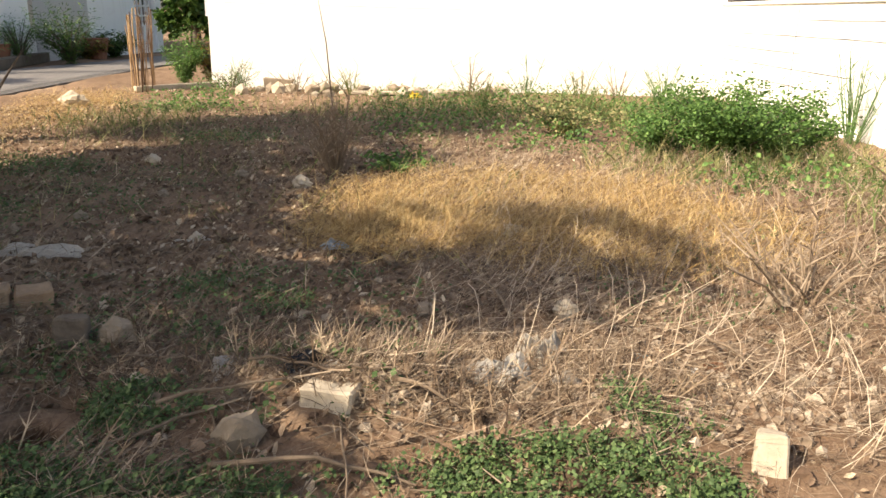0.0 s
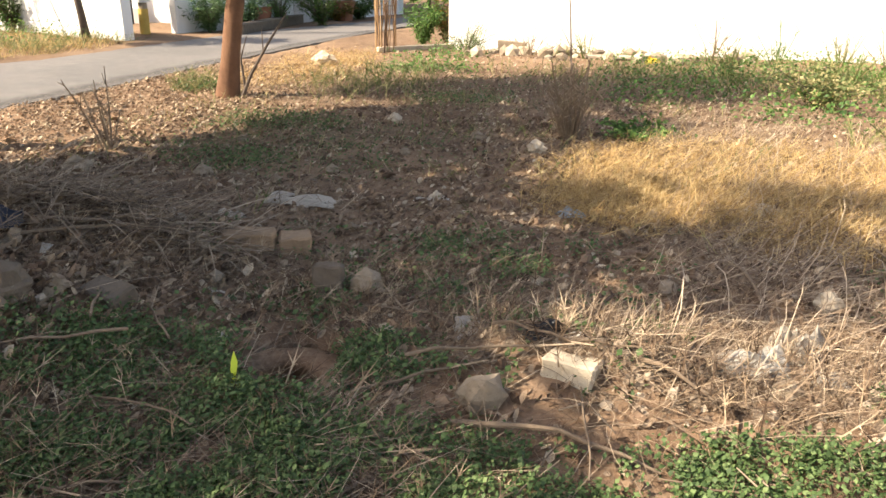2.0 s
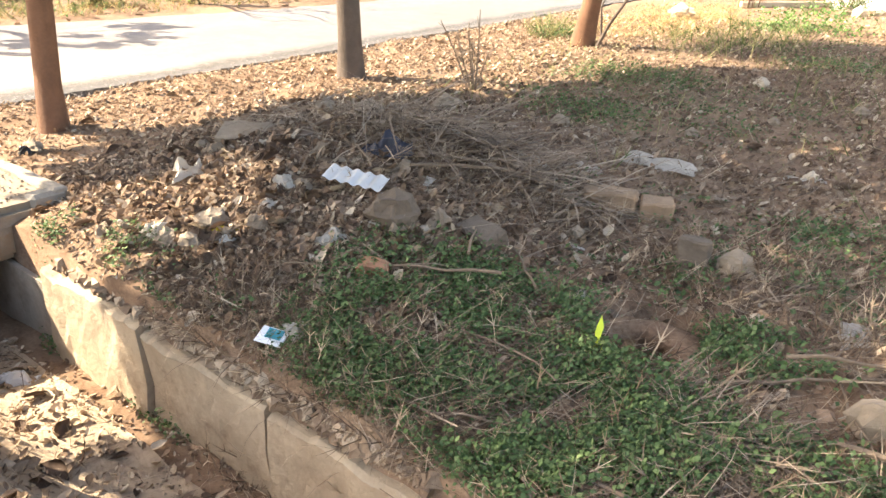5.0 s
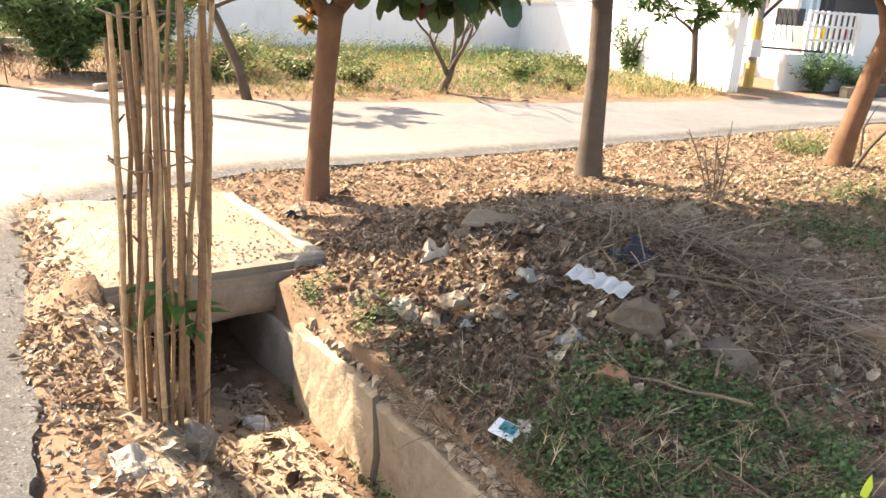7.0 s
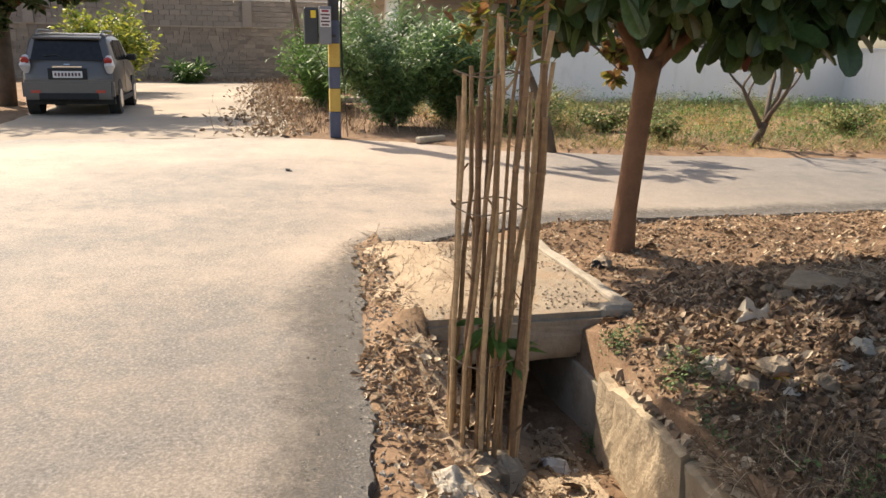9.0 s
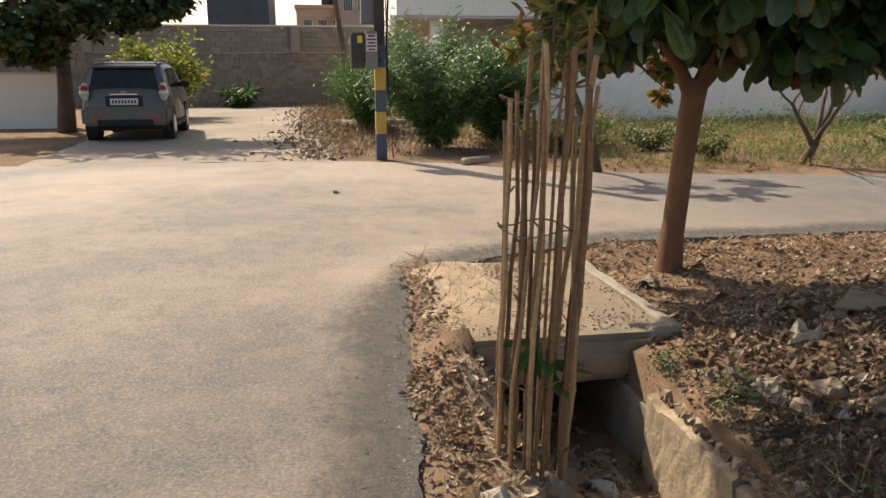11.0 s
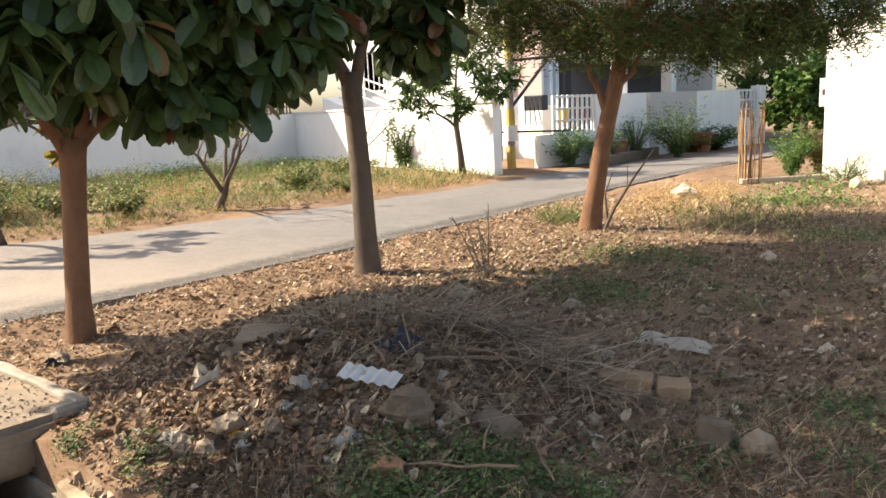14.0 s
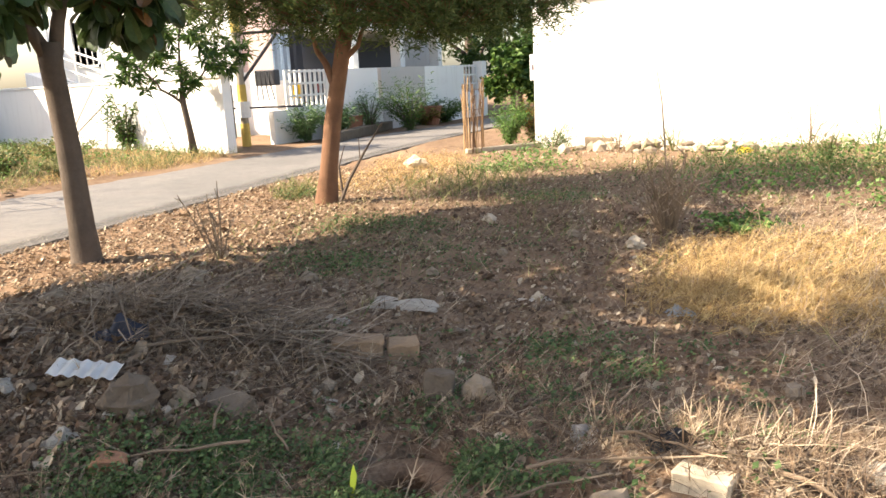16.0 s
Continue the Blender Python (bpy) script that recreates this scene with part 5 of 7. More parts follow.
def lift(x, y):
    """The built ground's height under many points at once."""
    i = np.clip(np.searchsorted(GX, x) - 1, 0, len(GX) - 2)
    j = np.clip(np.searchsorted(GY, y) - 1, 0, len(GY) - 2)
    u, v = (x - GX[i]) / (GX[i + 1] - GX[i]), (y - GY[j]) / (GY[j + 1] - GY[j])
    return (GZ[j, i] * (1 - u) + GZ[j, i + 1] * u) * (1 - v) + (GZ[j + 1, i] * (1 - u) + GZ[j + 1, i + 1] * u) * v


def patch(seed, *zones, gaps=0.0):
    """Points on the ground: zones of (count, centre x, y, radius x, y), thinning outwards."""
    rng = np.random.default_rng(seed)
    xs, ys = [], []
    for n, cx, cy, rx, ry in zones:
        r, a = np.sqrt(rng.uniform(0, 1, n)) * rng.uniform(0.55, 1.0, n) ** 0.6, rng.uniform(0, 2 * np.pi, n)
        xs.append(cx + rx * r * np.cos(a))
        ys.append(cy + ry * r * np.sin(a))
    x, y = np.concatenate(xs), np.concatenate(ys)
    if gaps:
        w = np.array([noise.noise(Vector((a * 4.2, b * 4.2, seed))) + 0.6 * noise.noise(Vector((a * 11, b * 11, seed))) for a, b in zip(x, y)])
        ok = w + rng.uniform(-0.35, 0.35, len(x)) > gaps
        x, y = x[ok], y[ok]
    return np.stack((x, y, lift(x, y)), -1)


def field(seed, n, x0, x1, y0, y1, lump=0.0, scale=1.2, keep=None):
    """Points over a stretch of ground, gathered in loose drifts."""
    rng = np.random.default_rng(seed)
    x, y = rng.uniform(x0, x1, n), rng.uniform(y0, y1, n)
    if lump:
        w = np.array([noise.noise(Vector((a * scale, b * scale, seed))) for a, b in zip(x, y)])
        ok = w * 0.9 + rng.uniform(-0.5, 0.5, n) > lump - 0.5
        x, y = x[ok], y[ok]
    if keep is not None:
        ok = keep(x, y)
        x, y = x[ok], y[ok]
    return np.stack((x, y, lift(x, y)), -1)


def rs(n, a, b, seed):
    return np.random.default_rng(seed).uniform(a, b, n)


def on_plot(x, y):
    return (x > near_x(y) + 0.1) & ((y > 1.19) | (x > -1.2)) & (y < 12.95) & (x < 4.45)


def stuff(name, shape, p, a, b, material, label, category, tilt=0.5, lie=0.0, seed=1, up=0.0, squash=0.25):
    p = p[np.hypot(p[:, 0] + 1.25, p[:, 1] - 2.05) > 0.13].copy()
    p[:, 2] += up
    return scatter(name, shape, p, rs(len(p), a, b, seed), M[material], tilt, None, label, category, "stuff", lie=lie, seed=seed, squash=squash)


# fallen leaves
p = field(11, 11000, -6.1, -3.9, 1.5, 10.0, 0.0, keep=on_plot)
stuff("fallen_leaves", LEAF_CURL, p, 0.015, 0.048, "litter", "thick litter of curled brown fallen leaves on the verge", "leaf litter", 0.7, 0.1, 13, 0.008)
p = patch(12, (4200, -3.0, 2.3, 1.4, 1.3), (1500, -3.7, 3.5, 1.3, 1.3), (1000, -2.4, 1.6, 0.8, 0.5))
stuff("rotten_leaves", LEAF_CURL, p, 0.016, 0.058, "litter_old", "rotting brown leaves and peel heaped on the mound", "leaf litter", 0.9, 0.2, 10, 0.008)
p = patch(9, (480, -2.55, 2.75, 0.6, 0.4), (140, -2.1, 2.75, 0.4, 0.25), (220, -3.0, 2.5, 0.9, 0.5))
p[:, 2] += rs(len(p), 0.0, 0.13, 8)
stuff("dry_vines", STEM, p, 0.004, 0.0085, "twig", "tangled heap of dry vines beside the mound", "dry vines", 0.35, 0.0, 7, 0.0, 0.3)
p = field(14, 5000, -6.0, 1.2, 2.4, 12.5, 0.35, 0.9, keep=on_plot)
stuff("fallen_leaves", LEAF_CURL, p, 0.022, 0.06, "litter", "scattered brown leaves over the vacant plot", "leaf litter", 0.6, 0.1, 15, 0.006)
p = np.concatenate((field(16, 900, -3.7, -1.3, 0.1, 1.04), field(17, 500, -5.2, -3.8, 0.5, 1.0), patch(18, (140, -3.2, 0.18, 0.6, 0.14), (120, -4.6, 0.3, 0.7, 0.15))))
stuff("drain_leaves", LEAF_CURL, p, 0.02, 0.06, "litter", "dry leaves and scraps filling the open drain", "leaf litter", 0.7, 0.1, 19, 0.008)
p = field(20, 2400, -20, -9.3, 2.8, 12.0, 0.4, keep=lambda x, y: (x < far_x(y) - 0.05) & (x > far_x(y) - 1.2))
stuff("fallen_leaves", LEAF_CURL, p, 0.06, 0.13, "litter", "dry leaves along the far edge of the road", "leaf litter", 0.6, 0.1, 21)

p = np.concatenate((patch(22, (9000, -2.9, 2.2, 1.6, 1.3), (4000, -2.2, 1.6, 1.0, 0.6)), field(23, 16000, -6.0, 2.5, 1.3, 9.0, 0.25, 1.4, keep=on_plot), field(24, 1800, -3.7, -1.3, 0.1, 1.04)))
stuff("rotten_leaves", LEAF_CURL, np.concatenate((field(26, 12000, -2.7, 1.0, 1.2, 4.2, 0.2, 1.8, keep=on_plot), field(27, 12000, -4.4, 1.0, 3.8, 10.5, 0.1, 1.2, keep=on_plot))), 0.012, 0.045, "litter_old", "rotted brown leaf scraps over the plot", "leaf litter", 0.9, 0.1, 28, 0.003)
stuff("leaf_scraps", LEAF_CURL, p, 0.012, 0.035, "litter", "crumbled leaf scraps and chaff over the soil", "leaf litter", 0.8, 0.1, 25, 0.004)

# gravel and small stones
rng = np.random.default_rng(30)
ty = rng.uniform(0, 1, 5200)
edge = [np.array(q) for q in smooth_line([(0.5, -0.35), (-0.5, -0.3), (-1.6, -0.15)] + NEAR_EDGE[:11], 0.05, 0.0, 5)]
idx = (ty * (len(edge) - 1)).astype(int)
ep = np.array(edge)[idx] + rng.normal(size=(5200, 2)) * np.array((0.13, 0.1))
p = np.stack((ep[:, 0], ep[:, 1], np.maximum(lift(ep[:, 0], ep[:, 1]), 0.0)), -1)
stuff("edge_gravel", LUMP, p, 0.005, 0.018, "gravel", "loose dark gravel crumbling from the road's edge", "gravel", 0.4, 0, 31)
p = np.concatenate((field(32, 6000, -5.9, 1.5, 2.0, 12.7, 0.35, 1.5, keep=on_plot), patch(33, (700, -3.0, 2.2, 1.3, 1.0), (900, 0.4, 2.35, 1.1, 0.4), (1300, 1.6, 2.8, 1.3, 0.9)), field(34, 350, -3.6, 1.0, 11.9, 12.9)))
stuff("rubble", LUMP, p, 0.008, 0.042, "rubble", "pale stones and broken masonry littering the plot", "rubble", 0.5, 0, 35, -0.004)
sg = field(36, 2600, -5.15, -3.78, 0.44, 1.36, 0.62, 3.0)
p = np.concatenate((sg, field(35, 2600, -3.7, -1.4, 0.3, 1.03), field(37, 700, -6.1, -3.8, 0.12, 0.45), field(38, 500, -3.6, -1.5, 0.15, 1.0)))
p[:len(sg), 2] = 0.096
stuff("slab_gravel", LUMP, p, 0.003, 0.014, "rubble", "soil crumbs and gravel on the slab and drain", "gravel", 0.5, 0, 39)

p = np.concatenate((field(130, 9000, -4.4, 3.6, 1.25, 7.0, 0.35, 1.7, keep=on_plot), patch(131, (3600, -2.9, 2.2, 1.3, 0.95))))
stuff("soil_clods", LUMP, p, 0.01, 0.05, "clod", "dark earth clods lying over the rough plot", "soil", 0.6, 0, 132, -0.004, 0.45)
# pale sandy soil drifted over the verge and onto the slab
sx, sy = spread(-5.5, -3.72, 0.045), spread(0.12, 1.02, 0.045)
sv = []
for y in sy:
    for x in sx:
        g = float(lift(np.array([x]), np.array([y]))[0])
        wob = 0.14 * noise.noise(Vector((x * 4, y * 4, 0))) + 0.06 * noise.noise(Vector((x * 13, y * 13, 0)))
        edge_in = min(0.72 - y, y - 0.27, x + 5.3, -3.9 - x) + wob
        base = 0.097 if (y > 0.4 and -5.2 < x < -3.7) else g
        sv.append((x, y, base + max(-0.03, min(0.012, 0.12 * edge_in)) + 0.006 * noise.noise(Vector((x * 9, y * 9, 0)))))
sf = [(j * len(sx) + i, j * len(sx) + i + 1, (j + 1) * len(sx) + i + 1, (j + 1) * len(sx) + i) for j in range(len(sy) - 1) for i in range(len(sx) - 1)]
tagged(obj_from("soil_drift", sv, sf, M["silt"], smooth=True), "pale sandy soil drifted over the verge and slab", "soil", kind="structure")

# low green weeds, mostly small leaves in mats
weeds = [(21000, -1.5, 1.62, 0.75, 0.55), (15000, -0.95, 1.42, 0.55, 0.42), (5000, -1.8, 1.35, 0.4, 0.25), (3600, -1.05, 2.12, 0.35, 0.2), (7000, -0.5, 1.6, 0.5, 0.3), (8000, 0.35, 1.8, 0.55, 0.24), (1200, 0.7, 2.2, 0.22, 0.22), (900, -0.05, 2.62, 0.16, 0.1), (350, -1.2, 3.0, 0.6, 0.3),
         (900, -0.3, 6.3, 0.4, 0.3), (500, -1.0, 3.4, 0.3, 0.2), (500, -2.9, 1.3, 0.3, 0.12), (300, -3.4, 1.15, 0.12, 0.08), (260, -2.6, 1.13, 0.3, 0.06), (500, -0.7, 3.2, 0.2, 0.2), (400, 1.0, 3.2, 0.5, 0.4), (700, -2.6, 4.9, 0.7, 0.5), (500, -3.3, 5.6, 0.7, 0.5)]
weeds = [(int(1.6 * n), *rest) for n, *rest in weeds]
p = patch(40, *weeds, gaps=-0.12)
p = np.concatenate((p, patch(38, (900, -2.3, 1.24, 0.9, 0.1), (900, -3.4, 1.24, 0.2, 0.1), gaps=0.2)))
p[:, 2] += rs(len(p), 0.0, 0.06, 41)
hole = np.hypot(p[:, 0] + 1.22, p[:, 1] - 1.98) < 0.13
p = p[~hole]
stuff("low_weeds", LEAF_SMALL, p, 0.008, 0.021, "weed", "mat of small-leaved green weeds over soil", "weeds", 0.9, 0.2, 42)
p = patch(43, (6400, 0.9, 10.6, 2.2, 1.7), (5200, 2.9, 9.8, 1.5, 2.0), (1500, -3.2, 10.2, 0.8, 0.7), (1200, 2.6, 5.3, 1.0, 0.6), (1400, -0.2, 8.6, 1.0, 0.9), (900, 3.4, 4.4, 0.8, 0.7), (700, -3.5, 12.3, 0.6, 0.5), (1200, 1.2, 7.6, 1.0, 0.5), gaps=-0.1)
p[:, 2] += rs(len(p), 0.0, 1.0, 44) ** 1.5 * 0.24
stuff("green_weeds", LEAF_SMALL, p, 0.02, 0.055, "leaf_bush", "knee-high green weeds growing before the white wall", "weeds", 0.9, 0.2, 45)

# grasses
p = np.concatenate((patch(50, (13000, 0.45, 5.0, 1.5, 1.25), (6000, 1.1, 4.2, 1.2, 0.8), (3000, -0.3, 4.3, 0.6, 0.6), gaps=0.0), patch(51, (2600, -4.6, 9.3, 0.9, 1.7), (1600, -5.0, 10.8, 0.8, 1.2), gaps=0.0)))
stuff("golden_grass", SPRIG, p[::3], 0.04, 0.15, "straw", "golden dead grass stalks in the sun", "dry grass", 1.2, 0.0, 52, 0.0, 0.5)
stuff("golden_grass", SPRIG, p[1::3], 0.04, 0.13, "straw", "matted golden dead grass lying flat", "dry grass", 0.7, -1.25, 51, 0.02, 0.5)
for k in range(1):
    q = np.concatenate((p[1::3], p[2::3]))
    q = q + np.random.default_rng(70 + k).normal(size=q.shape) * (0.05, 0.05, 0.0)
    q[:, 2] += rs(len(q), 0.0, 0.09, 74 + k)
    stuff("golden_grass", STRAND, q, 0.1, 0.26, "straw", "fine tangled golden grass strands", "dry grass", 0.7, 0.1, 77 + k)
p = np.concatenate((field(53, 20000, -3.0, 4.4, 1.9, 8.5, 0.25, 1.1, keep=on_plot), patch(54, (7000, 2.6, 3.6, 1.9, 1.6), (3600, 0.2, 2.4, 0.9, 0.4), (3000, -1.0, 2.6, 0.8, 0.5), (2400, -1.2, 1.6, 0.9, 0.5), (2200, -2.0, 1.3, 0.7, 0.25), (1800, -2.5, 2.7, 0.9, 0.5))))
stuff("dry_grass", SPRIG, p[::4], 0.05, 0.16, "straw_grey", "grey-brown dry grass and weed stalks", "dry grass", 0.9, 0.0, 55)
stuff("dry_grass", STRAND, np.concatenate((p[1::4], p[2::4])), 0.1, 0.3, "straw_grey", "long dry grass strands lying in a mat", "dry grass", 0.35, 0.05, 56, 0.012)
p = np.concatenate((field(47, 24000, -2.6, 2.8, 1.15, 4.0, 0.3, 1.6, keep=on_plot), field(48, 16000, -4.0, 4.2, 3.5, 9.5, 0.2, 1.0, keep=on_plot)))
stuff("dry_chaff", STRAND, p, 0.06, 0.22, "straw_grey", "fine dry straw covering the plot's soil", "dry grass", 0.4, 0.05, 49, 0.008)
p = patch(46, (6000, -0.9, 2.35, 0.9, 0.6), (2200, -1.4, 3.1, 1.0, 0.5), (2600, -0.6, 3.2, 0.8, 0.6), (4000, 2.3, 3.6, 1.5, 1.2), (5000, -2.6, 5.2, 1.4, 1.2), (4000, -1.8, 8.6, 1.5, 1.4), gaps=0.15)
p[:, 2] += rs(len(p), 0.0, 0.05, 45)
stuff("low_weeds", LEAF_SMALL, p, 0.011, 0.03, "weed", "thin scatter of small green weeds in straw", "weeds", 0.9, 0.2, 46)
p = np.concatenate((patch(56, (900, 0.6, 10.0, 3.0, 1.6), (1200, 3.0, 8.8, 1.3, 3.0), (300, -3.4, 8.4, 0.9, 1.2), (120, -5.2, 7.7, 0.3, 0.4), (900, 2.6, 6.2, 1.6, 1.2), (500, 3.2, 4.2, 1.0, 1.0)), field(57, 300, -3.7, 4.4, 12.2, 12.95)))
stuff("wild_grass", SPRIG, p, 0.12, 0.34, "grass", "half-dry wild grass along the plot's back edge", "grass", 0.9, 0.0, 58)
p = field(59, 62000, -19.6, -8.6, 2.3, 15.0, 0.72, 0.75, keep=lambda x, y: (x < far_x(y) - 0.25) & (y < 12.2 + (-9.6 - x) * 0.3) & (y > 1.5 + (x < -11) * 1.0))
stuff("wild_grass", SPRIG, p, 0.08, 0.3, "grass", "half-dry grass covering the empty lot", "grass", 0.9, 0.0, 60)
p = field(61, 34000, -19, -9, 2.5, 12.0, 0.75, 0.5, keep=lambda x, y: (x < far_x(y) - 0.2))
stuff("golden_grass", SPRIG, p, 0.06, 0.24, "straw", "patches of dead yellow grass in the empty lot", "dry grass", 1.0, 0.0, 62)
p = field(63, 26000, -17, -9.4, 3.0, 12.0, 0.7, 0.6, keep=lambda x, y: (x < far_x(y) - 0.2))
p[:, 2] += rs(len(p), 0, 1, 64) ** 1.6 * 0.4
stuff("green_weeds", LEAF_SMALL, p, 0.025, 0.06, "leaf_bush", "green weeds among the empty lot's grass", "weeds", 0.9, 0.2, 65)
p = field(66, 3500, -32, -12.4, 0.1, 2.4, 0.2, 0.8)
stuff("dry_grass", SPRIG, p, 0.12, 0.4, "straw_grey", "dry weeds along the lane's edge", "dry grass", 0.6, 0.0, 67)

p = field(134, 30000, -0.2, 4.3, 1.9, 7.0, 0.45, 1.2, keep=on_plot)
p[:, 2] += rs(len(p), 0.0, 0.05, 135)
stuff("dry_grass", STRAND, p, 0.12, 0.42, "straw_pale", "pale sun-bleached straw strewn over open soil", "dry grass", 0.45, 0.05, 136, 0.008)
p = field(137, 3000, -33.0, -30.5, -5.0, 3.0)
stuff("dry_grass", SPRIG, p, 0.1, 0.3, "straw_grey", "dry brown weeds at the lane wall's foot", "dry grass", 0.9, 0.0, 138)
lx = rs(2600, -32.0, -12.2, 140)
ly = -0.2 + 0.45 * np.random.default_rng(141).normal(size=2600)
lane_edge = np.stack((lx, ly, np.maximum(lift(lx, ly), 0.0)), -1)
stuff("fallen_leaves", LEAF_CURL, lane_edge[:1300], 0.05, 0.14, "litter", "dry leaves and scraps along the lane's edge", "leaf litter", 0.7, 0.1, 142)
stuff("rubble", LUMP, lane_edge[1300:1700], 0.03, 0.12, "rubble", "stones along the lane's broken edge", "rubble", 0.5, 0, 143, -0.01)
stuff("dry_grass", SPRIG, lane_edge[1700:], 0.1, 0.35, "straw_grey", "dry weeds overgrowing the lane's edge", "dry grass", 0.9, 0.0, 144)
p = field(146, 3400, -4.6, 0.6, 3.4, 11.5, 0.6, 0.9, keep=on_plot)
stuff("wild_grass", SPRIG, p, 0.06, 0.2, "grass", "sparse tufts of half-green grass on the shaded plot", "grass", 0.9, 0.0, 147)
p = patch(148, (1500, -3.3, 6.0, 0.7, 0.5), (900, -2.2, 7.6, 0.6, 0.5), (1300, -3.4, 10.0, 0.8, 0.6), (700, -3.0, 4.6, 0.5, 0.35), (800, -5.1, 7.6, 0.4, 0.3), gaps=0.0)
p[:, 2] += rs(len(p), 0.0, 0.09, 149)
stuff("low_weeds", LEAF_SMALL, p, 0.012, 0.03, "weed", "tufts of low green weeds in shade", "weeds", 0.9, 0.2, 150)
# clods and dry roots hanging over the drain wall
rng = np.random.default_rng(77)
cx_ = np.concatenate((rng.uniform(-3.3, -1.35, 500), rng.uniform(-2.5, -1.35, 500)))
cy_ = 1.145 + np.abs(rng.normal(size=1000)) * 0.05
stuff("soil_clods", LUMP, np.stack((cx_, cy_, np.full(1000, -0.03) - 0.03 * rng.uniform(0, 1, 1000)), -1), 0.012, 0.06, "crumbs", "earth clods crumbling over the drain wall", "soil", 0.6, 0, 78)
hx_ = rng.uniform(-2.6, -1.35, 900)
stuff("dry_roots", SPRIG, np.stack((hx_, 1.15 + 0.08 * rng.uniform(0, 1, 900), np.full(900, -0.01)), -1), 0.05, 0.14, "straw_grey", "dry roots and grass hanging over the drain", "dry grass", 1.6, 0.9, 79)

vx, vy = rng.uniform(-5.6, -1.6, 2600), rng.uniform(0.1, 1.0, 2600)
vz = np.where((vx < -3.72) & (vx > -5.2) & (vy > 0.41), 0.098, lift(vx, vy) + 0.01)
stuff("dry_chaff", SPRIG, np.stack((vx, vy, vz), -1), 0.03, 0.1, "straw_grey", "dry straw scraps about the slab and drain", "dry grass", 1.6, 0.9, 76)
# silt along the drain's bed
sx, sy = spread(-3.66, -1.5, 0.06), spread(0.3, 1.06, 0.06)
sv = [(x, y, float(lift(np.array([x]), np.array([y]))[0]) + 0.008 + 0.015 * noise.noise(Vector((x * 7, y * 7, 0)))) for y in sy for x in sx]
sf = [(j * len(sx) + i, j * len(sx) + i + 1, (j + 1) * len(sx) + i + 1, (j + 1) * len(sx) + i) for j in range(len(sy) - 1) for i in range(len(sx) - 1)]
tagged(obj_from("drain_bed", sv, sf, M["silt"], smooth=True), "pale silt bed of the open drain", "drain bed", kind="structure")

# loose twigs and straw lying about
p = np.concatenate((field(70, 9000, -4.2, 4.2, 1.6, 8.0, 0.2, 1.3, keep=on_plot), patch(71, (700, 2.3, 3.4, 1.7, 1.4), (900, -2.5, 2.6, 1.0, 0.6), (500, -0.92, 1.68, 0.22, 0.12), (400, -1.0, 1.5, 0.5, 0.35), (450, -0.3, 2.3, 0.6, 0.3), (500, -3.0, 2.0, 1.0, 0.8))))
stuff("dry_stalks", STEM, p, 0.0014, 0.0046, "twig", "dry stalks and thin twigs strewn on the ground", "twigs", 0.16, 0.1, 72, 0.01, 0.3)


def shrub(name, base, r, h, leaves, size, shape, material, label, seed, stems=9, category="bush", tilt=1.0):
    """A bush: stems fanning from its foot, with leaves in clumps about them."""
    x, y = base
    root = thing(name, pose(x, y, float(lift(np.array([x]), np.array([y]))[0])), label, category)
    rng = np.random.default_rng(seed)
    bm = bmesh.new()
    pl = []
    for i in range(stems):
        a, q = rng.uniform(0, 6.28), rng.uniform(0.3, 1.0) ** 0.6
        tip = Vector((r * q * math.cos(a), r * q * math.sin(a), h * rng.uniform(0.6, 1.0) * (1 - 0.35 * q * q)))
        mid = Vector((tip.x * 0.35, tip.y * 0.35, tip.z * 0.55))
        tube([(0, 0, -0.03), mid, tip], [0.012 * h + 0.003, 0.008 * h + 0.002, 0.003], 5, bm=bm, cap=False)
        m = leaves // stems
        s = rng.uniform(0.12, 1.08, m)
        b = np.outer((1 - s) ** 2, (0, 0, 0)) + np.outer(2 * s * (1 - s), mid) + np.outer(s * s, tip)
        pl.append(b + rng.normal(size=(m, 3)) * np.array((0.13 * r, 0.13 * r, 0.07 * h)) * (0.4 + 0.6 * s[:, None]))
    part("stem", bm, M["bark_grey"], root)
    pl = np.concatenate(pl)
    pl[:, 2] = np.maximum(pl[:, 2], 0.01)
    scatter("foliage", shape, pl, size * rng.uniform(0.6, 1.25, len(pl)), M[material], tilt, root, kind="", lie=0.2, seed=seed)
    return root


shrub("bush", (2.55, 6.75), 0.78, 0.8, 17000, 0.036, LEAF_SMALL, "leaf_bush", "spreading bright green bush on the plot", 80, 34)
shrub("bush", (3.1, 7.0), 0.5, 0.62, 6000, 0.036, LEAF_SMALL, "leaf_bush", "smaller green bush behind the large one", 81, 18)
shrub("bush", (1.95, 6.9), 0.45, 0.55, 3600, 0.036, LEAF_SMALL, "leaf_bush", "low leafy bush beside the large green one", 94, 14)
shrub("bush", (1.3, 8.3), 0.6, 0.5, 2600, 0.04, LEAF_SMALL, "grass", "low green bush among dry weeds", 82, 10)
shrub("bush", (-0.3, 6.35), 0.4, 0.16, 600, 0.05, LEAF_FLAT, "leaf_bush", "low fresh green clump on bare soil", 83, 10)
shrub("bush", (-3.3, 12.35), 0.45, 0.5, 900, 0.05, LEAF_NARROW, "grass", "straggly weeds at the wall's corner", 84, 12)
shrub("bush", (-4.4, 13.5), 0.42, 0.95, 2600, 0.08, LEAF_LANCE, "leaf_bush", "leafy green garden shrub by the bamboo guard", 85, 12)
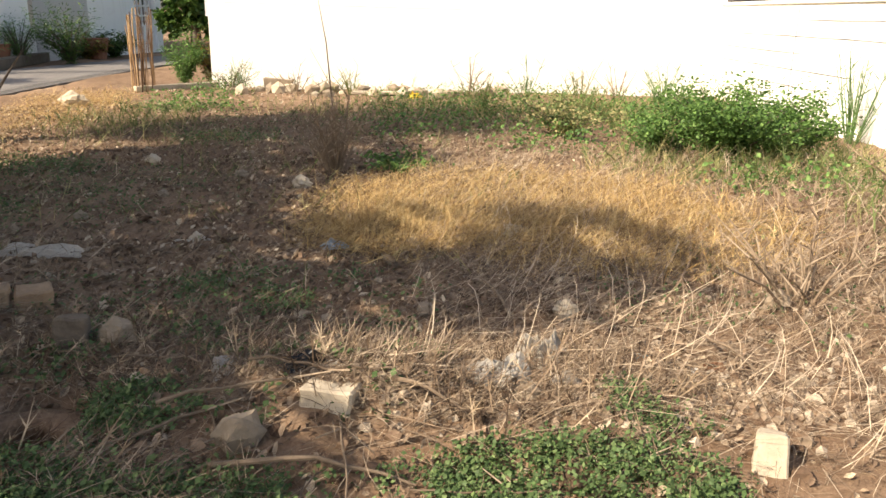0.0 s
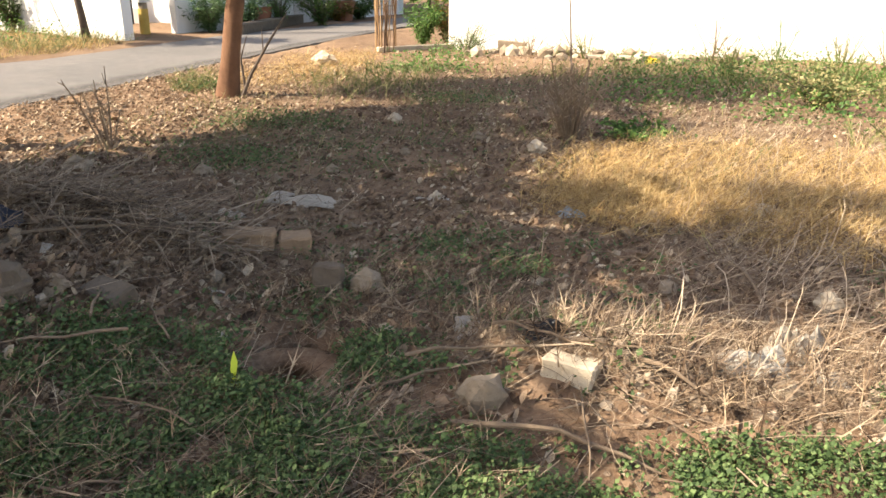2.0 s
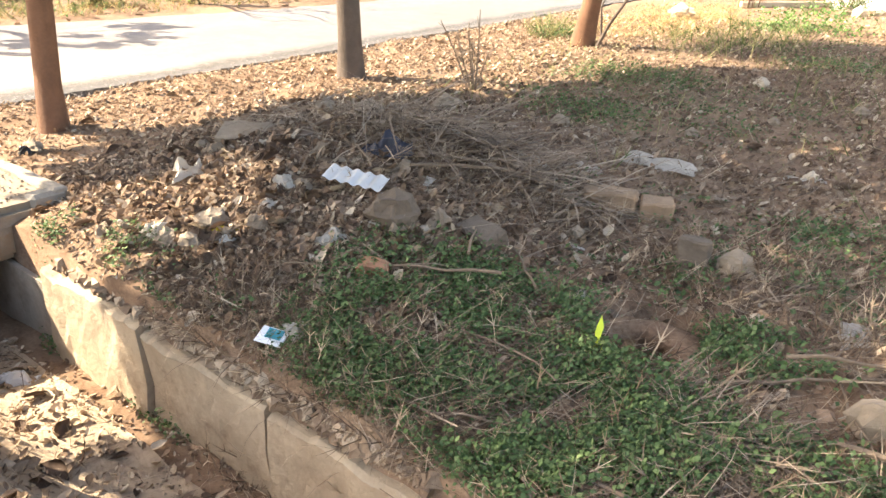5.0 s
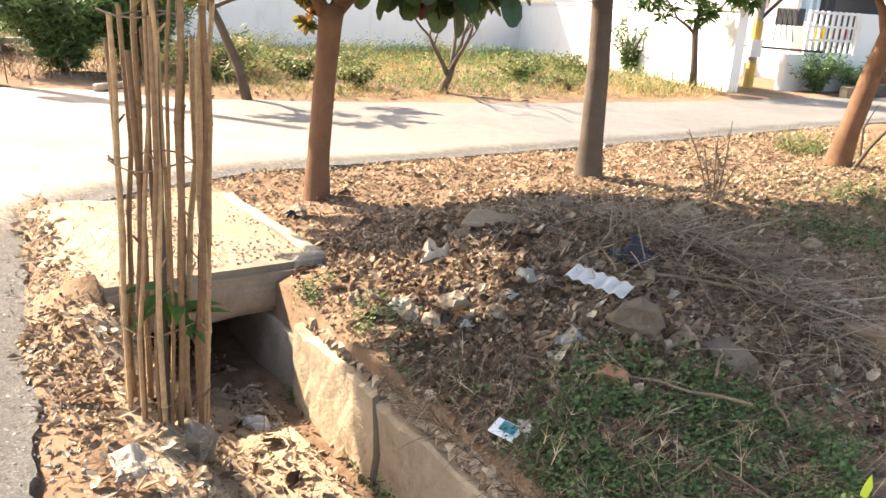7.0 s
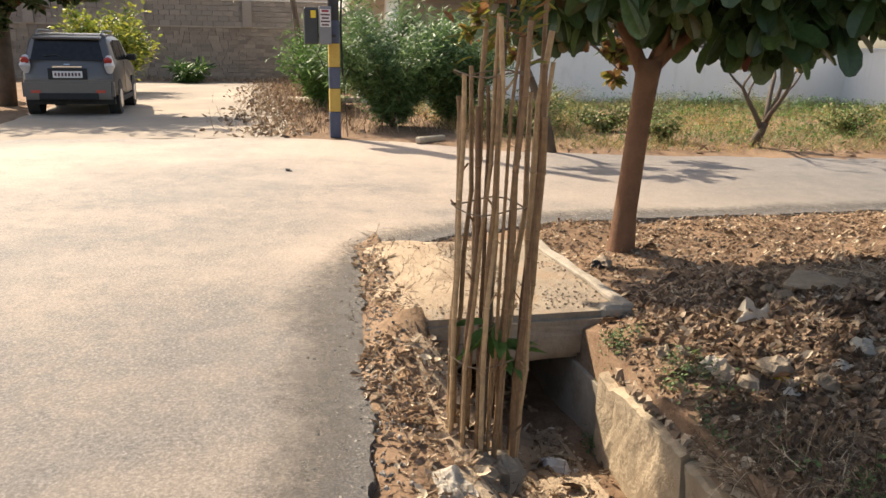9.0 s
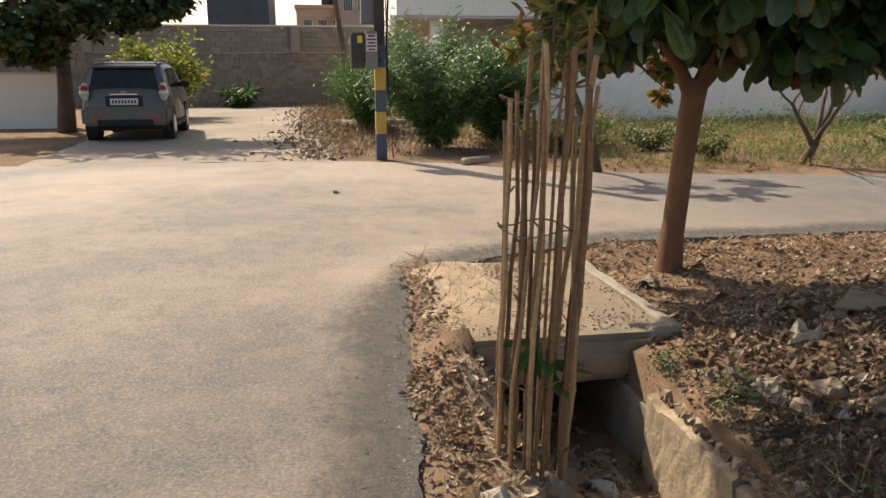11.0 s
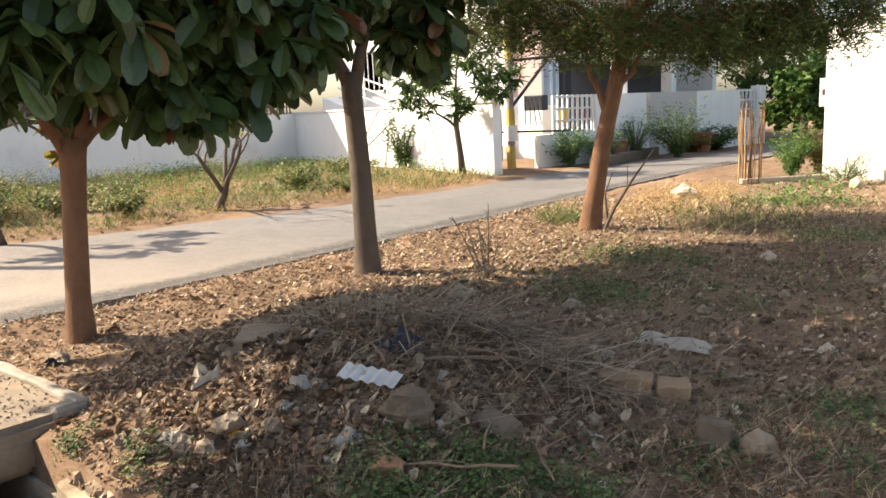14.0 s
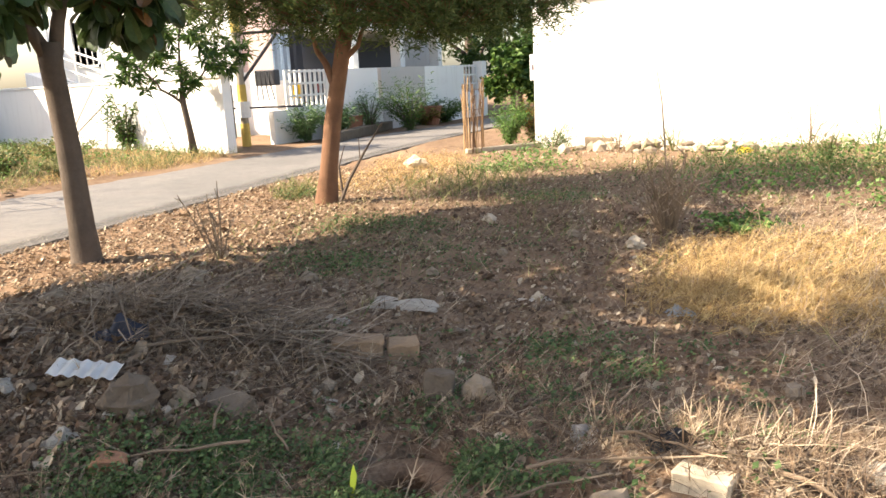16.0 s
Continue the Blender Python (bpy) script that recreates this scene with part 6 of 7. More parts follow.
shrub("bush", (-3.95, 13.75), 0.4, 0.9, 1500, 0.09, LEAF_LANCE, "leaf_turn", "shrub with green and orange leaves", 86, 12)
shrub("bush", (-13.6, 1.75), 1.1, 2.25, 26000, 0.15, LEAF_NARROW, "olean", "tall narrow-leaved green shrub by the pole", 87, 34)
shrub("bush", (-14.2, 2.9), 1.1, 1.9, 20000, 0.15, LEAF_NARROW, "olean", "dense narrow-leaved shrub at the lot's corner", 88, 30)
shrub("bush", (-17.5, 0.75), 0.9, 1.75, 9000, 0.13, LEAF_LANCE, "leaf_bush", "bright green shrub beside the lane", 89, 20)
shrub("bush", (-12.2, 3.6), 0.8, 0.7, 2600, 0.14, LEAF_NARROW, "grass", "grassy scrub at the lot's edge", 90, 20)
shrub("bush", (-12.9, 13.1), 0.55, 1.65, 1300, 0.12, LEAF_LANCE, "leaf_mid", "climbing shrub against the white wall", 91, 16)
for k, (bx, by, r_, h_, mt, lab) in enumerate(((-9.35, 14.6, 0.5, 0.9, "olean", "dusty grey-green shrub before the gate wall"), (-9.1, 15.6, 0.5, 0.8, "olean", "dusty shrub at the garden wall's foot"), (-8.95, 16.9, 0.42, 1.2, "leaf_bush", "conical bright green garden shrub"),
                                              (-8.2, 17.6, 0.75, 1.4, "leaf_mid", "dark feathery palm-like garden shrub"), (-8.35, 20.2, 0.6, 0.7, "leaf_mid", "low garden hedge beside the road"), (-8.6, 19.4, 0.5, 0.6, "leaf_turn", "reddish low garden plant"))):
    shrub("bush", (bx, by), r_, h_, 2200, 0.13 if mt != "leaf_bush" else 0.08, LEAF_NARROW, mt, lab, 100 + k, 18)
# tall bare stalks by the east wall and before the north wall
def stalks(base, n, h, r, label, seed, material="twig"):
    x, y = base
    root = thing("dead_stalks", pose(x, y, float(lift(np.array([x]), np.array([y]))[0])), label, "dead plant")
    rng = random.Random(seed)
    for i in range(n):
        a, hh = rng.uniform(0, 6.28), h * rng.uniform(0.4, 1.0)
        q = rng.uniform(0, r)
        top = Vector((q * math.cos(a), q * math.sin(a), hh))
        bm = tube([(0.15 * top.x, 0.15 * top.y, -0.03), (0.5 * top.x + rng.uniform(-0.03, 0.03), 0.5 * top.y, 0.5 * hh), top], [0.008, 0.006, 0.003], 5, cap=False)
        for j in range(4):
            t = rng.uniform(0.4, 1.0)
            b0 = top * t
            tube([b0, b0 + Vector((rng.uniform(-0.12, 0.12), rng.uniform(-0.12, 0.12), rng.uniform(0.02, 0.14)))], [0.0045, 0.002], 4, bm=bm, cap=False)
        part("stalk", bm, M[material], root)
    return root


stalks((-0.85, 6.2), 40, 0.66, 0.36, "brown dead shrub of thin upright stems", 3)
one = thing("dead_stalks", pose(-0.9, 6.6, 0), "single tall dry weed stem leaning slightly", "dead plant")
part("stalk", tube([(0, 0, 0), (-0.02, 0, 0.5), (-0.06, 0, 1.0), (-0.12, 0.0, 1.35)], [0.009, 0.008, 0.006, 0.002], 6), M["twig"], one)
part("twig", tube([(-0.03, 0, 0.65), (-0.2, 0.02, 0.95)], [0.004, 0.0015], 4), M["twig"], one)
stalks((4.3, 8.1), 24, 1.0, 0.3, "tall grey-green weed stalks by the block wall", 4, "olean")
stalks((0.4, 11.6), 8, 0.7, 0.5, "thin dry weeds before the white wall", 5)
stalks((2.5, 11.2), 8, 0.6, 0.5, "thin dry weeds before the white wall", 6)
stalks((-2.2, 11.9), 9, 0.6, 0.6, "thin dry weeds before the white wall", 7)
for k, (x, y, h) in enumerate(((-3.2, 12.5, 0.5), (-1.4, 12.2, 0.45), (1.3, 12.2, 0.65), (2.0, 11.4, 0.55), (3.4, 12.0, 0.6), (0.6, 10.6, 0.5), (2.9, 10.2, 0.6), (1.7, 9.4, 0.5), (3.9, 10.4, 0.7))):
    stalks((x, y), 12, h, 0.4, "tall thin weeds before the white wall", 30 + k, "grass" if k % 2 else "olean")
stalks((-3.95, 4.65), 8, 0.6, 0.3, "rusty dead weed on the leafy verge", 8)
stalks((3.2, 5.2), 12, 0.5, 0.7, "dry weed stalks in the sun", 9)
stalks((1.6, 3.2), 14, 0.4, 0.6, "tangled dry weed stalks", 10)
stem = thing("dead_sapling", pose(-4.33, 7.12, 0), "dark forked dead stem beside the leaning trunk", "dead plant")
part("stem", tube([(0, 0, -0.03), (0.12, 0.04, 0.25), (0.3, 0.1, 0.55), (0.5, 0.16, 0.85)], [0.022, 0.018, 0.013, 0.006], 6), M["bark_grey"], stem)
part("branch", tube([(0.05, 0.02, 0.12), (0.02, 0.03, 0.4), (0.1, 0.04, 0.62)], [0.014, 0.01, 0.004], 6), M["bark_grey"], stem)
part("branch", tube([(0.25, 0.08, 0.47), (0.24, 0.1, 0.7)], [0.008, 0.003], 5), M["bark_grey"], stem)

# trees across the road
def bare_tree(base, label, seed):
    """A small many-limbed tree, nearly bare, its forks dividing again and again."""
    root = thing("small_tree", pose(*base), label, "tree")
    rng = random.Random(seed)
    leaves, fine = [], bmesh.new()

    def grow(p, d, r, length, level):
        pts, q = [p], p
        for k in range(4):
            d = (d + Vector((rng.uniform(-0.28, 0.28), rng.uniform(-0.28, 0.28), rng.uniform(-0.1, 0.22)))).normalized()
            q = q + d * length / 4
            pts.append(q)
        rad = [r * (1 - 0.11 * k) for k in range(5)]
        if level < 2:
            part("limb", tube(pts, rad, 7, 0.08), M["bark_dark"], root, smooth=True)
        else:
            tube(pts, rad, 4, bm=fine, cap=False)
        if level == 3:
            leaves.extend(pts[2:])
            return
        for k in range(3 if level else 4):
            a = 6.28 * k / (3 if level else 4) + rng.uniform(-0.6, 0.6)
            side = Vector((math.cos(a), math.sin(a), rng.uniform(-0.1, 0.5) if level else 0.75))
            grow(pts[-1 - (k % 2)], (d * 0.55 + side * 0.75).normalized(), rad[-1] * 0.8, (0.85, 0.62, 0.45)[level] * rng.uniform(0.8, 1.2), level + 1)

    grow(Vector((0, 0, -0.05)), Vector((0.05, 0.05, 1)), 0.085, 0.5, 0)
    tagged(part("twig", fine, M["bark_dark"], root), kind="stuff")
    pl = np.array([tuple(v + Vector((rng.gauss(0, 0.06), rng.gauss(0, 0.06), -0.04))) for v in leaves if v.y < 0.1 or rng.random() < 0.35])
    scatter("crown", LEAF_FLAT, pl, rs(len(pl), 0.07, 0.14, seed), M["leaf_turn"], 0.8, root, kind="", lie=-1.1, seed=seed)


bare_tree((-10.1, 6.25, 0.0), "small bare-limbed tree with a few turning leaves", 20)
tree("small_tree", (-10.14, 3.36, 0.0), [(0, 0, -0.1), (-0.05, -0.1, 0.4), (-0.1, -0.3, 0.9), (-0.1, -0.5, 1.3)], [0.07, 0.06, 0.05, 0.045],
     [((-0.1, -0.3, 0.9), (0.1, -0.9, 1.6), 0.035), ((-0.1, -0.5, 1.3), (0.0, -0.3, 2.1), 0.035), ((-0.1, -0.4, 1.1), (0.0, 0.6, 1.5), 0.03), ((0.0, 0.4, 1.42), (0.1, 0.9, 1.0), 0.02)],
     [((0.1, -0.9, 1.6), (0.4, 0.5, 0.5), 1.3), ((0, -0.3, 2.1), (0.5, 0.6, 0.5), 1.3), ((0.1, 0.7, 1.25), (0.3, 0.45, 0.35), 1)], 480, 0.18, LEAF_FLAT, M["leaf_turn"], M["bark_grey"], "crooked young tree with yellowing leaves", 21)
tree("small_tree", (-10.04, 11.8, 0.0), [(0, 0, -0.1), (-0.02, -0.05, 0.5), (-0.05, -0.1, 1.0), (-0.05, -0.1, 1.3)], [0.08, 0.065, 0.055, 0.05],
     [((-0.05, -0.1, 1.0), (-0.4, -0.8, 1.7), 0.03), ((-0.05, -0.1, 1.1), (0.4, 0.6, 1.9), 0.03), ((-0.05, -0.1, 1.3), (0, 0, 2.5), 0.035)],
     [((-0.3, -0.7, 1.75), (0.6, 0.65, 0.5), 2), ((0.35, 0.5, 1.9), (0.6, 0.65, 0.5), 2), ((0, -0.1, 2.45), (0.7, 0.8, 0.55), 2.4), ((-0.1, 0.0, 1.5), (0.4, 0.4, 0.3), 0.8)], 2700, 0.2, LEAF_LANCE, M["leaf_mid"], M["bark_grey"], "leafy young tree before the white boundary wall", 22)
tree("shade_tree", (-18.7, -5.75, 0.0), [(0, 0, -0.1), (0, 0.05, 0.8), (0.05, 0.1, 1.8), (0.1, 0.1, 3.0)], [0.2, 0.16, 0.14, 0.12],
     [((0.05, 0.1, 1.7), (0.6, 1.6, 3.0), 0.08), ((0.1, 0.1, 2.2), (-0.4, -1.2, 3.4), 0.08), ((0.1, 0.1, 2.8), (0.2, 0.4, 4.6), 0.07)],
     [((0.9, 0.9, 2.5), (1.3, 1.4, 0.5), 3), ((0.8, 2.2, 2.6), (0.9, 0.9, 0.4), 1.4), ((0.8, -0.2, 1.85), (0.9, 0.7, 0.5), 2), ((0.3, -1.0, 2.1), (1.0, 0.9, 0.6), 2), ((0.2, 0.6, 3.8), (2.0, 2.3, 1.2), 4), ((0, -1.4, 3.0), (1.6, 1.6, 1.2), 3), ((0.4, 2.6, 3.3), (1.0, 0.9, 0.6), 1)], 13000, 0.2, LEAF_FLAT, M["leaf_big"], M["bark_grey"], "dark spreading shade tree over the parked car", 23)
shrub("bush", (-24.0, -4.7), 1.3, 2.5, 9000, 0.15, LEAF_FLAT, "leaf_lime", "yellow-green shrub behind the parked car", 92, 20)
shrub("potted_plant", (-30.5, -3.2), 0.8, 0.8, 700, 0.45, LEAF_NARROW, "leaf_mid", "agave-like plant near the lane wall", 93, 10, "plant")
for k, (tx, ty_, th, tw, mt) in enumerate(((-8.0, 26.0, 3.6, 2.2, "leaf_mid"), (-4.5, 24.0, 3.2, 2.0, "leaf_mid"), (-1.0, 27.0, 4.0, 2.6, "leaf_big"), (-6.5, 32.0, 5.0, 3.2, "leaf_big"), (-11.5, 31.0, 5.0, 3.2, "leaf_mid"), (-5.55, 18.0, 2.1, 0.95, "leaf_mid"), (-1.5, 20.0, 3.0, 1.8, "leaf_mid"))):
    tree("garden_tree", (tx, ty_, 0.0), [(0, 0, -0.1), (0.02, 0, th * 0.3), (0.05, 0.03, th * 0.6)], [0.05 * th, 0.04 * th, 0.03 * th],
         [((0.02, 0, th * 0.3), (0.4 * tw, 0.2 * tw, th * 0.7), 0.02 * th), ((0.02, 0, th * 0.35), (-0.4 * tw, -0.2 * tw, th * 0.75), 0.02 * th)],
         [((0, 0, th * 0.72), (tw * 0.7, tw * 0.7, th * 0.28), 3), ((0.5 * tw, 0, th * 0.5), (tw * 0.5, tw * 0.5, th * 0.22), 1.6), ((-0.5 * tw, 0.1, th * 0.5), (tw * 0.5, tw * 0.5, th * 0.22), 1.6)],
         3600, 0.16, LEAF_FLAT, M[mt], M["bark_grey"], "leafy garden tree at the end of the road", 140 + k)
# sapling inside the bamboo guard
sap = thing("sapling", pose(-2.88, 0.45, -0.16), "thin sapling with drooping leaves inside the guard", "sapling")
part("stem", tube([(0, 0, 0), (0.02, 0.01, 0.6), (0.0, 0.03, 1.3), (0.02, 0.05, 1.75)], [0.012, 0.01, 0.008, 0.004], 6), M["bark_grey"], sap)
pl = np.array((0.0, 0.05, 1.6)) + np.random.default_rng(2).normal(size=(110, 3)) * (0.06, 0.07, 0.1)
scatter("crown", LEAF_LANCE, pl, rs(len(pl), 0.05, 0.1, 3), M["leaf_turn"], 0.9, sap, kind="stuff", seed=4)
rq = random.Random(8)
for k in range(14):
    a = 2 * math.pi * k / 14 + rq.uniform(-0.3, 0.3)
    lv = (LEAF_FLAT[0] * np.array((0.55, 1, 1)) * rq.uniform(0.11, 0.19)).tolist()
    lf = obj_from("leaf", lv, LEAF_FLAT[1], M["leaf_mid"], sap)
    lf.matrix_basis = pose(0.02, 0.03, 0.5 + 0.06 * rq.uniform(-1, 1), rq.uniform(-45, 15), rq.uniform(-20, 20), math.degrees(a))
for k, (bx, by, r_, h_) in enumerate(((-12.3, 5.0, 0.6, 0.5), (-13.5, 6.6, 0.8, 0.6), (-11.2, 8.6, 0.5, 0.45), (-14.8, 9.5, 0.9, 0.6), (-12.0, 10.6, 0.7, 0.5), (-16.0, 5.6, 0.9, 0.7), (-10.9, 5.3, 0.4, 0.35), (-10.3, 8.9, 0.4, 0.35))):
    shrub("bush", (bx, by), r_, h_, 2400, 0.06, LEAF_NARROW if k % 2 else LEAF_SMALL, "grass", "scrubby green weed clump in the empty lot", 160 + k, 14)


# ---------------------------------------------------------------- rubbish and rubble on the plot
def ground_at(x, y):
    return float(lift(np.array([float(x)]), np.array([float(y)]))[0])


def crumple(w, d, h, seed, folds=14):
    """A crumpled sheet lying loosely."""
    bm = bmesh.new()
    n = folds
    g = [[None] * (n + 1) for _ in range(n + 1)]
    off = Vector((seed * 3.1, seed * 1.7, 0))
    for i in range(n + 1):
        for j in range(n + 1):
            u, v = i / n - 0.5, j / n - 0.5
            q = Vector((u * 2.6, v * 2.6, 0)) + off
            rad = max(abs(u), abs(v)) * 2
            e = 1 - 0.25 * rad + 0.3 * noise.noise(Vector((u * 1.5, v * 1.5, seed)))
            z = h * (0.55 + 0.75 * noise.noise(q) + 0.35 * abs(noise.noise(q * 2.4)) + 0.12 * noise.noise(q * 6)) * (1.05 - 0.75 * rad * rad)
            g[i][j] = bm.verts.new((u * w * e + 0.3 * h * noise.noise(q * 1.3 + Vector((9, 0, 0))), v * d * e + 0.3 * h * noise.noise(q * 1.3 + Vector((0, 9, 0))), max(0.003, z)))
    for i in range(n):
        for j in range(n):
            bm.faces.new((g[i][j], g[i + 1][j], g[i + 1][j + 1], g[i][j + 1]))
    bmesh.ops.solidify(bm, geom=bm.faces[:], thickness=0.0015)
    return bm


def lay(name, bm, material, x, y, label, category, turn=0.0, sink=0.01, tipx=0.0, tipy=0.0, z=None, group=""):
    ob = part(name, bm, M[material])
    ob.matrix_basis = pose(x, y, (ground_at(x, y) if z is None else z) - sink, tipx, tipy, turn)
    return tagged(ob, label, category, group)


def worn_brick(l, w, h, seed):
    bm = box(l, w, h, bevel=0.008)
    bmesh.ops.subdivide_edges(bm, edges=bm.edges, cuts=2, use_grid_fill=True)
    for v in bm.verts:
        v.co += Vector((1, 1, 1)) * 0.012 * noise.noise(v.co * 14 + Vector((seed, 0, 0)))
    return bm


lay("stone_block", worn_brick(0.16, 0.11, 0.1, 41), "pale_block", -0.33, 2.14, "pale squared stone block in dry grass", "stone", -12, 0.062, -8, 4)
lay("stone_block", worn_brick(0.09, 0.075, 0.14, 2), "pale_block", 0.96, 1.93, "bright pale block tipped on its end", "stone", -18, 0.03, -25)
lay("rock", rock((0.125, 0.09, 0.15), 3, 0.4, sub=2), "rock", -0.56, 1.97, "split buff rock among weeds", "stone", 20)
lay("brick", worn_brick(0.23, 0.11, 0.085, 4), "brick", -1.86, 2.93, "pale worn brick on the plot", "brick", 24, -0.01)
lay("brick", worn_brick(0.14, 0.11, 0.085, 5), "brick", -1.68, 3.02, "broken half brick beside a whole one", "brick", 30, -0.01, 4)
lay("brick", worn_brick(0.12, 0.08, 0.14, 6), "mud_rock", -1.34, 2.62, "brown brick standing on end", "brick", 12, 0.02, -10)
lay("rock", rock((0.13, 0.11, 0.13), 7), "rock", -1.2, 2.67, "rounded buff rock by a brick", "stone")
lay("brick", worn_brick(0.19, 0.11, 0.1, 8), "mud_rock", -1.94, 2.12, "earth-covered reddish brick on soil", "brick", -15, 0.045, 10)
lay("brick", worn_brick(0.1, 0.08, 0.06, 9), "red_brick", -2.02, 1.63, "small orange fired brick fragment on soil", "brick", 30)
lay("rock", rock((0.18, 0.14, 0.17), 10), "mud_rock", -2.18, 1.9, "grey-brown lump of rubble on the mound", "stone", 40)
lay("flat_stone", worn_brick(0.24, 0.16, 0.05, 11), "rock", -3.4, 2.16, "flat stone slab on the mound", "stone", 35, 0.0, 14)
lay("rock", rock((0.2, 0.16, 0.14), 12), "rock", -3.4, 3.0, "stone half buried in leaf litter", "stone")
for k, (x, y, s) in enumerate(((-1.02, 5.6, 0.14), (-1.55, 5.95, 0.1), (-1.0, 6.5, 0.1), (-1.36, 4.18, 0.09), (-2.88, 1.4, 0.1), (-2.77, 1.42, 0.09), (-2.8, 1.55, 0.12), (0.14, 2.52, 0.08), (0.55, 2.3, 0.07), (0.75, 2.15, 0.06), (0.3, 2.25, 0.09), (1.3, 2.5, 0.08), (1.7, 2.6, 0.11), (1.5, 3.2, 0.12),
                              (-2.2, 4.6, 0.1), (-2.9, 4.2, 0.12), (-3.2, 5.2, 0.09), (-1.9, 5.2, 0.08), (-2.4, 6.4, 0.13), (-1.2, 7.5, 0.12), (-2.0, 7.9, 0.1), (-3.6, 3.9, 0.16), (-4.0, 3.2, 0.13), (-1.8, 2.55, 0.08), (-1.0, 2.35, 0.07), (-2.0, 2.75, 0.1), (-0.05, 3.1, 0.09), (0.55, 3.1, 0.12))):
    lay("stone", rock((s, s * 0.85, s * 0.8), 20 + k, 0.3), "rock" if k % 3 or x < -2.5 else "pale_block", x, y, "loose stone lying on the soil", "stone", 37 * k, 0.012, group="loose stones")
# rubble at the white wall's foot
rr = random.Random(5)
for k in range(46):
    x, s = rr.uniform(-3.3, 1.0), rr.uniform(0.12, 0.36)
    lay("stone", rock((s, s * 0.7, s * 0.6), 60 + k, 0.35, sub=1), "pale_block" if k % 2 else "rock", x, rr.uniform(12.0, 12.85), "broken masonry at the white wall's foot", "stone", rr.uniform(0, 180), 0.02, group="rubble by the wall")
pipe = thing("concrete_lump", pose(-2.6, 12.55, 0.0), "hollow broken concrete channel on the rubble", "rubble")
part("lump", prism([(-0.22, 0), (-0.24, 0.2), (0.2, 0.17), (0.22, 0.09), (-0.05, 0.09), (-0.1, 0)], 0.16), M["rock"], pipe)
lay("plastic_bag", crumple(0.26, 0.2, 0.12, 2), "yellow", -0.4, 11.75, "yellow plastic bag near the white wall", "bag")
lay("board", box(0.9, 0.14, 0.05, bevel=0.01), "pale_block", -0.95, 12.2, "pale board lying before the wall", "board", 4, 0.0)
lay("plank", box(1.7, 0.1, 0.08, bevel=0.01), "pale_block", -4.1, 12.6, "pale stone edging strip by the bamboo guard", "kerb", 48, 0.0)
# sheets, bags and scraps
cs = bmesh.new()
nn = 33
for i in range(nn):
    for j in range(2):
        cs.verts.new((0.25 * (i / (nn - 1) - 0.5), 0.1 * (j - 0.5), 0.006 * math.sin(2 * math.pi * 5 * i / (nn - 1))))
cs.verts.ensure_lookup_table()
for i in range(nn - 1):
    cs.faces.new((cs.verts[2 * i], cs.verts[2 * i + 2], cs.verts[2 * i + 3], cs.verts[2 * i + 1]))
bmesh.ops.solidify(cs, geom=cs.faces[:], thickness=0.005)
lay("corrugated_sheet", cs, "white_sheet", -2.45, 1.97, "piece of white corrugated sheet on the mound", "sheet", 20, -0.07, 14, 6)
lay("plastic_bag", crumple(0.26, 0.2, 0.09, 3), "blue_plastic", -2.6, 2.3, "torn dark blue plastic bag on the mound", "bag", 20)
lay("rag", crumple(0.2, 0.14, 0.1, 4), "paper", -3.22, 1.74, "dirty white rag on the mound", "rag", 70)
lay("sheet", crumple(0.5, 0.24, 0.07, 5), "paper", -2.03, 3.78, "creased pale sack lying flat on the soil", "sack", 5)
lay("sheet", crumple(0.34, 0.14, 0.06, 6), "paper", -2.36, 3.08, "pale torn paper on dry leaves", "paper", -25)
lay("sheet", crumple(0.3, 0.13, 0.05, 7), "paper", -2.25, 3.42, "scrap of pale cardboard", "cardboard", -20)
lay("sheet", crumple(0.26, 0.18, 0.06, 8), "cardboard", -2.2, 2.88, "bent brown cardboard scrap", "cardboard", 30)
lay("sheet", crumple(0.3, 0.12, 0.04, 9), "paper", -1.36, 4.16, "flat pale scrap on the plot", "paper", 10)
lay("sheet", crumple(0.16, 0.1, 0.03, 10), "paper", -1.75, 2.45, "small dirty paper scrap", "paper", 10)
lay("plastic_sheet", crumple(0.3, 0.22, 0.12, 11), "grey_plastic", 0.22, 2.38, "dusty translucent plastic sheet heaped on stones", "plastic", 10)
lay("plastic_sheet", crumple(0.22, 0.2, 0.15, 12), "paper", 0.38, 2.66, "pale crumpled sack on rubble", "sack", 50)
lay("plastic_sheet", crumple(0.25, 0.2, 0.06, 13), "grey_plastic", 0.44, 2.38, "flattened dusty plastic on rubble", "plastic", 80)
lay("plastic_bag", crumple(0.2, 0.12, 0.07, 14), "black_plastic", -0.43, 2.3, "crumpled black plastic bag on rubble", "bag", 30)
lay("plastic_bag", crumple(0.1, 0.07, 0.05, 15), "grey_plastic", -0.33, 2.3, "torn silver-white wrapper beside a black bag", "wrapper", 30)
lay("wrapper", crumple(0.12, 0.24, 0.05, 16), "grey_plastic", -0.72, 2.42, "torn silvery plastic wrapper", "wrapper", 15)
lay("plastic_bag", crumple(0.2, 0.16, 0.07, 17), "cloth_blue", -0.57, 4.02, "faded bluish plastic bag in dry grass", "bag", 20)
lay("sheet", crumple(0.3, 0.22, 0.05, 18), "paper", 0.42, 4.36, "pale sack scrap in golden grass", "sack", 20)
lay("wrapper", crumple(0.08, 0.06, 0.03, 19), "teal", 0.78, 2.72, "small blue wrapper on soil", "wrapper", 20)
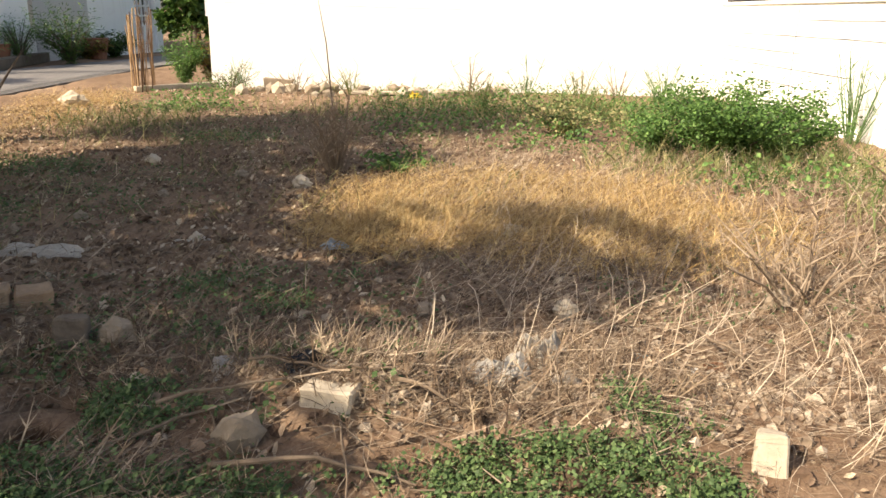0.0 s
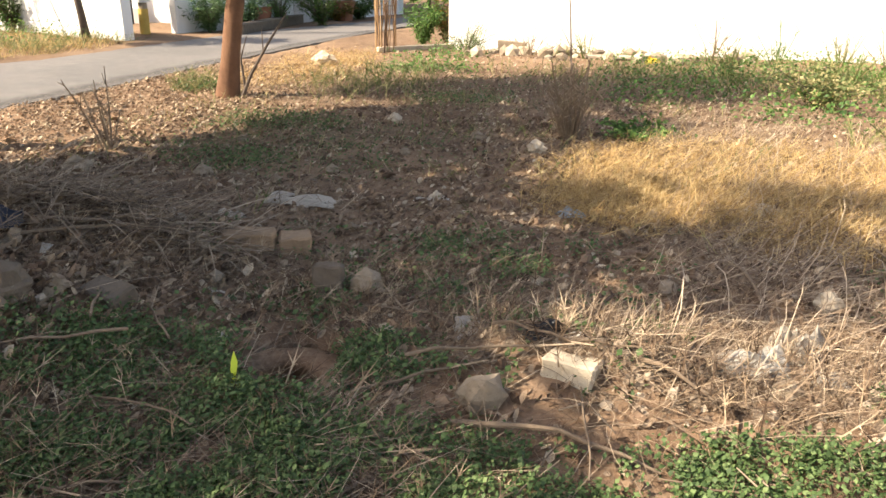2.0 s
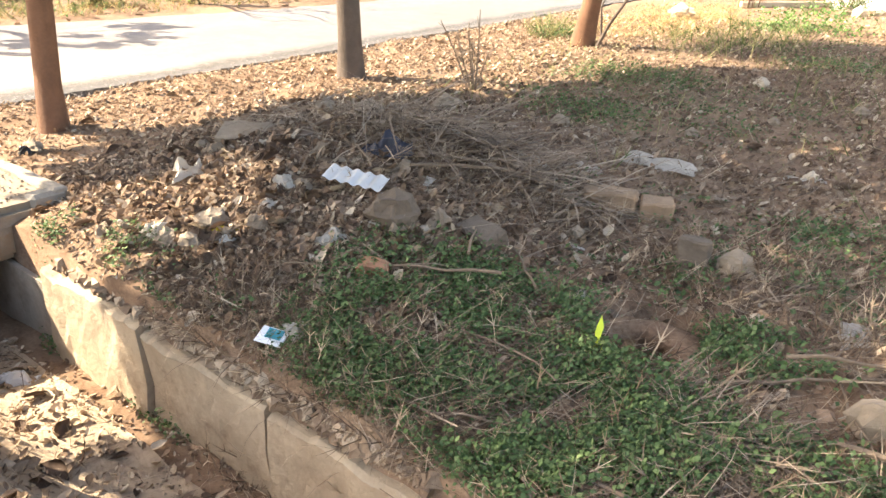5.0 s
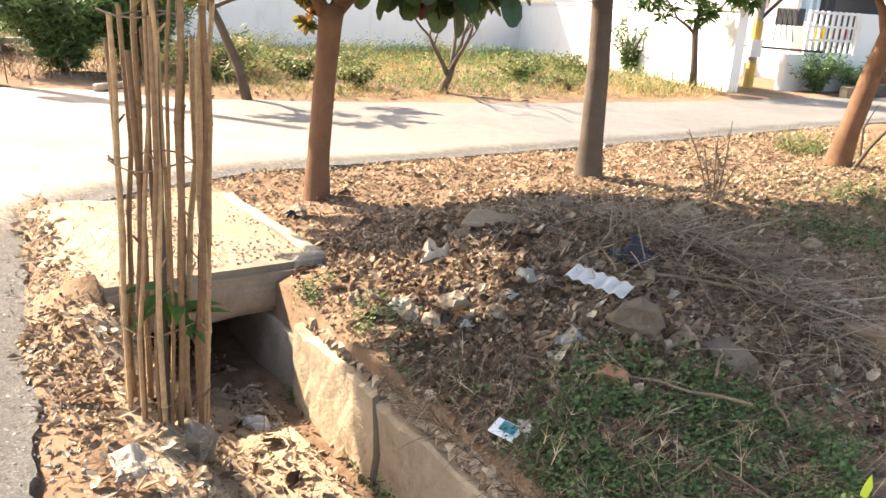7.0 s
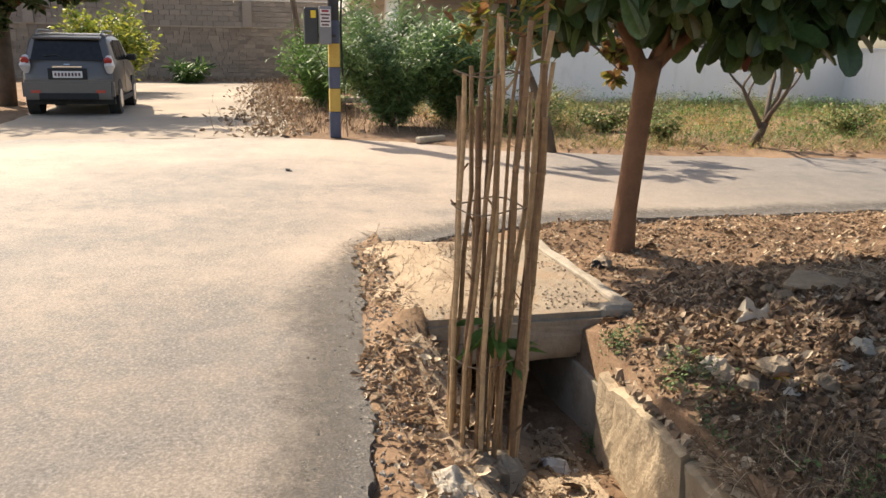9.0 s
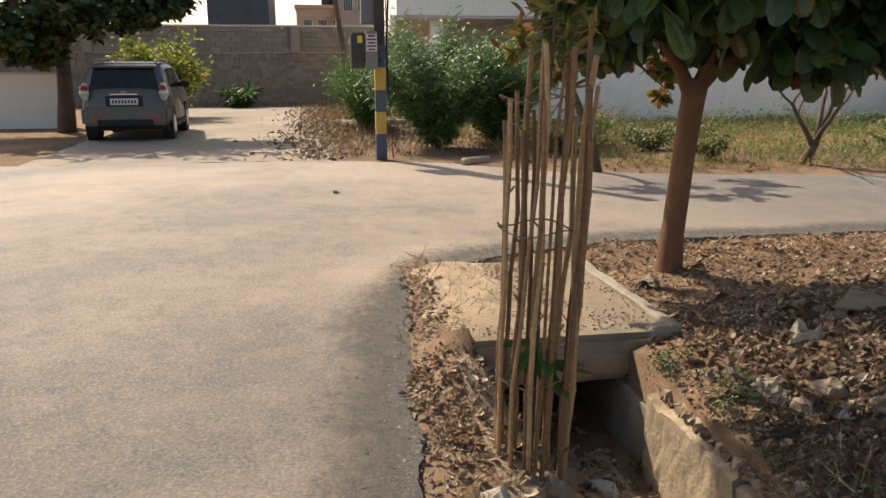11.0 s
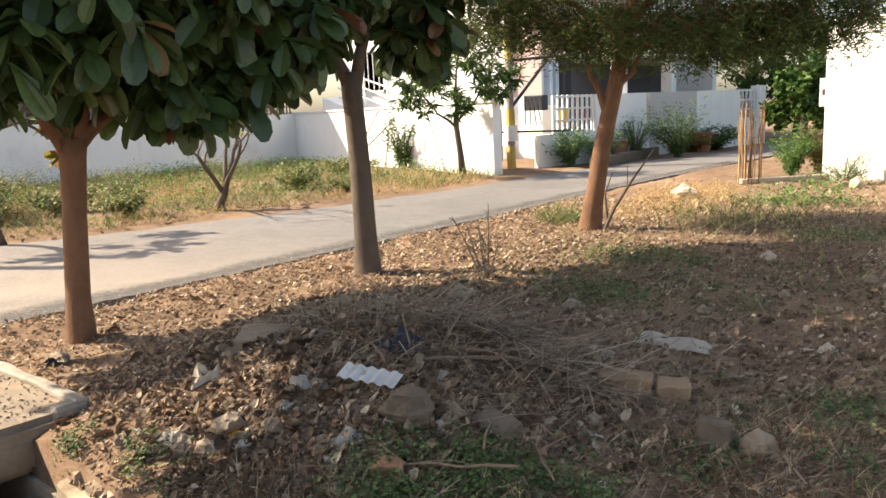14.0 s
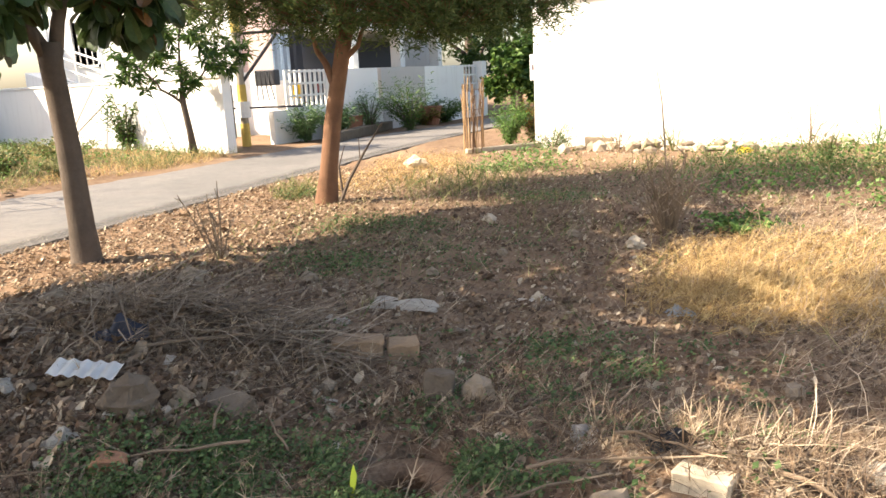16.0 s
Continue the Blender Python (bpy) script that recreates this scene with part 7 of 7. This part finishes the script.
lay("wrapper", crumple(0.13, 0.07, 0.04, 20), "red_brick", 1.02, 2.58, "orange-red scrap in dry stalks", "wrapper", -30)
lay("wrapper", crumple(0.05, 0.06, 0.04, 21), "white_plastic", 0.95, 2.58, "white paper scrap on soil", "paper", -30)
pk = lay("sachet", box(0.085, 0.07, 0.005, bevel=0.002), "white_plastic", -2.04, 1.22, "small white and teal printed sachet", "sachet", 25, -0.045, 12, 8)
part("print", box(0.05, 0.04, 0.002, pose(0.005, 0.008, 0.0055)), M["teal"], pk)
lay("plastic_strip", crumple(0.2, 0.05, 0.025, 23), "yellow", -2.69, 1.55, "yellow plastic strip on the mound", "plastic", 25, 0.0)
lay("rag", crumple(0.16, 0.1, 0.06, 24), "paper", -2.27, 1.68, "drooping dirty rag on the mound", "rag", 80)
yl = thing("yellow_leaf_stem", pose(-1.3, 1.84, ground_at(-1.3, 1.84)), "yellow-green leaf standing upright in the weeds", "leaf")
part("leaf", prism([(-0.004, 0.03), (0.006, 0.03), (0.012, 0.06), (0.018, 0.09), (0.008, 0.125), (-0.003, 0.09), (-0.008, 0.06)], 0.004), M["yellow_leaf"], yl)
part("leaf", prism([(0, 0.0), (0.03, 0.01), (0.05, 0.05), (0.02, 0.05)], 0.004, pose(-0.04, 0.01, 0, 0, 40)), M["yellow_leaf"], yl)
lay("plastic_bag", crumple(0.24, 0.16, 0.07, 25), "white_plastic", -3.3, 0.9, "white plastic bag with dregs in the drain", "bag", 20)
lay("cardboard", crumple(0.2, 0.16, 0.06, 26), "cardboard", -2.69, 0.41, "folded brown cardboard at the guard's foot", "cardboard", 20, 0.0)
lay("rock", rock((0.2, 0.14, 0.14), 27), "rock", -2.78, 0.5, "stone propping the bamboo guard", "stone")
lay("plastic_bag", crumple(0.2, 0.16, 0.06, 28), "paper", -2.55, 0.27, "dirty cream cloth at the guard's foot", "cloth")
lay("sheet", crumple(0.12, 0.06, 0.02, 29), "paper", -2.5, 0.45, "white scrap near the guard", "paper")
lay("sheet", crumple(0.24, 0.2, 0.08, 30), "cardboard", -3.6, 0.8, "rotten sacking under the slab", "sack")
lay("stone", rock((0.14, 0.1, 0.08), 31), "rock", -4.75, 1.72, "stone by the tree's foot", "stone")
lay("wrapper", crumple(0.12, 0.1, 0.06, 32), "black_plastic", -4.72, 1.66, "black wrapper by the tree's foot", "wrapper")
lay("wrapper", crumple(0.14, 0.08, 0.05, 33), "black_plastic", -8.9, -0.1, "dark scrap on the road", "scrap", z=0.004)
lay("stone", rock((0.35, 0.25, 0.2), 34), "pale_block", -4.75, 10.1, "pale heap of stone by the road", "stone")
scrap_meshes = []
for k in range(6):
    bm = crumple(1.0, 0.75, 0.4, 50 + k, 8)
    me = bpy.data.meshes.new("scrap")
    bm.to_mesh(me)
    bm.free()
    scrap_meshes.append(me)
scrap_kinds = (("paper", "dirty pale paper scrap in the rubbish heap"), ("cardboard", "torn brown cardboard scrap in the rubbish heap"), ("litter_old", "rotten husk in the rubbish heap"), ("grey_plastic", "dusty grey plastic scrap in the rubbish heap"))
rk = random.Random(77)
for k in range(96):
    mname, lab = scrap_kinds[0 if k % 16 == 0 else 3 if k % 16 == 8 else 1 + k % 2]
    me = scrap_meshes[k % 6].copy()
    me.materials.append(M[mname])
    if k % 8 < 6:
        x, y = rk.gauss(-2.75, 0.5), rk.gauss(1.95, 0.38)
    else:
        x, y = rk.uniform(-3.4, 0.6), rk.uniform(1.7, 4.6)
    y = max(y, 1.3)
    s_ = rk.uniform(0.05, 0.13)
    sc = new("scrap", me)
    sc.matrix_basis = pose(x, y, ground_at(x, y) + 0.012, rk.uniform(-25, 25), rk.uniform(-25, 25), rk.uniform(0, 360)) @ Matrix.Diagonal((s_, s_, s_, 1))
    tagged(sc, lab, "scrap", "scraps on the rubbish heap")
# fallen branches
for k, (a, b, r_) in enumerate((((-0.63, 1.86), (-0.05, 1.8), 0.01), ((-0.14, 2.19), (0.1, 2.07), 0.008), ((0.95, 2.9), (1.15, 2.5), 0.01), ((0.81, 3.85), (0.88, 3.4), 0.008), ((-0.72, 2.94), (-0.48, 2.9), 0.006), ((1.3, 2.15), (2.1, 2.5), 0.01),
                               ((-1.0, 1.35), (-0.3, 1.2), 0.006), ((-2.5, 2.2), (-1.9, 2.9), 0.009), ((2.0, 3.4), (2.9, 4.2), 0.01), ((0.3, 3.0), (0.15, 3.5), 0.008), ((-3.0, 2.9), (-1.9, 2.7), 0.008))):
    n_ = 6
    pts = []
    for i in range(n_ + 1):
        t = i / n_
        x, y = a[0] + t * (b[0] - a[0]), a[1] + t * (b[1] - a[1])
        j = 0.03 * noise.noise(Vector((k * 3.3, t * 3, 0)))
        pts.append((x + j, y + j, ground_at(x, y) + r_ + 0.02 + 0.05 * math.sin(math.pi * t)))
    br = part("fallen_branch", tube(pts, [r_ * (1 - 0.1 * i) for i in range(n_ + 1)], 6, 0.1), M["twig"])
    tagged(br, "dry fallen branch lying over the weeds", "branch", "fallen branches")
# single large fallen leaves and sticks, over the finer litter
def big_leaf(seed):
    """A dry curled leaf with a midrib, one metre long before it is scaled."""
    rng = random.Random(seed)
    bm = bmesh.new()
    curl, cup, twist = rng.uniform(0.2, 0.9), rng.uniform(0.15, 0.6), rng.uniform(-0.5, 0.5)
    rows = []
    for i in range(9):
        t = i / 8
        w = 0.27 * math.sin(math.pi * min(1, t * 1.02) ** 0.8) + 0.012
        row = []
        for j in range(5):
            u = j / 2 - 1
            z = cup * w * u * u * 1.4 + curl * 0.3 * (t - 0.4) ** 2 + 0.02 * math.sin(9 * t + 4 * u + seed) + twist * 0.25 * u * (t - 0.5)
            row.append(bm.verts.new((w * u, t - 0.5, z + 0.01)))
        rows.append(row)
    for a, b in zip(rows, rows[1:]):
        for j in range(4):
            bm.faces.new((a[j], a[j + 1], b[j + 1], b[j]))
    bmesh.ops.solidify(bm, geom=bm.faces[:], thickness=0.008)
    me = bpy.data.meshes.new("fallen_leaf")
    bm.to_mesh(me)
    bm.free()
    return me


single = pieces("single_dry_leaf", [(0, (0.11, 0.07, 0.048)), (0.4, (0.23, 0.155, 0.105)), (0.75, (0.4, 0.3, 0.2)), (1, (0.58, 0.49, 0.36))], 0.8, 0.1, obj=True)
leaf_meshes = [big_leaf(k) for k in range(6)]
for me in leaf_meshes:
    me.materials.append(single)
    me.shade_smooth()
rl = random.Random(12)
for k in range(270):
    zone = k % 9
    if zone < 4:
        x, y = rl.gauss(-2.75, 0.65), rl.gauss(1.95, 0.5)
    elif zone < 6:
        x, y = rl.uniform(-5.8, -4.0), rl.uniform(1.8, 7.0)
    elif zone < 7:
        x, y = rl.uniform(-3.5, -1.8), rl.uniform(0.35, 0.98)
    else:
        x, y = rl.uniform(-3.5, 0.8), rl.uniform(1.5, 6.0)
    if y > 1.0 and y < 1.2:
        y = 1.25
    s_ = rl.uniform(0.05, 0.12)
    lf = new("fallen_leaf", leaf_meshes[k % 6])
    lf.matrix_basis = pose(x, y, ground_at(x, y) + 0.012, rl.uniform(-25, 25), rl.uniform(-25, 25), rl.uniform(0, 360)) @ Matrix.Diagonal((s_ * rl.uniform(0.8, 1.2), s_, s_, 1))
    tagged(lf, "large curled dry leaf fallen on the ground", "leaf", "fallen leaves")
stick_meshes = []
for k in range(5):
    pts = [(0.05 * noise.noise(Vector((k, t * 0.4, 1))), 0.1 * t - 0.4, 0.012 + 0.03 * abs(noise.noise(Vector((k, t * 0.5, 2))))) for t in range(9)]
    bm = tube(pts, [0.006 * (1 - 0.07 * t) for t in range(9)], 6, 0.12)
    tube([pts[4], (pts[4][0] + 0.08, pts[4][1] + 0.12, 0.05)], [0.004, 0.002], 5, bm=bm)
    me = bpy.data.meshes.new("stick")
    bm.to_mesh(me)
    bm.free()
    me.materials.append(M["twig"])
    stick_meshes.append(me)
for k in range(70):
    x, y = (rl.uniform(-3.6, 3.6), rl.uniform(1.5, 6.5)) if k % 3 else (rl.gauss(-0.7, 0.7), rl.gauss(1.9, 0.4))
    y = max(y, 1.3)
    st = new("stick", stick_meshes[k % 5])
    s_ = rl.uniform(0.4, 1.0)
    st.matrix_basis = pose(x, y, ground_at(x, y) + 0.02, rl.uniform(-5, 5), rl.uniform(-5, 5), rl.uniform(0, 360)) @ Matrix.Diagonal((s_, s_, 1, 1))
    tagged(st, "thin dry stick lying on the plot", "stick", "sticks")
# cut slab by the lane, and kerb stub
lay("stone_slab", box(3.6, 0.9, 0.12, bevel=0.02), "pale_block", -19.5, 0.9, "pale slab ramp beside the lane", "slab", 12, -0.05, 0, -3)
lay("kerb_stone", box(0.55, 0.1, 0.09, bevel=0.02), "pale_block", -11.35, 1.95, "short pale kerb stone by the lot", "kerb", -55)
lay("flower_pot", tube([(0, 0, 0), (0, 0, 0.4), (0, 0, 0.45)], [0.22, 0.3, 0.32], 14), "terracotta", -9.35, 16.7, "terracotta pot before the garden wall", "pot", z=0.0)
lay("flower_pot", tube([(0, 0, 0), (0, 0, 0.45), (0, 0, 0.5)], [0.22, 0.3, 0.32], 14), "terracotta", -8.5, 19.6, "terracotta pot beside the road", "pot", z=0.0)
lay("planter_edge", box(0.25, 6.5, 0.22, bevel=0.02), "mud_rock", -9.05, 17.6, "low brown planter edging along the garden wall", "planter", 8, z=0.0)
lawn_out = [(-4.2, 17.5), (3.0, 17.5), (3.0, 26.0), (-4.6, 26.0)]
tagged(flat_sheet("lawn", lawn_out, 0.05, 0.06, M["lawn"]), "small bright lawn beyond the white wall", "lawn", kind="structure")
sgn = thing("notice_board", pose(-4.3, 15.2, 0), "small white notice on a post by the garden", "notice")
part("post", box(0.06, 0.06, 1.2), M["metal_dark"], sgn)
part("sheet", box(0.3, 0.03, 0.5, pose(0, -0.04, 1.1)), M["sign_white"], sgn)
part("bar", box(0.2, 0.01, 0.1, pose(0, -0.06, 1.3)), M["ink"], sgn)
# the burrow's mouth: a short earth tunnel going down under the weeds
bur = thing("burrow", pose(-1.25, 2.05, 0.0), "dark animal burrow with a crumbly earth rim", "burrow")
bm = bmesh.new()
rings = []
for d, r_ in ((-0.03, 0.26), (0.004, 0.19), (0.0, 0.135), (-0.03, 0.11), (-0.15, 0.1), (-0.42, 0.09), (-0.44, 0.001)):
    rings.append([bm.verts.new((r_ * (1 + 0.3 * noise.noise(Vector((math.cos(a) * 2, math.sin(a) * 2, d * 5)))) * math.cos(a), r_ * 0.95 * math.sin(a) + 0.75 * max(0.0, -d - 0.03), d + 0.015 * noise.noise(Vector((math.cos(a) * 3, math.sin(a) * 3, r_ * 9))))) for a in (2 * math.pi * k / 22 for k in range(22))])
for a, b in zip(rings, rings[1:]):
    for k in range(22):
        bm.faces.new((a[k], a[(k + 1) % 22], b[(k + 1) % 22], b[k]))
part("mouth", bm, M["earth"], bur, smooth=True)
# pipes leaning on the white boundary wall across the road
for k, (a, b) in enumerate((((-13.9, 13.35, 1.42), (-15.0, 13.25, 0.0)), ((-13.2, 13.15, 1.2), (-14.7, 12.9, 0.05)), ((-12.2, 12.85, 1.42), (-11.6, 12.45, 0.1)))):
    pp = part("leaning_pipe", tube([a, b], [0.03, 0.03], 8), M["metal_white"])
    tagged(pp, "pale pipe leaning on the white wall", "pipe", "leaning pipes")
